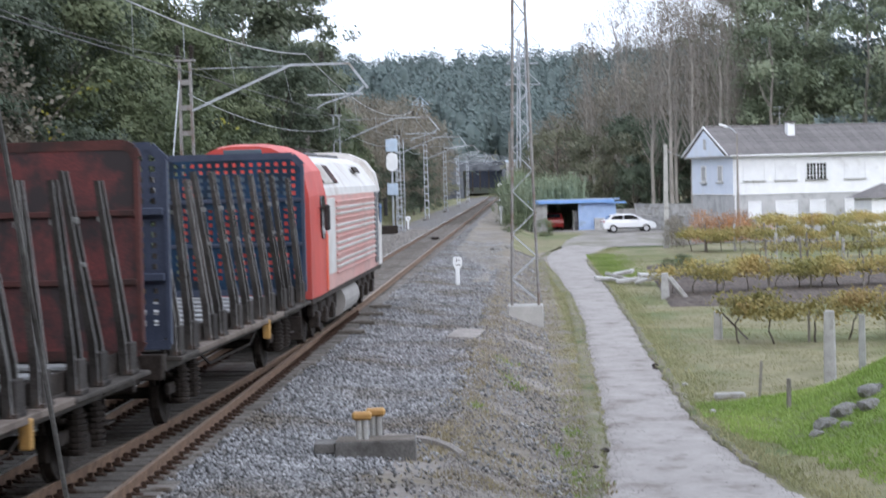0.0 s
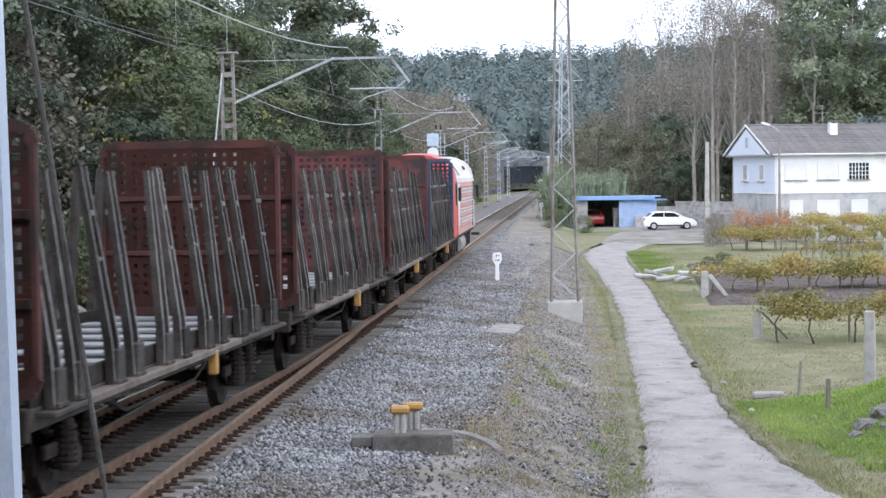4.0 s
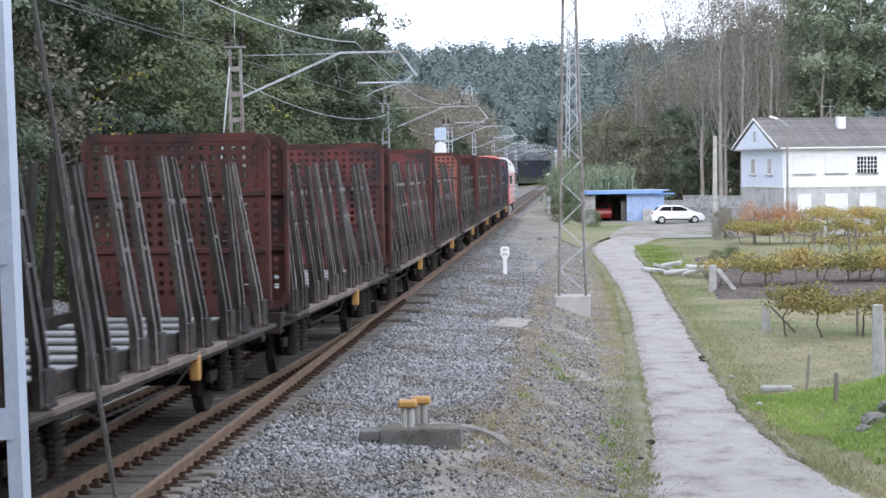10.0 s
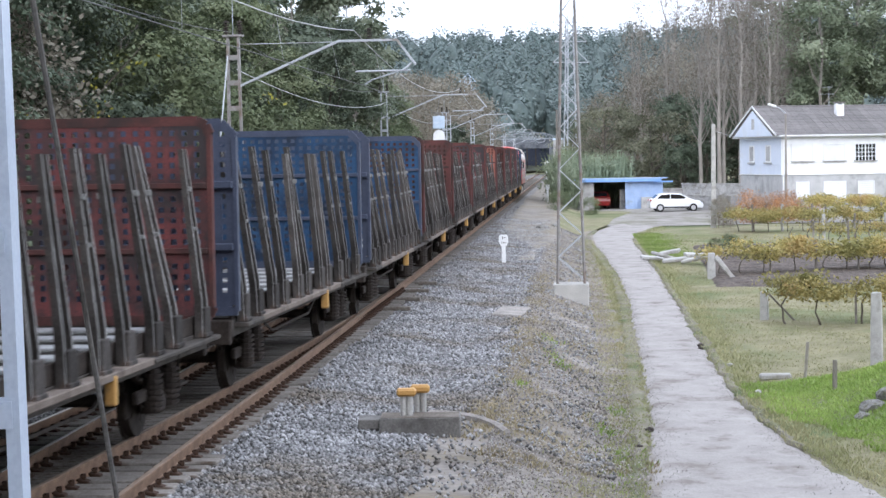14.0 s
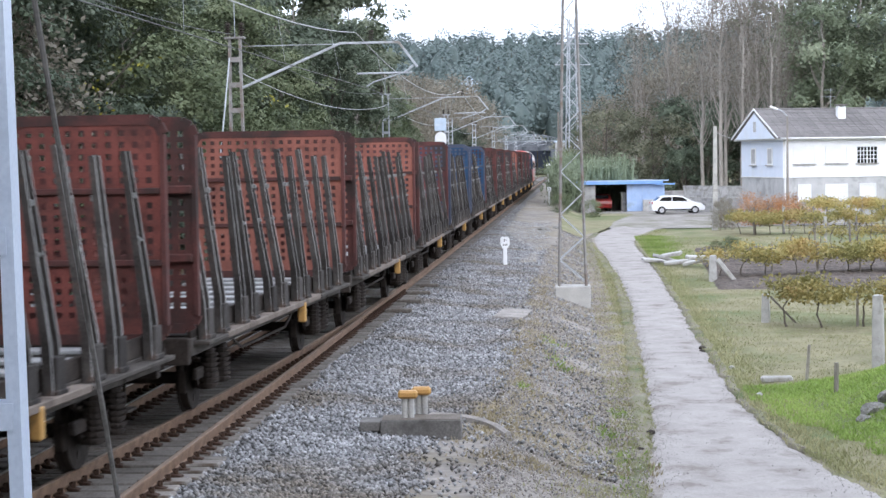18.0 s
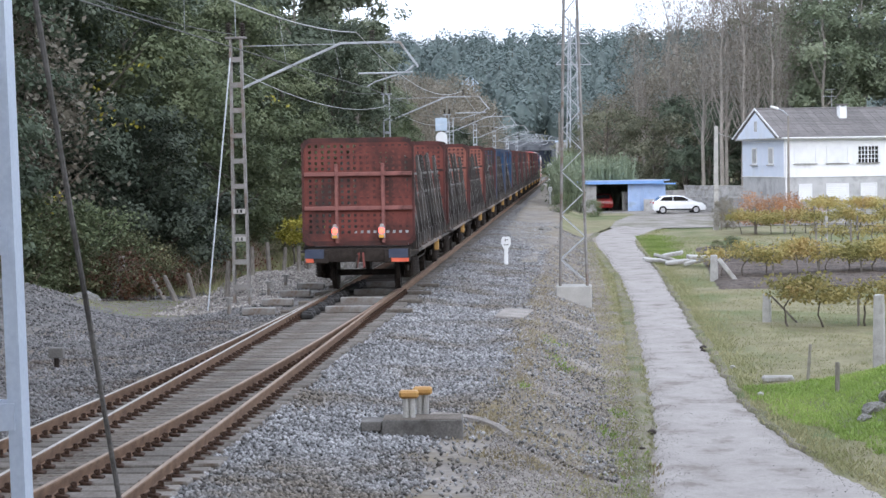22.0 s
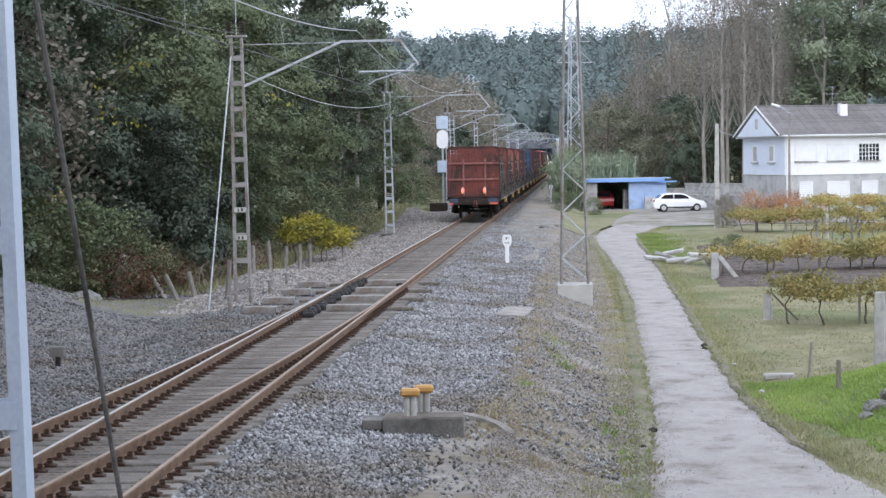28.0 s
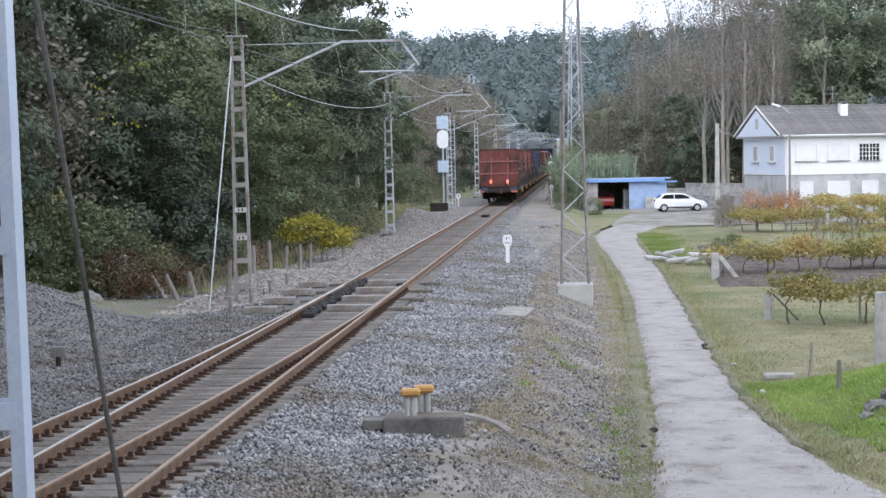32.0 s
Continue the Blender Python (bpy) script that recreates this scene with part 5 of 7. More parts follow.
# cable stubs with ochre caps on a concrete slab
slab = thing("cable_slab", pose(-0.33, 28.0, -0.19, 0, 0, -1.5), "dirty concrete cable slab in the ballast", "slab")
part("block", box(bmesh.new(), 0.0, 0, -0.13, 1.14, 0.62, 0.33, bevel=0.012), DARK_CONCRETE, slab)
part("top_skin", box(bmesh.new(), 0.0, 0, 0.039, 1.10, 0.58, 0.008), DUST, slab, "paler worn top face")
part("side_slab", box(bmesh.new(), -0.72, 0.02, -0.06, 0.30, 0.50, 0.14, bevel=0.012), DARK_CONCRETE, slab)
for x, y in ((-0.19, -0.05), (0.0, 0.35)):
    st = thing("cable_stub", pose(-0.33 + x, 28.0 + y, -0.17), "grey pipe stub with an ochre painted cap", "cable stub", "cable stubs")
    for k in (-0.045, 0.045):
        part("pipe", rod(bmesh.new(), (k, 0, -0.05), (k, 0, 0.30), 0.045, n=12), CONCRETE, st)
    bm = box(bmesh.new(), 0, 0, 0.355, 0.28, 0.20, 0.11, bevel=0.03)
    part("cap", bm, OCHRE, st, "ochre painted cap")
crest_slab = box(bmesh.new(), 0, 0, 0, 0.75, 2.6, 0.10, bevel=0.02)
solid("granite_slab", crest_slab, DUSTY_STONE, "dusty flat slab half buried at the bank's crest", "slab", m=pose(1.75, 49.5, float(ground_z(1.75, 49.5)) + 0.04, 0, 3, -8))
way = [Vector((-0.2 + 1.1 * k / 12, 30.0 - 1.9 * (k / 12) ** 2.2, -0.44)) for k in range(13)]
bm = sweep(bmesh.new(), [(-0.09, -0.05), (0.09, -0.05), (0.07, 0.05), (0.0, 0.075), (-0.07, 0.05)],
           [(Vector((p.x, p.y, float(ground_z(p.x, p.y)) + 0.025)), (0.7, 0.7, 0), (0, 0, 1)) for p in way])
solid("cable_conduit", bm, DUSTY_STONE, "dusty half-buried cable conduit curving from the slab", "conduit")
w = thing("track_box", pose(-7.15, 36.3, float(ground_z(-7.15, 36.3)) + 0.06), "small grey junction box on a stub beside the track", "junction box")
part("stub", rod(bmesh.new(), (0, 0, 0), (0, 0, 0.2), 0.05, n=8), IRON, w)
part("case", box(bmesh.new(), 0, 0, 0.27, 0.27, 0.2, 0.19, bevel=0.015), DARK_CONCRETE, w)

# a road bridge far along the line, with the dark mouth under it
bridge = thing("road_bridge", pose(line_x(398) - 2.6, 398, 0, 0, 0, -3.8), "grey concrete road bridge with a dark opening over the track", "bridge")
for sx in (-1, 1):
    part("abutment", box(bmesh.new(), sx * 6.2, 5, 1.8, 4.6, 10, 6.6, bevel=0.1), BRIDGE_STONE, bridge)
part("deck", box(bmesh.new(), 0, 5, 5.5, 17, 9.5, 0.9, bevel=0.05), BRIDGE_STONE, bridge)
for sy in (0.4, 9.6):
    part("parapet", box(bmesh.new(), 0, sy, 6.4, 17, 0.25, 0.9, bevel=0.03), BRIDGE_STONE, bridge)
crest = lambda x: 8.3 - 0.030 * x * x
for k in range(24):
    x = -8.2 + 0.7 * k
    for z0, z1 in ((0.0, 1.0), (1.0, 0.0)):
        part("truss_bar", bar(bmesh.new(), (x, 0.4, 6.8 + (crest(x) - 6.8) * z0), (x + 0.7, 0.4, 6.8 + (crest(x + 0.7) - 6.8) * z1), 0.10, 0.1), TRUSS, bridge)
    part("top_chord", bar(bmesh.new(), (x, 0.4, crest(x)), (x + 0.7, 0.4, crest(x + 0.7)), 0.16, 0.12), TRUSS, bridge)
part("mid_chord", box(bmesh.new(), 0, 0.4, 7.0, 17, 0.12, 0.14), TRUSS, bridge)
# An added navy sheet stands for the shade seen through the opening.
part("back_wall", box(bmesh.new(), 0, 60, 3, 30, 0.6, 9), NAVY, bridge, "dark sheet for the shade beyond the opening")

# spoil and slabs strewn by the switch
rng = np.random.default_rng(12)
for k in range(9):
    bm = bmesh.new()
    bmesh.ops.create_icosphere(bm, subdivisions=2, radius=1)
    for v in bm.verts:
        v.co *= 1 + 0.45 * noise.noise(v.co * 1.9 + Vector((k, 3, 7)))
        v.co.z *= 0.6
    x, y, s = ((-9.9, 54.3, 0.42), (7.25, 33.2, 0.24), (7.65, 33.5, 0.27), (7.0, 32.8, 0.15), (7.95, 33.0, 0.22), (7.45, 32.6, 0.13), (8.2, 33.9, 0.25), (5.5, 107.0, 0.35), (6.4, 110.0, 0.3))[k]
    solid("boulder", bm, FIELD_STONE, "rounded grey granite boulder half in the grass", "boulder", "boulders", m=pose(x, y, float(ground_z(x, y)) + 0.1 * s, 0, 0, 40 * k) @ Matrix.Scale(s, 4))

# ---- house, garage, car and garden ----
def window(name, parent, x, y, z, w, h, fill, bars=0, label=""):
    """A window or shutter set into the face y of a wall, in the parent's space; the wall looks to -y."""
    f = bmesh.new()
    for sx in (-1, 1):
        box(f, x + sx * (w / 2 + 0.035), y - 0.03, z, 0.07, 0.10, h + 0.14)
    box(f, x, y - 0.03, z + h / 2 + 0.035, w + 0.14, 0.099, 0.07)
    o = part(name, f, WHITE, parent, label)
    part("sill", box(bmesh.new(), x, y - 0.06, z - h / 2 - 0.04, w + 0.24, 0.20, 0.07, bevel=0.01), CONCRETE, o)
    if fill == "shutter":
        n = max(4, int(h / 0.13))
        for k in range(n):
            part("slat", box(bmesh.new(), x, y - 0.015, z - h / 2 + (k + 0.5) * h / n, w, 0.03, h / n - 0.012, bevel=0.006), WHITE, o)
    else:
        part("pane", box(bmesh.new(), x, y - 0.008, z, w, 0.016, h), DARK_GLASS, o)
        for k in range(1, bars):
            part("bar", box(bmesh.new(), x - w / 2 + w * k / bars, y - 0.03, z, 0.04 if k != bars // 2 else 0.07, 0.03, h), WHITE, o)
        for k in range(1, 4 if bars else 1):
            part("bar", box(bmesh.new(), x, y - 0.032, z - h / 2 + h * k / 4, w, 0.028, 0.04), WHITE, o)
    return o


def house():
    w = thing("house", pose(24.2, 140, -1.0, 0, 0, 10), "white two-storey house with grey plinth floor and hipped tile roof", "house")
    L, D = 24.0, 9.0
    part("ground_floor_wall", box(bmesh.new(), L / 2, D / 2, 1.44, L, D, 2.88), PLINTH, w, "grey rendered ground floor")
    up = part("upper_wall", box(bmesh.new(), L / 2, D / 2, 4.22, L + 0.04, D + 0.04, 2.68), WHITE, w, "white rendered upper floor")
    part("side_skin", box(bmesh.new(), -0.03, D / 2, 4.22, 0.02, D + 0.03, 2.66), SHADED_WHITE, w, "white side wall with a painted cool shade")
    part("string_course", box(bmesh.new(), L / 2, D / 2, 2.90, L + 0.12, D + 0.12, 0.06), WHITE, w)
    part("eave_board", box(bmesh.new(), L / 2, D / 2, 5.62, L + 0.9, D + 1.1, 0.13, bevel=0.02), WHITE, w, "white eaves board")
    part("gutter", rod(bmesh.new(), (-0.4, -0.60, 5.66), (L + 0.4, -0.60, 5.66), 0.07, n=8), WHITE, w)
    part("downpipe", rod(bmesh.new(), (0.10, -0.10, 0.2), (0.10, -0.10, 5.55), 0.05, n=8), WHITE, w)
    ridge, e = 7.78, 0.62
    # roof slopes of overlapping tile courses
    roof = part("roof", sweep(bmesh.new(), [(-e, 5.66), (D + e, 5.66), (D / 2, ridge - 0.06)], [((-0.55, 0, 0), (0, 1, 0), (0, 0, 1)), ((L + 0.5, 0, 0), (0, 1, 0), (0, 0, 1))]), TILE, w, "grey-brown tiled gable roof")
    n, dy, dz = 17, D / 2 + e, ridge - 5.70
    slope = math.degrees(math.atan2(dz, dy))
    ln = math.hypot(dy, dz)
    for side in (0, 1):
        for k in range(n):
            a = (k + 0.5) / n
            yy = -e + dy * a if side == 0 else D + e - dy * a
            bm = bmesh.new()
            m = pose(0, 0, 0, (slope - 3) * (1 if side == 0 else -1), 0, 0)
            for j in range(42):
                box(bm, -0.55 + (j + 0.5) * (L + 1.05) / 42, yy, 5.72 + dz * a, (L + 1.05) / 42 - 0.02, ln / n + 0.07, 0.04, m)
            part("tile_course", bm, TILE, roof)
    part("ridge_tiles", rod(bmesh.new(), (-0.55, D / 2, ridge + 0.02), (L + 0.5, D / 2, ridge + 0.02), 0.11, n=8), TILE, roof)
    gb = sweep(bmesh.new(), [(0.2, 5.66), (D - 0.2, 5.66), (D / 2, ridge - 0.25)], [((-0.60, 0, 0), (0, 1, 0), (0, 0, 1)), ((-0.56, 0, 0), (0, 1, 0), (0, 0, 1))])
    part("gable", gb, SHADED_WHITE, w, "white gable end with a painted cool shade")
    for s in (0, 1):
        y0 = -e if s == 0 else D + e
        part("barge_board", bar(bmesh.new(), (-0.62, y0, 5.70), (-0.62, D / 2, ridge + 0.06), 0.05, 0.12), WHITE, w, "white barge board")
    av = part("attic_vent", box(bmesh.new(), -0.61, D / 2 - 0.2, 6.55, 0.03, 0.55, 0.75), PLINTH, w)
    for x, kind in ((1.55, "shutter"), (3.95, "shutter"), (6.25, "bars"), (9.2, "shutter"), (12.5, "bars"), (16, "shutter"), (20, "shutter")):
        window("window", w, x, -0.02, 4.42, 1.5, 1.15, kind, 6 if kind == "bars" else 0, "closed white roller shutter" if kind == "shutter" else "barred window with white mullions")
    for x, ww in ((1.55, 0.85), (3.95, 1.55), (6.3, 1.1), (9.2, 1.5), (12.5, 1.5)):
        window("window", w, x, 0.0, 1.75, ww, 1.15, "shutter", 0, "white panel shutter in the grey ground floor")
    for y in (2.6, 6.2):
        f = part("side_window", box(bmesh.new(), -0.06, y, 4.4, 0.05, 1.1, 1.25), WHITE, w, "narrow side window in a white frame")
        part("pane", box(bmesh.new(), -0.09, y, 4.4, 0.02, 0.80, 1.05), PLINTH, f)
        part("sill", box(bmesh.new(), -0.12, y, 3.74, 0.16, 1.3, 0.07), CONCRETE, f)
    ch = part("chimney", box(bmesh.new(), 5.45, D / 2 - 1.6, 7.15, 0.56, 0.56, 1.5, bevel=0.02), WHITE, w, "white rendered chimney")
    part("cap", box(bmesh.new(), 5.45, D / 2 - 1.6, 8.04, 0.72, 0.72, 0.10, bevel=0.02), TILE, ch)
    for sx in (-1, 1):
        part("cap_leg", box(bmesh.new(), 5.45 + sx * 0.22, D / 2 - 1.6, 7.95, 0.1, 0.5, 0.12), WHITE, ch)
    an = part("antenna", rod(bmesh.new(), (5.3, D / 2, 7.6), (5.3, D / 2, 9.3), 0.02, n=6), GALV, w, "television aerial")
    for k in range(6):
        part("element", rod(bmesh.new(), (4.9 + 0.12 * k, D / 2 - 0.3, 9.2), (4.9 + 0.12 * k, D / 2 + 0.3, 9.2), 0.012, n=5), GALV, an)
    part("aerial_boom", rod(bmesh.new(), (4.6, D / 2, 8.7), (5.7, D / 2, 8.7), 0.018, n=5), GALV, an)
    return w


house()
annex = thing("annex", pose(32.6, 134, -1.0, 0, 0, 10), "small white annex with a grey hipped roof beside the house", "annex")
part("wall", box(bmesh.new(), 1.5, 1.5, 1.25, 3.0, 3.0, 2.5), WHITE, annex)
bm = bmesh.new()
b = [bm.verts.new(v) for v in ((-0.4, -0.4, 2.5), (3.4, -0.4, 2.5), (3.4, 3.4, 2.5), (-0.4, 3.4, 2.5))]
top = bm.verts.new((1.5, 1.5, 3.5))
for i in range(4):
    bm.faces.new((b[i], b[(i + 1) % 4], top))
bm.faces.new(b[::-1])
part("roof", bm, TILE, annex, "grey hipped roof")
part("door", box(bmesh.new(), 2.1, -0.02, 1.0, 0.85, 0.05, 2.0), IRON, annex, "dark door")

# garage of block and blue sheet, open in front
g = thing("garage", pose(11.45, 162.5, -1.12, 0, 0, 2), "open block garage with pale blue sheet panels and roof edge", "garage")
part("back_wall", box(bmesh.new(), 3.4, 6.0, 1.35, 6.8, 0.2, 2.7), BLOCK, g)
part("left_wall", box(bmesh.new(), 0.1, 3.0, 1.30, 0.2, 6.0, 2.6), BLOCK, g, "grey block side wall")
part("right_wall", box(bmesh.new(), 6.7, 3.0, 1.25, 0.2, 6.0, 2.5), BLUE_SHEET, g, "pale blue sheet side wall")
part("front_block", box(bmesh.new(), 0.62, 0.0, 1.2, 1.15, 0.2, 2.4), BLOCK, g, "grey block pier")
for k in range(12):
    part("sheet", box(bmesh.new(), 3.92 + 0.26 * k, 0.0, 1.2, 0.25, 0.06 + 0.02 * (k % 2), 2.4), BLUE_SHEET, g, "" if k else "pale blue ribbed sheet panel")
part("roof", box(bmesh.new(), 3.45, 2.9, 2.60, 7.5, 6.9, 0.10, pose(0, 0, 0, -1.5, 0, 0)), BLUE_SHEET, g, "low sheet roof")
part("fascia", box(bmesh.new(), 3.2, -0.50, 2.55, 7.0, 0.06, 0.30, bevel=0.01), BLUE_EDGE, g, "blue roof edge")
part("fascia_step", box(bmesh.new(), 6.9, -0.45, 2.38, 1.6, 0.06, 0.12, bevel=0.01), BLUE_EDGE, g)
part("low_wall", box(bmesh.new(), 6.2, -0.8, 0.55, 2.4, 0.2, 1.15, bevel=0.01), BLOCK, g, "low block wall")
bm = bmesh.new()
v = [bm.verts.new(p) for p in ((-0.85, -0.3, 2.75), (0.1, -0.3, 2.75), (-0.5, -0.3, 1.9), (-0.85, -0.2, 2.75), (0.1, -0.2, 2.75), (-0.5, -0.2, 1.9))]
for f in ((0, 1, 2), (5, 4, 3), (0, 3, 4, 1), (1, 4, 5, 2), (2, 5, 3, 0)):
    bm.faces.new([v[i] for i in f])
part("gusset", bm, BLUE_SHEET, g, "pale blue triangular sheet")


def car(m, paint, label):
    """A small hatchback, nose to +x."""
    w = thing("car", m, label, "car")
    prof = [(-2.02, 0.34), (-2.08, 0.62), (-2.03, 0.86), (-1.78, 0.98), (-1.35, 1.34), (-0.9, 1.42), (0.0, 1.42), (0.35, 1.36), (1.05, 0.98), (1.75, 0.84), (2.02, 0.70), (2.10, 0.45), (2.02, 0.26), (-1.95, 0.26)]
    st = [((0, -0.86, 0), (1, 0, 0), (0, 0, 1)), ((0, 0.86, 0), (1, 0, 0), (0, 0, 1))]
    bm = sweep(bmesh.new(), prof, st)
    for v in bm.verts:
        if v.co.z > 0.95:
            v.co.y *= 1 - 0.30 * (v.co.z - 0.95)
    bmesh.ops.bevel(bm, geom=[e for e in bm.edges if abs(e.verts[0].co.y - e.verts[1].co.y) < 0.2], offset=0.05, segments=2, affect="EDGES")
    body = part("body", bm, paint, w, smooth=False)
    for s in (-1, 1):
        for pts in ([(-1.52, 1.02), (-1.22, 1.30), (-0.52, 1.35), (-0.52, 1.0)], [(-0.45, 1.0), (-0.45, 1.35), (0.28, 1.31), (0.88, 0.99)]):
            bm = sweep(bmesh.new(), pts, [((0, s * 0.80, 0), (1, 0, 0), (0, 0, 1)), ((0, s * 0.845, 0), (1, 0, 0), (0, 0, 1))])
            part("side_window", bm, DARK_GLASS, body)
        part("mirror", box(bmesh.new(), 0.72, s * 0.95, 1.0, 0.16, 0.16, 0.12, bevel=0.03), paint, body)
        part("tail_light", box(bmesh.new(), -2.0, s * 0.70, 0.86, 0.10, 0.28, 0.18, bevel=0.02), CAR_RED, body)
        part("headlight", box(bmesh.new(), 1.95, s * 0.66, 0.68, 0.16, 0.32, 0.15, bevel=0.03), TEAL_GLASS, body)
        part("sill_trim", box(bmesh.new(), 0, s * 0.865, 0.34, 2.2, 0.03, 0.10), RUBBER, body)
    part("rear_window", box(bmesh.new(), -1.58, 0, 1.17, 0.04, 1.25, 0.42, pose(0, 0, 0, 0, 50, 0)), DARK_GLASS, body)
    part("windscreen", box(bmesh.new(), 0.70, 0, 1.18, 0.04, 1.3, 0.62, pose(0, 0, 0, 0, -62, 0)), DARK_GLASS, body)
    for x in (-1.28, 1.30):
        for s in (-1, 1):
            wh = part("wheel", rod(bmesh.new(), (x, s * 0.70, 0.30), (x, s * 0.875, 0.30), 0.31, n=22), RUBBER, w)
            part("rim", rod(bmesh.new(), (x, s * 0.85, 0.30), (x, s * 0.885, 0.30), 0.20, 0.18, 18), CHROME, wh)
    return w


car(pose(18.3, 154, -0.96, 0, 0, 2), CAR_WHITE, "white hatchback car parked in the gravel yard")
car(pose(13.2, 166.0, -0.96, 0, 0, 92), CAR_RED, "red car parked inside the dark garage")

# walls of the yard
for x0, y0, x1, y1, h, mat, label in ((19.0, 160, 23.6, 152, 1.25, BLOCK, "grey block yard wall behind the car"), (14.9, 163.5, 20.5, 167, 1.6, BLOCK, "grey block wall beside the garage"),
                                      (20.5, 167, 26.0, 158, 2.0, GRANITE, "pale stone terrace wall below the house")):
    a, b = Vector((x0, y0, 0)), Vector((x1, y1, 0))
    w = thing("yard_wall", Matrix.Translation((x0, y0, -1.05)) @ Matrix.Rotation(math.atan2(b.y - a.y, b.x - a.x), 4, "Z"), label, "wall", "yard walls")
    ln = (b - a).length
    rows = int(h / 0.2)
    for r in range(rows):
        k = 0.0
        off = 0.2 * (r % 2)
        bm = box(bmesh.new(), ln / 2, 0, 0.2 * r + 0.1, ln, 0.17, 0.2)
        part("mortar", bm, BLOCK, w)
        for j in range(int(ln / 0.8)):
            part("block", box(bmesh.new(), off + 0.8 * j + 0.4, 0, 0.2 * r + 0.1, 0.78, 0.2, 0.185, bevel=0.01), mat, w)
    part("coping", box(bmesh.new(), ln / 2, 0, 0.2 * rows + 0.04, ln + 0.1, 0.28, 0.08, bevel=0.01), CONCRETE, w)

# poles
p = thing("utility_pole", pose(16.3, 118, -1.05, 0, 0.5, 0), "grey concrete utility pole at the yard corner", "pole")
bm = sweep(bmesh.new(), [(-0.5, -0.4), (0.5, -0.4), (0.5, 0.4), (-0.5, 0.4)], [((0, 0, -0.3), (0.31, 0, 0), (0, 0.4, 0)), ((0, 0, 6.3), (0.21, 0, 0), (0, 0.27, 0))])
part("shaft", bm, CONCRETE, p)
wire("service_wire", [(16.3, 118, 4.9), (23.6, 140.5, 4.4)], 0.012, WIRE_PALE, "pale service wire from pole to house", 0.25)
lampp = thing("street_lamp", pose(24.25, 138.5, -1.0), "grey street lamp on a tall pole by the house corner", "street lamp")
part("pole", rod(bmesh.new(), (0, 0, 0), (0, 0, 7.2), 0.10, 0.06, 10), OLD_WOOD, lampp, "weathered grey-brown pole")
part("arm", rod(rod(bmesh.new(), (0, 0, 7.2), (-0.35, 0, 7.55), 0.035, n=8), (-0.35, 0, 7.55), (-0.75, 0, 7.72), 0.035, n=8), GALV, lampp)
part("head", box(bmesh.new(), -0.95, 0, 7.78, 0.62, 0.24, 0.16, pose(0, 0, 0, 0, 18, 0), bevel=0.05), WHITE, lampp, "pale lamp head")
p = thing("utility_pole", pose(12.8, 215, -1), "thin grey pole among far shrubs", "pole")
part("shaft", rod(bmesh.new(), (0, 0, 0), (0, 0, 9.5), 0.16, 0.10, 8), OLD_WOOD, p)
hut = thing("relay_hut", pose(22.5, 372, -0.8), "small pale tower hut among far trees", "hut")
part("wall", box(bmesh.new(), 0, 0, 3.6, 2.0, 2, 7.4), BLOCK, hut)
part("roof", box(bmesh.new(), 0, 0, 7.4, 2.3, 2.3, 0.3, bevel=0.05), SIGNAL_BOX, hut)


def granite_post(x, y, h, s, label, lean=0.0, group="granite posts"):
    bm = bmesh.new()
    sweep(bm, [(-0.5, -0.5), (0.5, -0.5), (0.5, 0.5), (-0.5, 0.5)], [((0, 0, -0.4), (s * 1.1, 0, 0), (0, s * 1.1, 0)), ((0.01, 0, h * 0.5), (s, 0, 0), (0, s * 1.05, 0)), ((0, 0, h), (s * 0.9, 0, 0), (0, s * 0.9, 0))])
    bmesh.ops.bevel(bm, geom=bm.edges[:], offset=s * 0.10, segments=1, affect="EDGES")
    return solid("granite_post", bm, GRANITE, label, "post", group, m=pose(x, y, float(ground_z(x, y)), 0, lean, 8 * x))


granite_post(8.70, 53.2, 0.78, 0.20, "short pale granite post at a vine row's end")
granite_post(8.86, 40.2, 1.62, 0.22, "tall granite vineyard post in the grass")
granite_post(9.75, 71.2, 0.95, 0.27, "stout granite post beside the tilled soil")
for x, y, h in ((9.15, 38.6, 1.35), (9.55, 37.3, 1.35), (9.85, 36.2, 1.30), (10.3, 35.6, 1.35)):
    granite_post(x, y, h, 0.13, "slim granite fence post on the grassy mound", 2)
solid("granite_beam", box(bmesh.new(), 0, 0, 0, 0.16, 0.16, 1.15, bevel=0.02), GRANITE, "granite brace leaning against its post", "brace", m=pose(10.25, 71.1, float(ground_z(10.25, 71.1)) + 0.38, 0, -38, 0))
solid("vine_brace", box(bmesh.new(), 0, 0, 0, 0.05, 0.05, 1.05), OLD_WOOD, "thin wooden brace leaning against a granite post", "brace", m=pose(9.15, 53.0, float(ground_z(9.15, 53)) + 0.34, 0, -43, 0))
solid("granite_slab", box(bmesh.new(), 0, 0, 0, 0.62, 0.22, 0.13, bevel=0.03), GRANITE, "pale granite slab lying in the grass", "slab", m=pose(6.62, 39.2, float(ground_z(6.62, 39.2)) + 0.05, 0, 0, -4))
for x, y, h, s, l in ((7.10, 38.6, 0.72, 0.07, 3), (7.20, 36.2, 0.55, 0.10, -1)):
    solid("fence_stump", rod(bmesh.new(), (0, 0, -0.2), (0.02, 0, h), s * 0.5, s * 0.42, 7), OLD_WOOD, "weathered wooden stump post in the grass", "stump", m=pose(x, y, float(ground_z(x, y)), 0, l, 0))
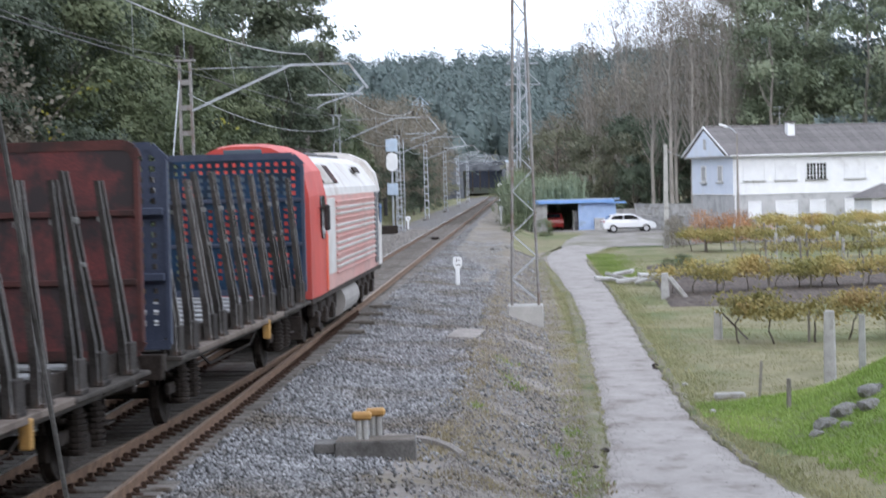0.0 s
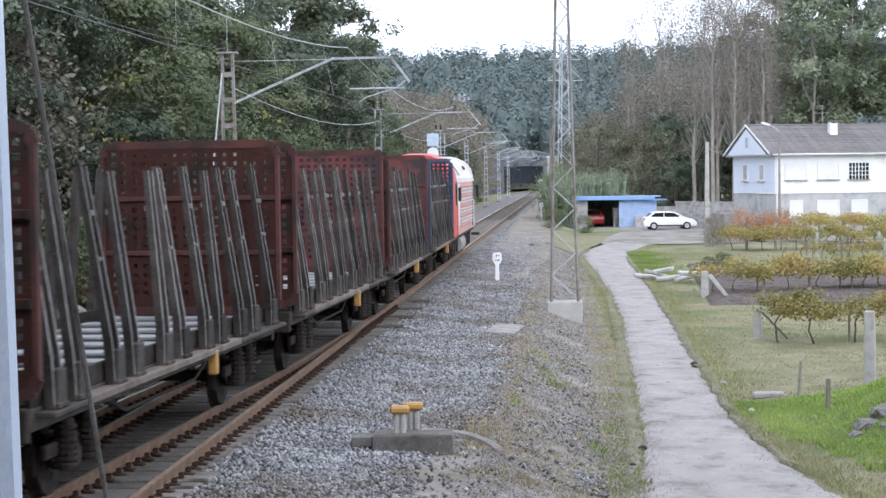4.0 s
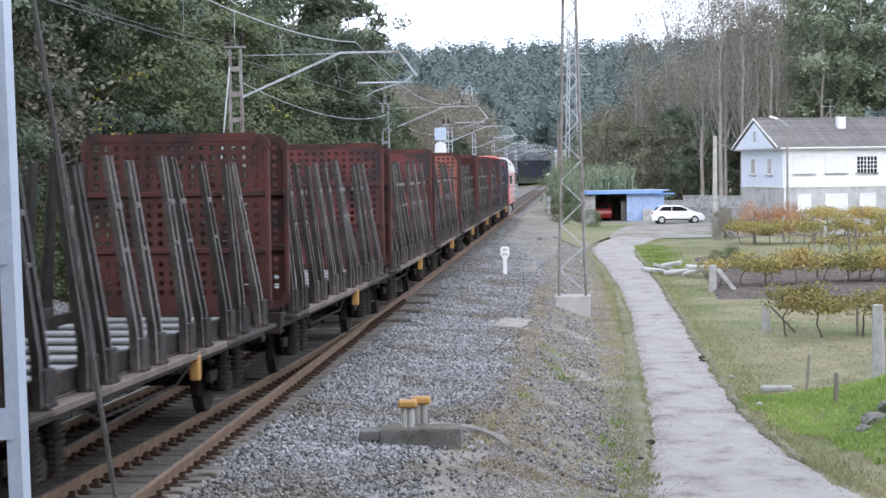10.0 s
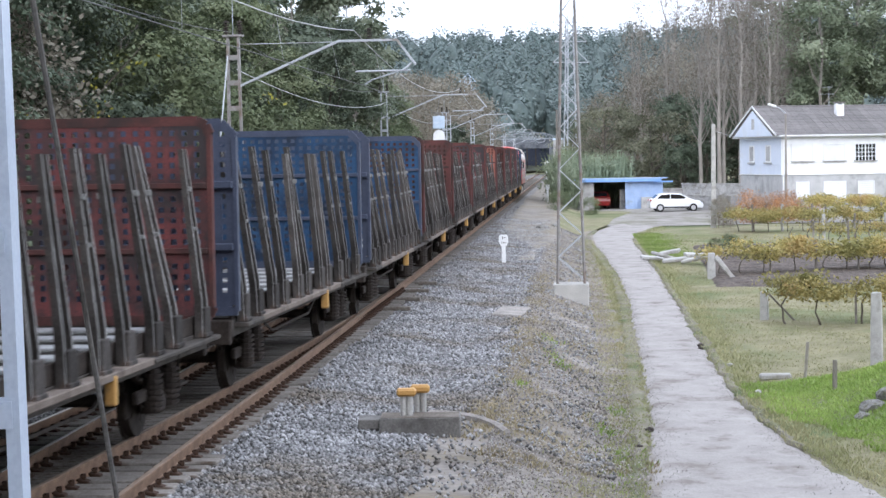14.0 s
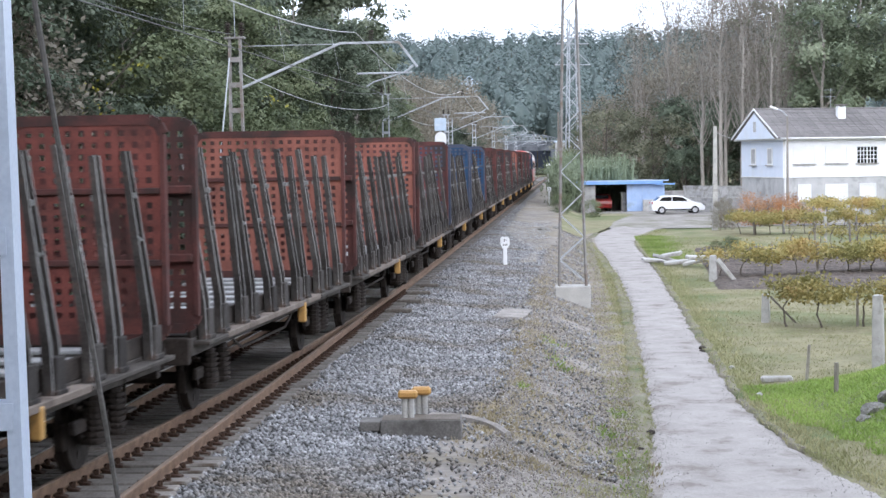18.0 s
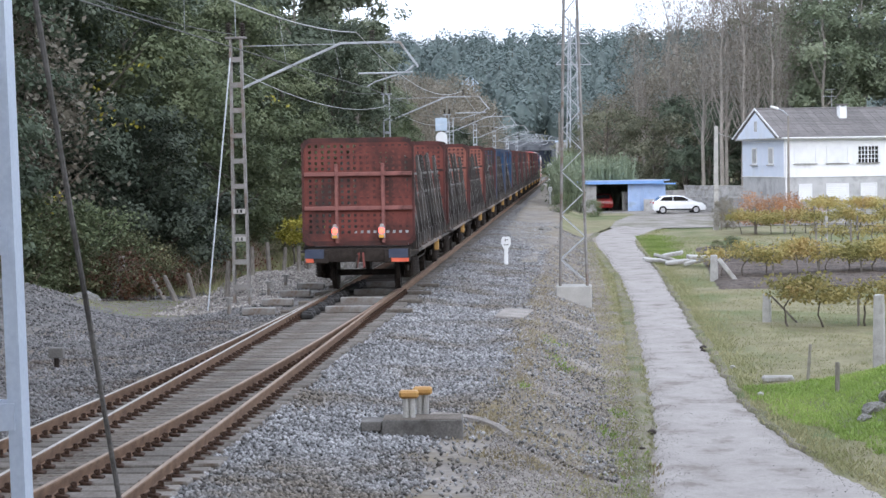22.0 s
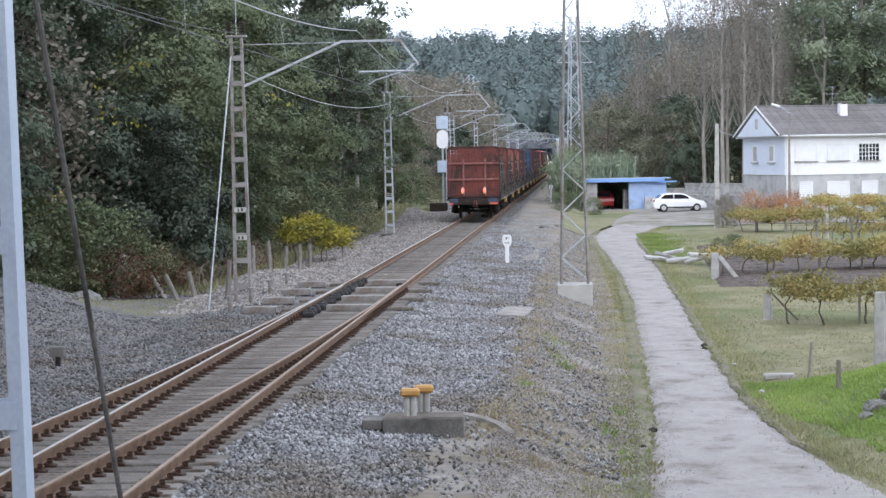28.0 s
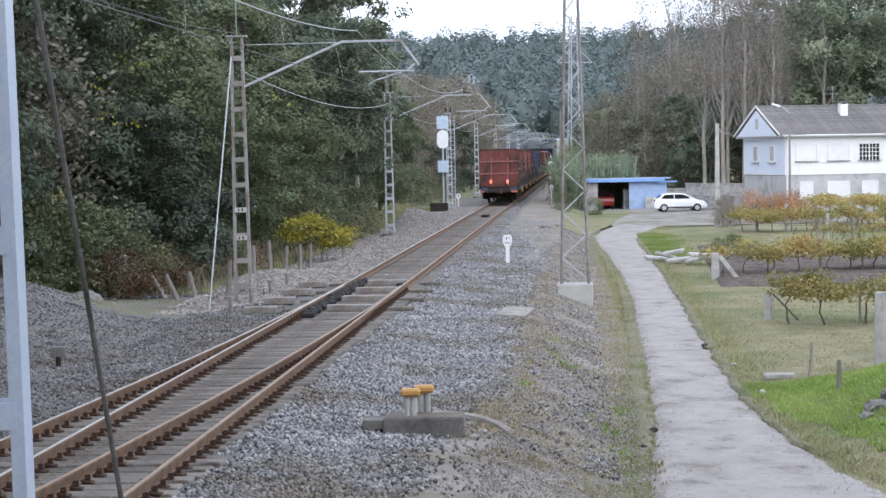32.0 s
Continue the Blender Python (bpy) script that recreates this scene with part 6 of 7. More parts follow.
for x, y, z, s, r in ((9.1, 84, 0.10, 1.2, 12), (9.9, 81.5, 0.2, 1.5, -10), (9.3, 82.5, 0.28, 1.0, 30), (10.4, 80.0, 0.25, 1.3, -25), (10.2, 79.0, 0.45, 0.9, 8), (9.6, 83, 0.4, 0.9, -20)):
    solid("stone_slab", box(bmesh.new(), 0, 0, 0, s, 0.5, 0.14, pose(0, 0, 0, 6, r * 0.5, r), bevel=0.03), GRANITE, "pale granite slab in a tumbled heap", "slab", "tumbled slabs", m=pose(x, y, float(ground_z(x, y)) + z))

# ---- plants ----
def crown_tips(rng, n, base, top, radius, shape=1.0, lump=0.35):
    """Branch tips spread through an uneven crown from height base to top."""
    k = rng.uniform(0, 1, n * 2) ** 0.85
    a = rng.uniform(0, 2 * np.pi, n * 2)
    prof = np.sin(np.pi * np.clip(k * 0.92 + 0.06, 0, 1)) ** (0.55 * shape)
    bulge = 1 + lump * np.sin(a * 3 + k * 9) * np.cos(a * 2 - k * 13)
    r = radius * prof * bulge * rng.uniform(0.25, 1.0, n * 2) ** 0.5
    p = np.stack([r * np.cos(a), r * np.sin(a), base + (top - base) * k], 1)
    hole = np.sin(p[:, 0] * 1.3 + p[:, 2] * 1.1) * np.cos(p[:, 1] * 1.5 - p[:, 2] * 0.9) > 0.42
    return p[~hole][:n]


def branchy(bm, rng, h, r, limbs, spread, start=0.25, rise=0.8):
    """A tapered, slightly bent trunk with limbs."""
    pts = [Vector((0, 0, -0.3))]
    for k in range(1, 7):
        pts.append(Vector((rng.normal() * 0.10 * k * h / 40, rng.normal() * 0.10 * k * h / 40, h * k / 6)))
    for k in range(6):
        rod(bm, pts[k], pts[k + 1], r * (1 - k / 6.6), r * (1 - (k + 1) / 6.6), 7)
    for k in range(limbs):
        f = start + (0.95 - start) * (k + rng.uniform(0, 1)) / limbs
        i = min(5, int(f * 6))
        o = pts[i].lerp(pts[i + 1], f * 6 - i)
        a = rng.uniform(0, 2 * np.pi)
        l = spread * (1.15 - 0.6 * f) * rng.uniform(0.6, 1.1)
        mid = o + Vector((math.cos(a) * l * 0.5, math.sin(a) * l * 0.5, l * rise * 0.35))
        tip = o + Vector((math.cos(a) * l, math.sin(a) * l, l * rise))
        rr = r * (1 - f) * (0.45 if rise < 2 else 0.22) + 0.012
        rod(bm, o, mid, rr, rr * 0.65, 5)
        rod(bm, mid, tip, rr * 0.65, rr * 0.2, 5)
    return bm


def tree(name, seed, h, radius, base, leaf, bark, tips, per, spread, size, label, category="tree", limbs=12, shape=1.0, trunk=0.2, group="", rise=0.8, long=1.7, lumps=0):
    rng = np.random.default_rng(seed)
    w = thing(name, pose(0, 0, -500), label, category, group)
    part("trunk", branchy(bmesh.new(), rng, h * 0.93, trunk, limbs, radius * (0.9 if rise < 2 else 0.55), 0.2 if rise < 2 else 0.3, rise), bark, w)
    out = None
    if lumps:
        # boughs: domes of leaves that shade their own undersides
        bough = crown_tips(rng, lumps, base, h - 0.12 * radius, radius * 0.88, shape)
        each = tips // lumps
        big = np.repeat(radius * 0.27 * rng.uniform(0.6, 1.45, len(bough)), each)[:, None]
        d = rng.normal(size=(len(bough) * each, 3))
        d[:, 2] = np.abs(d[:, 2]) * 0.9 - 0.12
        d /= np.linalg.norm(d, axis=1)[:, None]
        t = np.repeat(bough, each, axis=0) + d * big * rng.uniform(0.7, 1.08, (len(d), 1)) * np.array([1, 1, 0.72])
        out = np.repeat(d, per, axis=0)
    else:
        t = crown_tips(rng, tips, base, h, radius, shape)
    c = clumps(rng, t, per, (spread, spread, spread * 0.7))
    part("crown", quads(leaf_quads(rng, c, size, long=long, out=out)), leaf, w)
    return w


def plant(proto, x, y, turn=0.0, s=1.0, tall=1.0, sink=0.15, label=""):
    m = pose(x, y, float(ground_z(x, y)) - sink, 0, 0, turn) @ Matrix.Diagonal((s, s, s * tall, 1))
    o = copy_thing(proto, m)
    if label:
        tagged(o, label)
    return o


def gone(*protos):
    for p in protos:
        for o in (*p.children_recursive, p):
            bpy.data.objects.remove(o)


wood = "trees of the wood beside the line"
oak_a = tree("broadleaf_tree", 1, 14, 4.6, 0.6, LEAF_DARK, BARK, 1080, 36, 0.24, 0.105, "dense dark green broadleaf tree at the wood's edge", group=wood, lumps=72)
oak_b = tree("broadleaf_tree", 2, 13, 4.2, 1.2, LEAF_GREEN, BARK, 1020, 36, 0.24, 0.105, "dense mid-green broadleaf tree at the wood's edge", group=wood, lumps=68)
oak_c = tree("broadleaf_tree", 3, 15, 4.0, 1.0, LEAF_DARK, BARK, 1020, 36, 0.24, 0.105, "tall dark green broadleaf tree at the wood's edge", group=wood, shape=0.8, lumps=68)
deep_a = tree("broadleaf_tree", 21, 15, 4.6, 0.6, LEAF_DARK, BARK, 520, 22, 0.3, 0.18, "dense dark green broadleaf tree inside the wood", group=wood, lumps=52)
deep_b = tree("broadleaf_tree", 22, 14, 4.3, 0.6, LEAF_MID, BARK, 520, 22, 0.3, 0.18, "dense mid-green broadleaf tree inside the wood", group=wood, lumps=52)
gum = tree("gum_tree", 4, 20, 3.4, 7.0, LEAF_GUM, PALE_BARK, 150, 34, 0.7, 0.24, "tall blue-green gum tree with a pale trunk", trunk=0.22, limbs=14, group="gum trees", rise=1.2)
gum_b = tree("gum_tree", 14, 18, 3.0, 5.0, LEAF_MID, PALE_BARK, 420, 22, 0.3, 0.18, "tall green tree with open crown and pale trunk", trunk=0.2, limbs=14, group="gum trees", rise=1.2, lumps=38)
gum_c = tree("gum_tree", 15, 18, 3.2, 4.0, LEAF_REED, PALE_BARK, 340, 20, 0.36, 0.19, "tall olive-green tree with open crown and pale trunk", trunk=0.2, limbs=14, group="gum trees", rise=1.2, lumps=30)
shrub = tree("shrub", 5, 3.6, 2.1, 0.1, LEAF_SHRUB, TWIG, 150, 30, 0.3, 0.085, "tangled olive-green shrub with bare twigs", "shrub", 16, group="shrubs at the wood's foot", trunk=0.06)
shrub_b = tree("shrub", 6, 4.4, 2.3, 0.1, LEAF_GREEN, TWIG, 160, 30, 0.35, 0.10, "leafy green shrub at the wood's edge", "shrub", 16, group="shrubs at the wood's foot", trunk=0.06)
hedge = tree("shrub", 17, 1.5, 1.1, 0.05, LEAF_HEDGE, TWIG, 80, 18, 0.22, 0.055, "orange-brown hedge shrub below the house", "shrub", 22, group="hedge shrubs", trunk=0.03)
rusty = tree("shrub", 7, 1.5, 1.1, 0.05, LEAF_RUST, TWIG, 70, 22, 0.2, 0.06, "rust-red autumn bramble shrub", "shrub", 22, group="shrubs at the wood's foot", trunk=0.03)
tan = tree("autumn_tree", 8, 12, 4.2, 1.0, LEAF_TAN, TWIG, 260, 22, 0.5, 0.15, "fading tan autumn tree with thin twigs", limbs=40, group="autumn trees", trunk=0.16)
poplar = tree("bare_poplar", 9, 20, 2.6, 9.0, LEAF_TWIG, PALE_BARK, 170, 14, 0.45, 0.06, "tall nearly bare poplar with pale trunk", limbs=70, group="bare poplars", trunk=0.22, rise=2.3, long=4.0)
poplar_b = tree("bare_poplar", 10, 19.5, 2.4, 8.5, LEAF_TWIG, PALE_BARK, 180, 14, 0.45, 0.06, "tall nearly bare poplar with pale trunk", limbs=74, group="bare poplars", trunk=0.19, rise=2.1, long=4.0)
dome = tree("round_tree", 11, 9, 5.0, 0.2, LEAF_OLIVE, BARK, 360, 26, 0.28, 0.16, "rounded olive-brown tree behind the garage", group="round trees", shape=0.7, lumps=30)
evergreen = tree("dark_tree", 13, 5.6, 3.0, 0.1, LEAF_HOLLOW, BARK, 480, 44, 0.2, 0.08, "dark bush standing in for the wood's shaded hollow", group="dark trees", shape=0.8, lumps=30)
dim = tree("dark_tree", 12, 9, 4.0, 0.2, LEAF_DARK, BARK, 300, 26, 0.28, 0.16, "low dark evergreen tree", group="dark trees", shape=0.8, lumps=26)

rng = np.random.default_rng(77)
left = [oak_a, oak_b, oak_c]
# the wood left of the line: a front row, then deeper rows
for i, y in enumerate(np.arange(62, 178, 7.0)):
    off = -11.6 - 0.02 * (y - 62) + rng.normal() * 0.8
    plant(left[i % 3], line_x(y) + off, y, rng.uniform(0, 360), rng.uniform(0.85, 1.05), 0.92 if y > 120 else 1.05)
for row, (u0, step) in enumerate(((-18.5, 8.5), (-26, 10.5), (-34, 13))):
    for i, y in enumerate(np.arange(60 + 3 * row, 180 + 20 * row, step)):
        plant([deep_a, deep_b, deep_a, gum_b][(i + row) % 4], line_x(y) + u0 + rng.normal() * 1.6, y, rng.uniform(0, 360), rng.uniform(0.95, 1.2), 1.0 + 0.08 * row)
for proto, x, y, s in ((oak_b, -10.9, 68, 0.95), (oak_b, -6.9, 86, 0.68), (oak_b, -8.3, 78, 0.8), (oak_c, -5.4, 98, 0.75), (tan, -13.6, 58.5, 0.8), (tan, -12.9, 60.5, 0.62)):
    plant(proto, x, y, rng.uniform(0, 360), s)
for x, y, s in ((-14.5, 56, 0.95), (-20.5, 52, 1.1), (-15.0, 66, 1.1), (-26, 48, 1.2), (-6.2, 118, 0.8), (-4.4, 137, 0.72)):
    plant(left[int(rng.integers(3))], x, y, rng.uniform(0, 360), s)
for x, y, s in ((-7.5, 104, 0.85), (-9.0, 112, 0.85), (-6.8, 124, 0.85), (-5.6, 106, 0.95), (-4.9, 114, 0.85)):
    plant(gum_b, x, y, rng.uniform(0, 360), s)
# unseen trees added beside and behind the camera; they keep sky light off near wagons
for x, y in ((-21, 38), (-22, 26), (-21, 14), (-23, 3), (-22, -9), (-25, -22), (-16, -34), (13, -16), (20, -10), (5, -26), (-8, -30), (27, -2), (-34, -40), (16, -32), (-3, -13), (4, -13), (10, -9), (-10, -16), (17, -3), (-15, -12), (-15.5, 3), (-15.5, 12), (-15.5, 21), (-15.8, 29)):
    plant([deep_a, deep_b][int(rng.integers(2))], x, y, rng.uniform(0, 360), 1.2, 1.25)
# shrubs at the wood's foot
for i, (x, y) in enumerate(((-13.0, 54.5), (-11.8, 57.5), (-10.0, 60.0), (-9.2, 63.5), (-13.6, 59.0), (-8.6, 67.5), (-11.0, 65.5), (-8.2, 72.0), (-7.2, 78.5), (-6.4, 84.0), (-6.2, 90), (-5.6, 96), (-5.0, 103), (-6.4, 110), (-15.5, 52.0), (-6.4, 118), (-2.6, 160), (-1.2, 172), (0.2, 182))):
    plant((shrub, shrub_b, shrub)[i % 3], x, y, rng.uniform(0, 360), rng.uniform(0.65, 1.0) * (0.5 if 56 < y < 80 and x > -11.5 else 1.0), 0.9)
for x, y, s in ((-9.35, 57.2, 1.0), (-8.8, 59.3, 0.9), (-7.4, 63.5, 0.8), (-8.2, 61.0, 0.75), (-6.9, 69.0, 0.8)):
    plant(rusty, x, y, rng.uniform(0, 360), s)
# sprays of yellow leaves hanging in the wood's edge
spray = np.array([(-9.3, 58.3, 6.5), (-8.8, 58.4, 6.4), (-10.0, 58.2, 5.8), (-10.0, 58.0, 5.1), (-9.5, 58.3, 4.7), (-9.1, 58.3, 4.7), (-12.3, 57.6, 4.7), (-11.8, 57.8, 5.0), (-11.3, 57.5, 2.6), (-11.6, 57.3, 2.2), (-5.2, 61, 5.4)])
tagged(part("yellow_sprays", quads(leaf_quads(rng, clumps(rng, spray, 11, (0.26, 0.2, 0.16)), 0.085)), LEAF_YELLOW), "sprays of yellow autumn leaves in the wood's edge", "leaves", kind="stuff")
# bushes added to darken the shaded hollow under the wood
for x, y, s in ((-12.0, 62.0, 1.0), (-9.6, 63.0, 1.0), (-10.7, 64.8, 1.0)):
    plant(evergreen, x, y, rng.uniform(0, 360), s)
# low bushes before the wood
for i, (x, y, s) in enumerate(((-12.4, 56.6, 0.80), (-11.6, 57.2, 0.70), (-10.8, 57.0, 0.62), (-10.1, 57.9, 0.62), (-9.4, 58.6, 0.55), (-12.0, 55.4, 0.55), (-8.6, 59.8, 0.45), (-13.2, 55.6, 0.8), (-7.7, 62.0, 0.36), (-7.1, 64.5, 0.36))):
    plant((shrub, shrub_b)[i % 2] if i else shrub, x, y, rng.uniform(0, 360), s)
# leafless brambles
bm = bmesh.new()
for k in range(420):
    x, y = rng.uniform(-10.5, -5.8), rng.uniform(57.5, 74)
    if x > line_x(y) - 5.3:
        continue
    z = float(ground_z(x, y))
    a, l = rng.uniform(0, 6.28), rng.uniform(0.5, 1.5)
    mid = Vector((x + math.cos(a) * l * 0.3, y + math.sin(a) * l * 0.3, z + l * 0.55))
    tip = Vector((x + math.cos(a) * l * 0.8, y + math.sin(a) * l * 0.8, z + l * rng.uniform(0.3, 0.9)))
    rod(bm, (x, y, z - 0.05), mid, 0.014, 0.010, 4)
    rod(bm, mid, tip, 0.010, 0.004, 4)
solid("brambles", bm, TWIG, "tangle of leafless brown bramble stems", "brambles", kind="stuff")
for x, y, h, l in ((-9.6, 57.5, 1.3, 12), (-7.55, 55.8, 0.85, -24), (-7.15, 56.6, 0.8, -14), (-6.2, 56.3, 1.1, 4), (-5.95, 61.5, 0.95, 0), (-5.6, 63.5, 1.0, -3), (-5.35, 66, 0.95, 5), (-5.05, 69, 1.0, 0), (-4.9, 72, 0.9, 0), (-8.1, 57.2, 0.8, -30)):
    bm = rod(bmesh.new(), (0, 0, -0.3), (0, 0, h), 0.14 if h > 1.2 else 0.085, 0.11 if h > 1.2 else 0.06, 8)
    solid("old_fence_post", bm, OLD_WOOD if h < 1.2 else GRANITE, "leaning weathered fence post below the wood", "post", "old fence posts", m=pose(x, y, float(ground_z(x, y)), 0, l, 0))

# right side: behind garage and house
for x, y, s in ((22.5, 196, 1.0), (24.5, 204, 1.05), (26.0, 190, 0.95), (27.5, 200, 1.1), (29.5, 194, 1.05), (31.5, 203, 1.1), (33.5, 196, 1.0), (21.0, 206, 0.95), (19.5, 198, 0.8), (35.5, 206, 1.1), (24.2, 171, 0.95), (25.0, 173.5, 0.9), (25.9, 170, 1.0), (27.4, 172, 0.95), (23.0, 174, 0.85), (28.6, 171, 0.9), (28.5, 182, 0.9), (30.5, 178, 0.95), (32.0, 184, 1.0), (26.8, 176, 0.85)):
    plant((poplar, poplar_b)[int(rng.integers(2))], x, y, rng.uniform(0, 360), s * 1.12)
for x, y, s in ((19.5, 182, 0.85), (16.0, 192, 0.95), (22.8, 184, 0.8)):
    plant(dome, x, y, rng.uniform(0, 360), s, 1.1)
for x, y, s in ((24.0, 178, 0.85), (26.5, 183, 0.95), (29.0, 187, 0.95), (21.5, 176, 0.55), (31.5, 180, 0.8), (34.0, 186, 1.0), (23.5, 190, 1.0), (27.5, 194, 1.05), (32.0, 192, 1.0)):
    plant(dim, x, y, rng.uniform(0, 360), s, 1.1)
for i, (x, y, s) in enumerate(((34, 176, 1.05), (38, 180, 1.15), (42, 174, 1.1), (46, 182, 1.2), (37, 190, 1.2), (41, 192, 1.25), (45, 168, 1.0), (49, 176, 1.1), (52, 186, 1.2), (35, 200, 1.2), (54, 170, 1.1), (40, 204, 1.3), (48, 200, 1.3))):
    plant((gum_c, gum_b, gum_c, gum, gum_c)[i % 5], x, y, rng.uniform(0, 360), s * 1.14)
for x, y, s in ((21.5, 214, 1.05), (25.0, 219, 1.2), (33.0, 220, 1.35), (37.0, 216, 1.35), (28.5, 228, 1.35), (18.5, 222, 0.9)):
    plant(tan, x, y, rng.uniform(0, 360), s, 1.05)
# middle distance along the line
for x, y, s in ((-1.0, 206, 0.95), (-5.0, 214, 1.1), (-3.0, 228, 1.15), (1.0, 236, 1.1), (-8, 224, 1.2), (4.0, 262, 1.05), (4.5, 292, 1.0), (5.5, 322, 0.95), (2.0, 250, 1.2), (-2.0, 246, 1.2), (7.5, 350, 0.8), (26, 330, 1.0), (30, 345, 1.1), (6, 340, 1.2)):
    plant(tan, x, y, rng.uniform(0, 360), s)
for x, y, s in ((0.6, 200, 0.8), (2.4, 232, 0.75), (3.6, 254, 0.8), (4.5, 280, 0.85), (20, 260, 1.0), (23, 282, 1.1), (23, 300, 1.2), (17, 236, 0.8), (21, 250, 1.0), (27, 270, 1.2), (5, 372, 1.0), (30, 300, 1.3), (34, 320, 1.3), (29, 385, 1.2), (35, 372, 1.2), (2, 380, 1.0), (26, 356, 1.0)):
    plant((dome, dim, shrub_b)[int(rng.integers(2))], x, y, rng.uniform(0, 360), s)
for x, y, s in ((11.2, 148, 0.34), (8.6, 142, 0.36), (12.9, 93, 0.19), (13.5, 92.5, 0.2), (13.9, 93.5, 0.18), (11.3, 172, 1.0), (11.9, 178, 1.1)):
    plant((shrub_b, shrub)[int(rng.integers(2))], x, y, rng.uniform(0, 360), s)
for x, y, s in ((16.55, 117.5, 0.15), (16.95, 118.3, 0.16), (17.3, 117.8, 0.12)):
    plant(tan, x, y, rng.uniform(0, 360), s, sink=0.02, label="small grey twiggy shrub beside the pole")
for x, y, s in ((19.8, 126, 0.8), (20.9, 127, 0.95), (21.9, 126.5, 0.9), (21.4, 128, 1.0), (23.0, 127, 0.8), (20.3, 128.5, 1.1), (22.4, 128.5, 1.05), (23.9, 128, 0.85)):
    plant(hedge, x, y, rng.uniform(0, 360), s * 0.95, 1.35)
gone(hedge, deep_a, deep_b, oak_a, oak_b, oak_c, gum, gum_b, gum_c, shrub, shrub_b, rusty, tan, poplar, poplar_b, dome, dim, evergreen)


def reeds(name, x0, x1, y0, y1, h, n, label):
    rng = np.random.default_rng(int(x0 * 10))
    x, y = rng.uniform(x0, x1, n), rng.uniform(y0, y1, n)
    z = ground_z(x, y)
    ht = h * rng.uniform(0.45, 1.0, n)
    lean = rng.normal(size=(n, 2)) * 0.14
    a = np.stack([x, y, z], 1)
    b = a + np.stack([lean[:, 0] * ht, lean[:, 1] * ht, ht], 1)
    side = np.stack([rng.normal(size=n), rng.normal(size=n), np.zeros(n)], 1)
    side *= (0.07 / np.linalg.norm(side, axis=1))[:, None]
    mid = (a + b) / 2
    q = np.stack([a, mid - side, b, mid + side], 1)
    leaf = leaf_quads(rng, np.concatenate([a + (b - a) * f for f in rng.uniform(0.3, 1.0, 5)]) + rng.normal(size=(5 * n, 3)) * 0.15, 0.11, 0.0, 5.0)
    return tagged(part(name, quads(np.concatenate([q, leaf])), LEAF_REED), label, "reeds", kind="stuff")


reeds("reed_bed", 10.6, 16.0, 166.5, 172, 5.2, 900, "tall grey-green cane behind the garage")
reeds("reed_bed", 9.6, 11.0, 158, 170, 4.6, 420, "tall grey-green cane beside the line")


def vine_row(x0, x1, y, low, high, posts, label, leaf=LEAF_VINE, per=50, drift=0.05, thick=0.30):
    """A trained vine: posts, wires, bare stems and a leafy band."""
    rng = np.random.default_rng(int(y * 7 + x0))
    w = thing("vine_row", pose(x0, y, 0), label, "vine row", "vine rows")
    n = int((x1 - x0) * 9)
    gz = float(ground_z((x0 + x1) / 2, y))
    tx = np.sort(rng.uniform(0, x1 - x0, n))
    tips = np.stack([tx, tx * drift + rng.normal(size=n) * 0.35, low + (high - low) * rng.uniform(0, 1, n) * (1.0 if high - low < 0.7 else 0.45 + 0.75 * np.abs(np.sin(tx * 1.45 + 0.4))) + 0.10 * np.sin(tx * 2.3)], 1)
    part("leaves", quads(leaf_quads(rng, clumps(rng, tips, per, (0.22, thick, 0.10)), 0.08 + 0.0003 * max(0, y - 50), long=1.2)), leaf, w, "yellowing vine leaves")
    for k in range(int((x1 - x0) / 0.95)):
        x = 0.3 + 0.95 * k + rng.normal() * 0.1
        bm, p = bmesh.new(), Vector((x, x * drift, gz - 0.1))
        for j in range(4):
            q = p + Vector((rng.normal() * 0.06 + (0.14 if j == 3 else 0), rng.normal() * 0.05, (low + 0.15 - gz) / 4))
            rod(bm, p, q, 0.032 - 0.004 * j, 0.028 - 0.004 * j, 6)
            p = q
        part("stem", bm, BARK, w)
    for x, h, s in posts:
        part("post", box(bmesh.new(), x, x * drift, gz + h / 2 - 0.1, s, s, h + 0.2, bevel=0.01), GRANITE if s > 0.1 else OLD_WOOD, w)
    for z in (low + 0.1, high - 0.1):
        part("training_wire", rod(bmesh.new(), (0, 0, z), (x1 - x0, (x1 - x0) * drift, z), 0.006, n=4), WIRE, w)
    return w


vine_row(8.8, 16.5, 51.8, -0.36, 0.12, ((2.1, 0.9, 0.06), (4.2, 1.0, 0.06), (6.0, 1.0, 0.06)), "low yellow-leaved vine row on wires over mown grass", per=100, thick=0.35)
vine_row(9.9, 22.0, 73.0, -0.36, 0.14, ((2.3, 1.2, 0.07), (4.0, 1.2, 0.09), (5.6, 1.2, 0.07), (7.6, 1.2, 0.07), (9.6, 1.2, 0.07)), "yellow-green vine row along the tilled soil", per=110, thick=0.5)
vine_row(15.6, 26, 90.0, 0.05, 0.42, ((1.4, 1.4, 0.08), (3.0, 1.4, 0.08), (5.0, 1.4, 0.14), (7.2, 1.4, 0.08)), "bare brown vine row on grey posts with few leaves", per=5)
vine_row(16.5, 30, 112.0, -0.22, 0.22, ((1.2, 1.6, 0.10), (2.9, 1.6, 0.14), (4.6, 1.6, 0.10), (6.6, 1.6, 0.14), (8.6, 1.6, 0.10)), "broad yellow-green vine pergola below the house", per=110, thick=1.0)
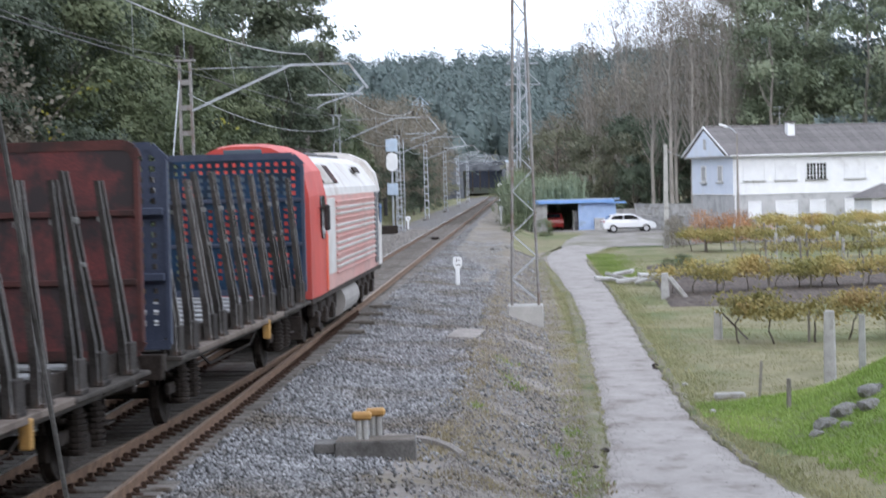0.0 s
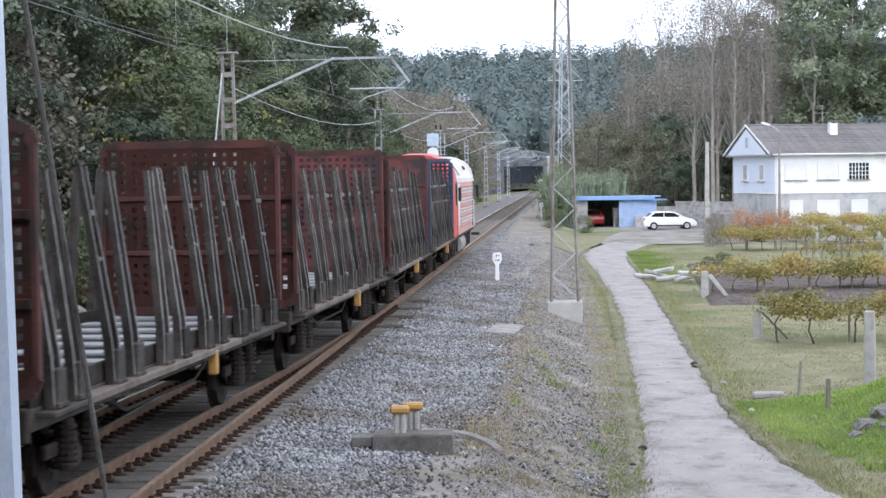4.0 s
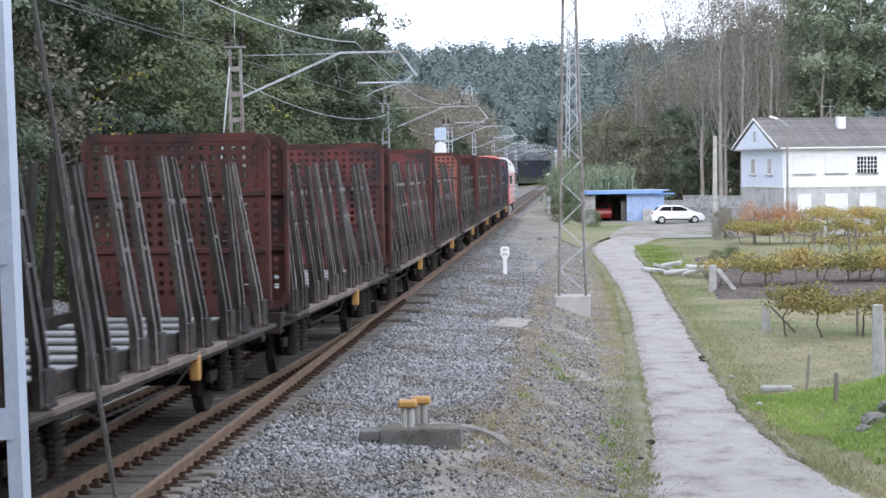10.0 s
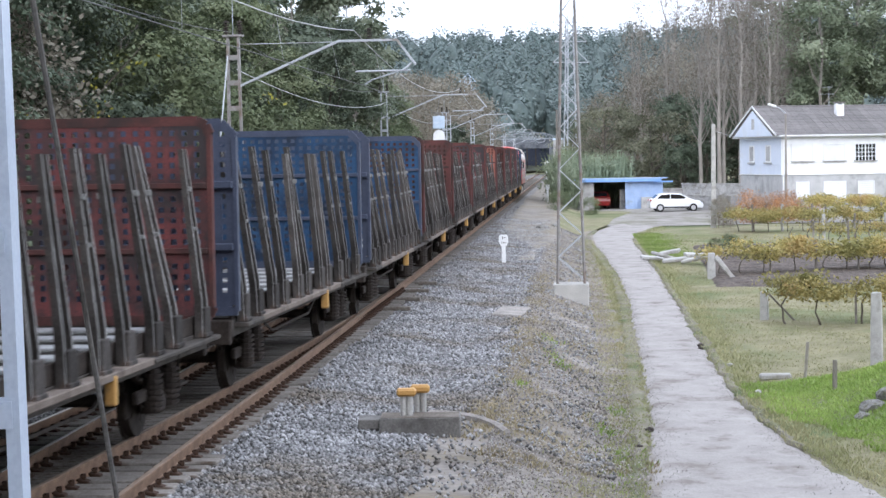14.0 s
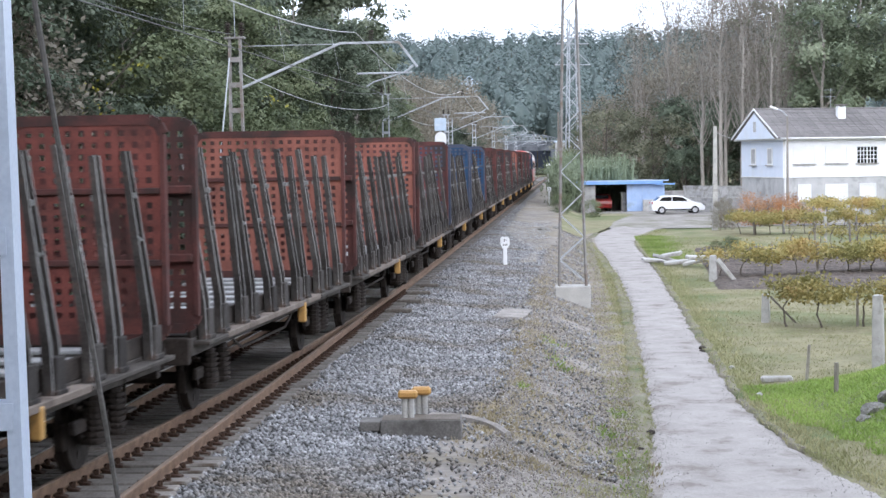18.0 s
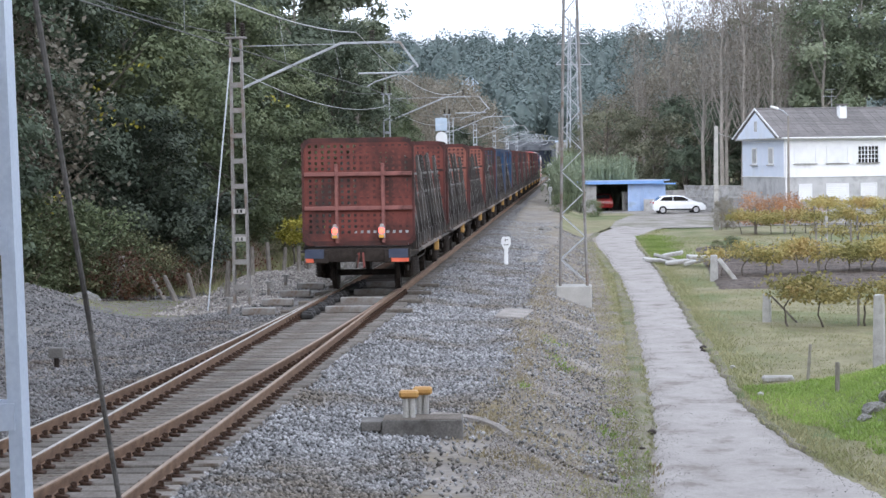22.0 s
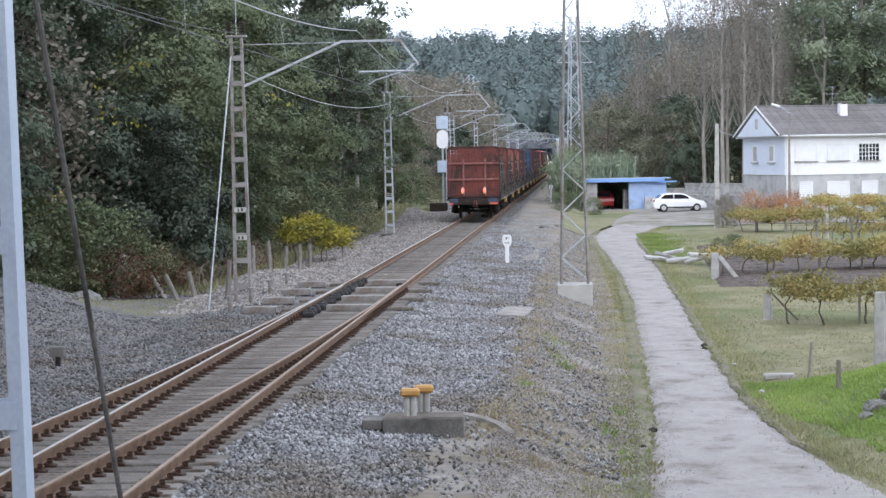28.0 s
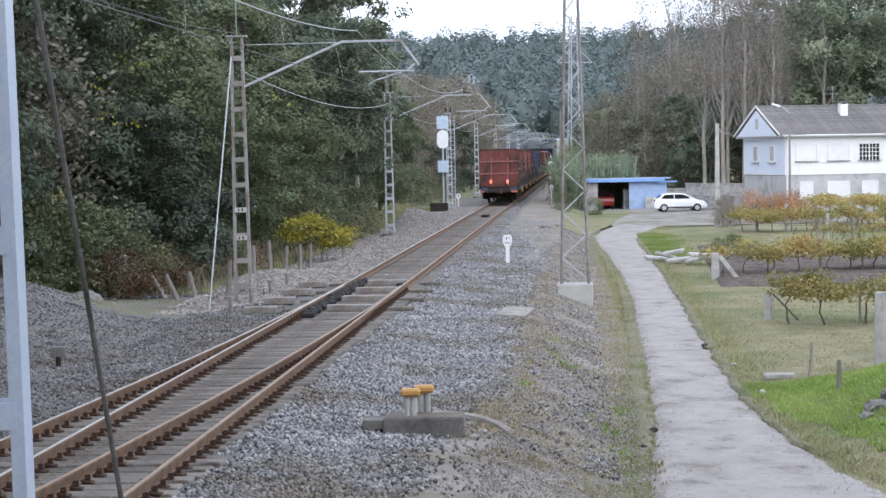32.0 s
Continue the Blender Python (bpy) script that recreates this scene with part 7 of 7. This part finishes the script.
vine_row(22.6, 36, 122.0, 0.22, 0.68, ((1.2, 1.9, 0.10), (3.4, 1.9, 0.14), (6.2, 1.9, 0.10)), "yellow-green vine pergola before the house", per=110, thick=1.1)
vine_row(19.0, 29, 101.0, -0.58, -0.30, ((0.6, 1.4, 0.14), (2.2, 1.4, 0.08), (3.8, 1.4, 0.14), (5.6, 1.4, 0.08)), "yellowing vine row on grey posts", per=36)
vine_row(-6.0, -3.8, 75.5, 0.38, 1.25, ((0.3, 1.2, 0.06), (0.9, 1.2, 0.06), (1.5, 1.2, 0.06), (2.1, 1.2, 0.06)), "bright yellow vine on stakes beside the line", LEAF_YELLOW, 190, 0.1, 0.40)


def far_woods():
    """The wooded hill far behind: many gum crowns on thin stems."""
    rng = np.random.default_rng(31)
    n, k = 1150, 250
    y = rng.uniform(430, 790, n)
    x = rng.uniform(-90, 150, n)
    z = ground_z(x, y)
    h = rng.uniform(15, 24, n)
    d = rng.normal(size=(n, k, 3))
    d[..., 2] += 0.25
    d /= np.linalg.norm(d, axis=2)[..., None]
    a = np.arctan2(d[..., 1], d[..., 0])
    lump = 1 + 0.28 * np.sin(3 * a + 5 * d[..., 2] + np.arange(n)[:, None]) + 0.20 * rng.normal(size=(n, k))
    wide = rng.uniform(2.6, 4.4, n)[:, None] * lump
    c = np.stack([x[:, None] + d[..., 0] * wide, y[:, None] + d[..., 1] * wide, z[:, None] + h[:, None] * (0.61 + 0.36 * d[..., 2] * (0.8 + 0.2 * lump))], -1)
    ball = bmesh.new()
    bmesh.ops.create_icosphere(ball, subdivisions=2, radius=1.0)
    bv = np.array([v.co[:] for v in ball.verts])
    bf = np.array([[v.index for v in f.verts] for f in ball.faces])
    ball.free()
    ang = np.arctan2(bv[:, 1], bv[:, 0])[None]
    bulge = 0.60 * (1 + 0.34 * np.sin(3 * ang + 5 * bv[None, :, 2] + np.arange(n)[:, None]) + 0.10 * rng.normal(size=(n, len(bv))))
    girth = bulge * rng.uniform(2.6, 4.2, n)[:, None]
    pts = np.stack([x[:, None] + bv[None, :, 0] * girth, y[:, None] + bv[None, :, 1] * girth, z[:, None] + h[:, None] * (0.58 + 0.27 * bv[None, :, 2])], -1)
    faces = (bf[None] + len(bv) * np.arange(n)[:, None, None]).reshape(-1)
    mesh = bpy.data.meshes.new("crowns")
    mesh.vertices.add(n * len(bv))
    mesh.vertices.foreach_set("co", pts.astype(np.float32).ravel())
    mesh.loops.add(len(faces))
    mesh.loops.foreach_set("vertex_index", faces.astype(np.int32))
    mesh.polygons.add(len(faces) // 3)
    mesh.polygons.foreach_set("loop_start", np.arange(0, len(faces), 3, dtype=np.int32))
    mesh.update(calc_edges=True)
    mesh.polygons.foreach_set("use_smooth", [True] * len(mesh.polygons))
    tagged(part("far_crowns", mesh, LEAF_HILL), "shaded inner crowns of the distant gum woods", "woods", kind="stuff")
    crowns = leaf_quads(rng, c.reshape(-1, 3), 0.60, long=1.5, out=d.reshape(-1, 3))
    tagged(part("far_woods", quads(crowns), LEAF_HILL), "distant gum woods on a hill, haze tint in their colour", "woods", kind="stuff")
    st = np.stack([x, y, z], 1)
    up = np.stack([np.zeros(n), np.zeros(n), h * 0.9], 1)
    s = np.array([0.14, 0, 0])
    tagged(part("far_trunks", quads(np.stack([st - s, st + s, st + up + s * 0.4, st + up - s * 0.4], 1)), BARK), "thin pale trunks of the distant gum woods", "woods", kind="stuff")
    m = 900
    y2, x2 = rng.uniform(395, 470, m), rng.uniform(-60, 120, m)
    keep = np.abs(x2 - line_x(y2)) > 9
    x2, y2 = x2[keep], y2[keep]
    t = np.concatenate([crown_tips(rng, 24, 0.2, rng.uniform(3, 8), rng.uniform(1.6, 3), 0.7) + np.array([a, b, float(ground_z(a, b))]) for a, b in zip(x2, y2)])
    tagged(part("far_scrub", quads(leaf_quads(rng, clumps(rng, t, 5, 0.5), 0.45)), LEAF_OLIVE), "distant olive scrub at the hill's foot", "scrub", kind="stuff")


far_woods()

# ---- loose stones and grass ----
def stones(name, n, inside, size, material, label, seed):
    """Loose broken stones, eight faces each, on the ground where inside() says."""
    rng = np.random.default_rng(seed)
    x, y = inside(rng, n)
    n = len(x)
    z = ground_z(x, y) + 0.045
    s = size * rng.uniform(0.55, 1.4, n)
    base = np.array([(1, 0, 0), (0, 1, 0), (-1, 0, 0), (0, -1, 0), (0, 0, 0.8), (0, 0, -0.8)], dtype=float)
    v = base[None] * rng.uniform(0.55, 1.2, (n, 6, 1)) * s[:, None, None]
    a = rng.uniform(0, 6.283, n)
    c, d = np.cos(a)[:, None], np.sin(a)[:, None]
    vx, vy = v[..., 0] * c - v[..., 1] * d, v[..., 0] * d + v[..., 1] * c
    tilt = rng.normal(size=(n, 1)) * 0.5
    vz = v[..., 2] + tilt * vx
    p = np.stack([vx + x[:, None], vy + y[:, None], vz + z[:, None]], -1).reshape(-1, 3)
    f = np.array([(0, 1, 4), (1, 2, 4), (2, 3, 4), (3, 0, 4), (1, 0, 5), (2, 1, 5), (3, 2, 5), (0, 3, 5)])
    f = (f[None] + 6 * np.arange(n)[:, None, None]).reshape(-1)
    mesh = bpy.data.meshes.new("stones")
    mesh.vertices.add(len(p))
    mesh.vertices.foreach_set("co", p.astype(np.float32).ravel())
    mesh.loops.add(len(f))
    mesh.loops.foreach_set("vertex_index", f.astype(np.int32))
    mesh.polygons.add(len(f) // 3)
    mesh.polygons.foreach_set("loop_start", np.arange(0, len(f), 3, dtype=np.int32))
    mesh.update(calc_edges=True)
    return tagged(part(name, mesh, material), label, "stones", kind="stuff")


def right_ballast(rng, n):
    y = 19 + 100 * rng.uniform(0, 1, n) ** 1.9
    u = rng.uniform(1.1, 4.7, n) + rng.normal(size=n) * 0.15
    edge = 4.35 - 0.85 * ease(34, 26, y) + 0.25 * wave(u * 0.2, y, 2.2, 5.0)
    thin = rng.uniform(0, 1, n) < 0.93 * ease(-0.25, 0.35, u - edge)
    spill = rng.uniform(0, 1, n) < 0.11
    u = np.where(spill, 4.75 + 1.5 * rng.uniform(0, 1, n) ** 0.8, u)
    scree = spill & (wave(u, y, 2.6, 2.0) + rng.normal(size=n) * 0.3 > -0.1) & (y > 27)
    keep = (scree | (~spill & ~thin)) & ~((u < 1.9) & (rng.uniform(0, 1, n) < 0.45)) & (u > 1.05)
    return (u + line_x(y))[keep], y[keep]


def left_ballast(rng, n):
    y = 25 + 37 * rng.uniform(0, 1, n) ** 1.2
    x = rng.uniform(-12.5, -4.0, n)
    keep = (x < np.array([train_x(v) for v in y]) - 1.15) & (x > line_x(y) - 9.5) & ~((y > 49) & (x < -6.6) & (x > -9.4) & (y < 57))
    return x[keep], y[keep]


def between(rng, n):
    y = 18 + 130 * rng.uniform(0, 1, n) ** 1.6
    return line_x(y) + rng.uniform(-2.2, 1.9, n), y


stones("ballast_stones", 88000, right_ballast, 0.036, STONE, "loose grey ballast stones beside the rails", 3)
stones("ballast_stones", 32000, left_ballast, 0.039, SIDING_STONE, "loose grey ballast stones and heap beside the siding", 4)
stones("ballast_stones", 9000, between, 0.035, STONE, "small ballast stones among the sleepers", 5)


def left_far(rng, n):
    y = 58 + 90 * rng.uniform(0, 1, n) ** 1.3
    return line_x(y) + rng.uniform(-5.0, -1.3, n), y


stones("ballast_stones", 16000, left_far, 0.05, DUSTY_STONE, "dusty ballast stones left of the straight track", 7)


def rubble(rng, n):
    y = rng.uniform(50.5, 62, n)
    x = line_x(y) + rng.uniform(-5.2, -2.4, n)
    keep = wave(x, y, 1.3, 3.0) + rng.normal(size=n) * 0.3 > -0.2
    return x[keep], y[keep]


stones("rubble_stones", 5200, rubble, 0.055, DUSTY_STONE, "pale rubble strewn round the switch rods", 17)


def slope_side(rng, n):
    y = 20 + 90 * rng.uniform(0, 1, n) ** 1.3
    return line_x(y) + 4.5 + 2.2 * rng.uniform(0, 1, n) ** 1.5, y


stones("bank_stones", 30000, slope_side, 0.017, DUSTY_STONE, "scattered stones on the earth bank", 6)


def grass(name, n, inside, h, material, label, seed, width=0.012):
    rng = np.random.default_rng(seed)
    x, y = inside(rng, n)
    n = len(x)
    z = ground_z(x, y) - 0.02
    ht = h * rng.uniform(0.4, 1.3, n)
    lean = rng.normal(size=(n, 2)) * 0.45
    a = np.stack([x, y, z], 1)
    b = a + np.stack([lean[:, 0] * ht, lean[:, 1] * ht, ht], 1)
    ang = rng.uniform(0, 6.283, n)
    side = np.stack([np.cos(ang), np.sin(ang), np.zeros(n)], 1) * (width * rng.uniform(0.6, 1.6, n))[:, None]
    mid = a + (b - a) * 0.4
    return tagged(part(name, quads(np.stack([a - side * 0.6, mid - side * 0.8, b, mid + side], 1)), material), label, "grass", kind="stuff")


def tufted(rng, x, y, s, cut):
    return wave(x, y, s, 3.0) + rng.normal(size=len(x)) * 0.25 > cut


def field(rng, n):
    y = 22 + 88 * rng.uniform(0, 1, n) ** 1.35
    x = line_x(y) + 9.0 + 9.5 * rng.uniform(0, 1, n) ** 1.1
    keep = ~((y > 66) & (y < 96) & (x > 9.4 + (y - 69) * 0.1)) & tufted(rng, x, y, 1.3, -0.35) & (x < 0.235 * y + 2)
    keep &= x > line_x(y) + np.array([lane_hi(v) for v in y])
    return x[keep], y[keep]


def verge(rng, n):
    y = 20 + 85 * rng.uniform(0, 1, n) ** 1.3
    lo = np.array([lane_lo(v) for v in y])
    x = line_x(y) + lo - np.abs(rng.normal(size=n)) * 0.5 + 0.08
    keep = tufted(rng, x, y, 1.0, -0.3)
    return x[keep], y[keep]


def verge_right(rng, n):
    y = 22 + 100 * rng.uniform(0, 1, n) ** 1.3
    hi = np.array([lane_hi(v) for v in y])
    x = line_x(y) + hi + np.abs(rng.normal(size=n)) * 0.4 - 0.08
    return x, y


def slope_tufts(rng, n):
    y = 20 + 70 * rng.uniform(0, 1, n) ** 1.3
    x = line_x(y) + rng.uniform(4.5, 6.9, n)
    keep = wave(x, y, 1.1, 9.0) + rng.normal(size=n) * 0.15 > 0.28
    return x[keep], y[keep]


def crest_strip(rng, n):
    y = 26 + 40 * rng.uniform(0, 1, n) ** 1.2
    u = 4.55 + 0.28 * rng.normal(size=n) + 0.15 * wave(y * 0.3, y, 3.0, 1.0)
    x = line_x(y) + u
    keep = wave(x, y, 1.4, 4.0) + rng.normal(size=n) * 0.3 > -0.1
    return x[keep], y[keep]


def bank_foot(rng, n):
    y = rng.uniform(20, 32, n)
    u = rng.uniform(3.7, 6.7, n)
    x = line_x(y) + u
    keep = (wave(x, y, 0.9, 7.0) + rng.normal(size=n) * 0.3 + 0.25 * (u - 5.2) > 0.15) & (u > 3.6 + 0.12 * (y - 24) ** 1.0)
    return x[keep], y[keep]


def weeds(rng, n):
    spots = ((5.15, 43.5, 0.5), (5.3, 41.0, 0.45), (5.45, 39.6, 0.35), (4.75, 34.2, 0.25), (6.2, 31.6, 0.3), (6.45, 34.5, 0.3), (6.5, 29.2, 0.5), (6.35, 27.0, 0.55))
    k = rng.integers(0, len(spots), n)
    c = np.array(spots)[k]
    y = c[:, 1] + rng.normal(size=n) * c[:, 2]
    return line_x(y) + c[:, 0] + rng.normal(size=n) * c[:, 2] * 0.3, y


def mound(rng, n):
    y = rng.uniform(24, 38.5, n)
    x = rng.uniform(5.6, 12.0, n)
    keep = (x < 0.235 * y + 1.5) & (x > 5.4 + 0.16 * np.abs(y - 37) + 0.3 * wave(x, y, 1.0, 2.0)) & (x > line_x(y) + np.array([lane_hi(v) for v in y]) + 0.15)
    return x[keep], y[keep]


def far_green(rng, n):
    y = rng.uniform(86, 112, n)
    x = line_x(y) + 9.1 + np.abs(rng.normal(size=n)) * 0.9
    return x, y


grass("meadow_grass", 150000, field, 0.06, BLADE, "dry yellow-green meadow grass", 21, 0.009)
grass("verge_grass", 42000, verge, 0.08, BLADE, "dry grass along the lane's edge", 22)
grass("verge_grass", 18000, verge_right, 0.09, BLADE, "low grass along the lane's edge", 23)
grass("bank_tufts", 52000, slope_tufts, 0.08, BLADE_STRAW, "sparse dry tufts on the earth bank", 24)
grass("fresh_grass", 110000, mound, 0.075, BLADE_GREEN, "bright fresh grass on the mound by the lane", 25)
grass("fresh_grass", 14000, far_green, 0.10, BLADE_GREEN, "bright fresh grass patch by the far lane", 26)


grass("bank_tufts", 16000, crest_strip, 0.09, BLADE_STRAW, "strip of dry grass along the bank's crest", 61)
grass("bank_tufts", 9000, bank_foot, 0.06, BLADE_STRAW, "thin dry grass on the dusty ground by the slab", 62)
grass("weeds", 900, weeds, 0.09, BLADE_GREEN, "small green weeds on the earth bank", 63, 0.02)


def left_patch(rng, n):
    y, x = rng.uniform(49, 57.5, n), rng.uniform(-10.2, -6.3, n)
    keep = ((x + 8.1) / 1.9) ** 2 + ((y - 53) / 3.6) ** 2 < 1 + 0.3 * wave(x, y, 0.8)
    return x[keep], y[keep]


grass("verge_grass", 9000, left_patch, 0.08, BLADE, "low grass patch beside the ballast heap", 27)
grass("fresh_grass", 9000, left_patch, 0.06, BLADE_GREEN, "thin green grass beside the ballast heap", 29)


def far_left(rng, n):
    y = rng.uniform(58, 150, n)
    return line_x(y) - 5.0 - np.abs(rng.normal(size=n)) * 1.6, y


grass("verge_grass", 14000, far_left, 0.28, BLADE, "rough tall grass below the wood", 28, 0.02)

def on_lane(rng, n):
    y = 22 + 75 * rng.uniform(0, 1, n) ** 1.5
    lo, hi = np.array([lane_lo(v) for v in y]), np.array([lane_hi(v) for v in y])
    k = rng.uniform(0, 1, n)
    edge = rng.uniform(0, 1, n) < 0.55
    k = np.where(edge, np.where(k < 0.5, 0.09 * np.abs(rng.normal(size=n)), 1 - 0.09 * np.abs(rng.normal(size=n))), k)
    keep = edge | (wave(lo + k * 3, y, 0.9, 6.0) > 0.4)
    return (line_x(y) + lo + (hi - lo) * k)[keep], y[keep]


stones("lane_grit", 16000, on_lane, 0.008, LANE_GRIT, "fine dirt and grit strewn on the lane", 41)

# dark stones and litter on the lane's edge
rng = np.random.default_rng(5)
for x, y, s in ((6.05, 46.1, 0.10), (5.95, 45.4, 0.08), (3.35, 32.0, 0.09), (3.0, 30.2, 0.07), (6.1, 41.8, 0.07), (6.4, 39.6, 0.06), (5.9, 36.9, 0.08)):
    bm = bmesh.new()
    bmesh.ops.create_icosphere(bm, subdivisions=1, radius=1)
    for v in bm.verts:
        v.co *= 1 + 0.3 * noise.noise(v.co * 2 + Vector((x, y, 0)))
        v.co.z *= 0.55
    solid("pebble", bm, GRANITE if y < 42 and x > 5 else IRON, "loose stone at the lane's edge", "stone", "lane stones", m=pose(x, y, float(ground_z(x, y)) + 0.04, 0, 0, 50 * y) @ Matrix.Scale(s, 4))


def motions():
    train_motion()


motions()
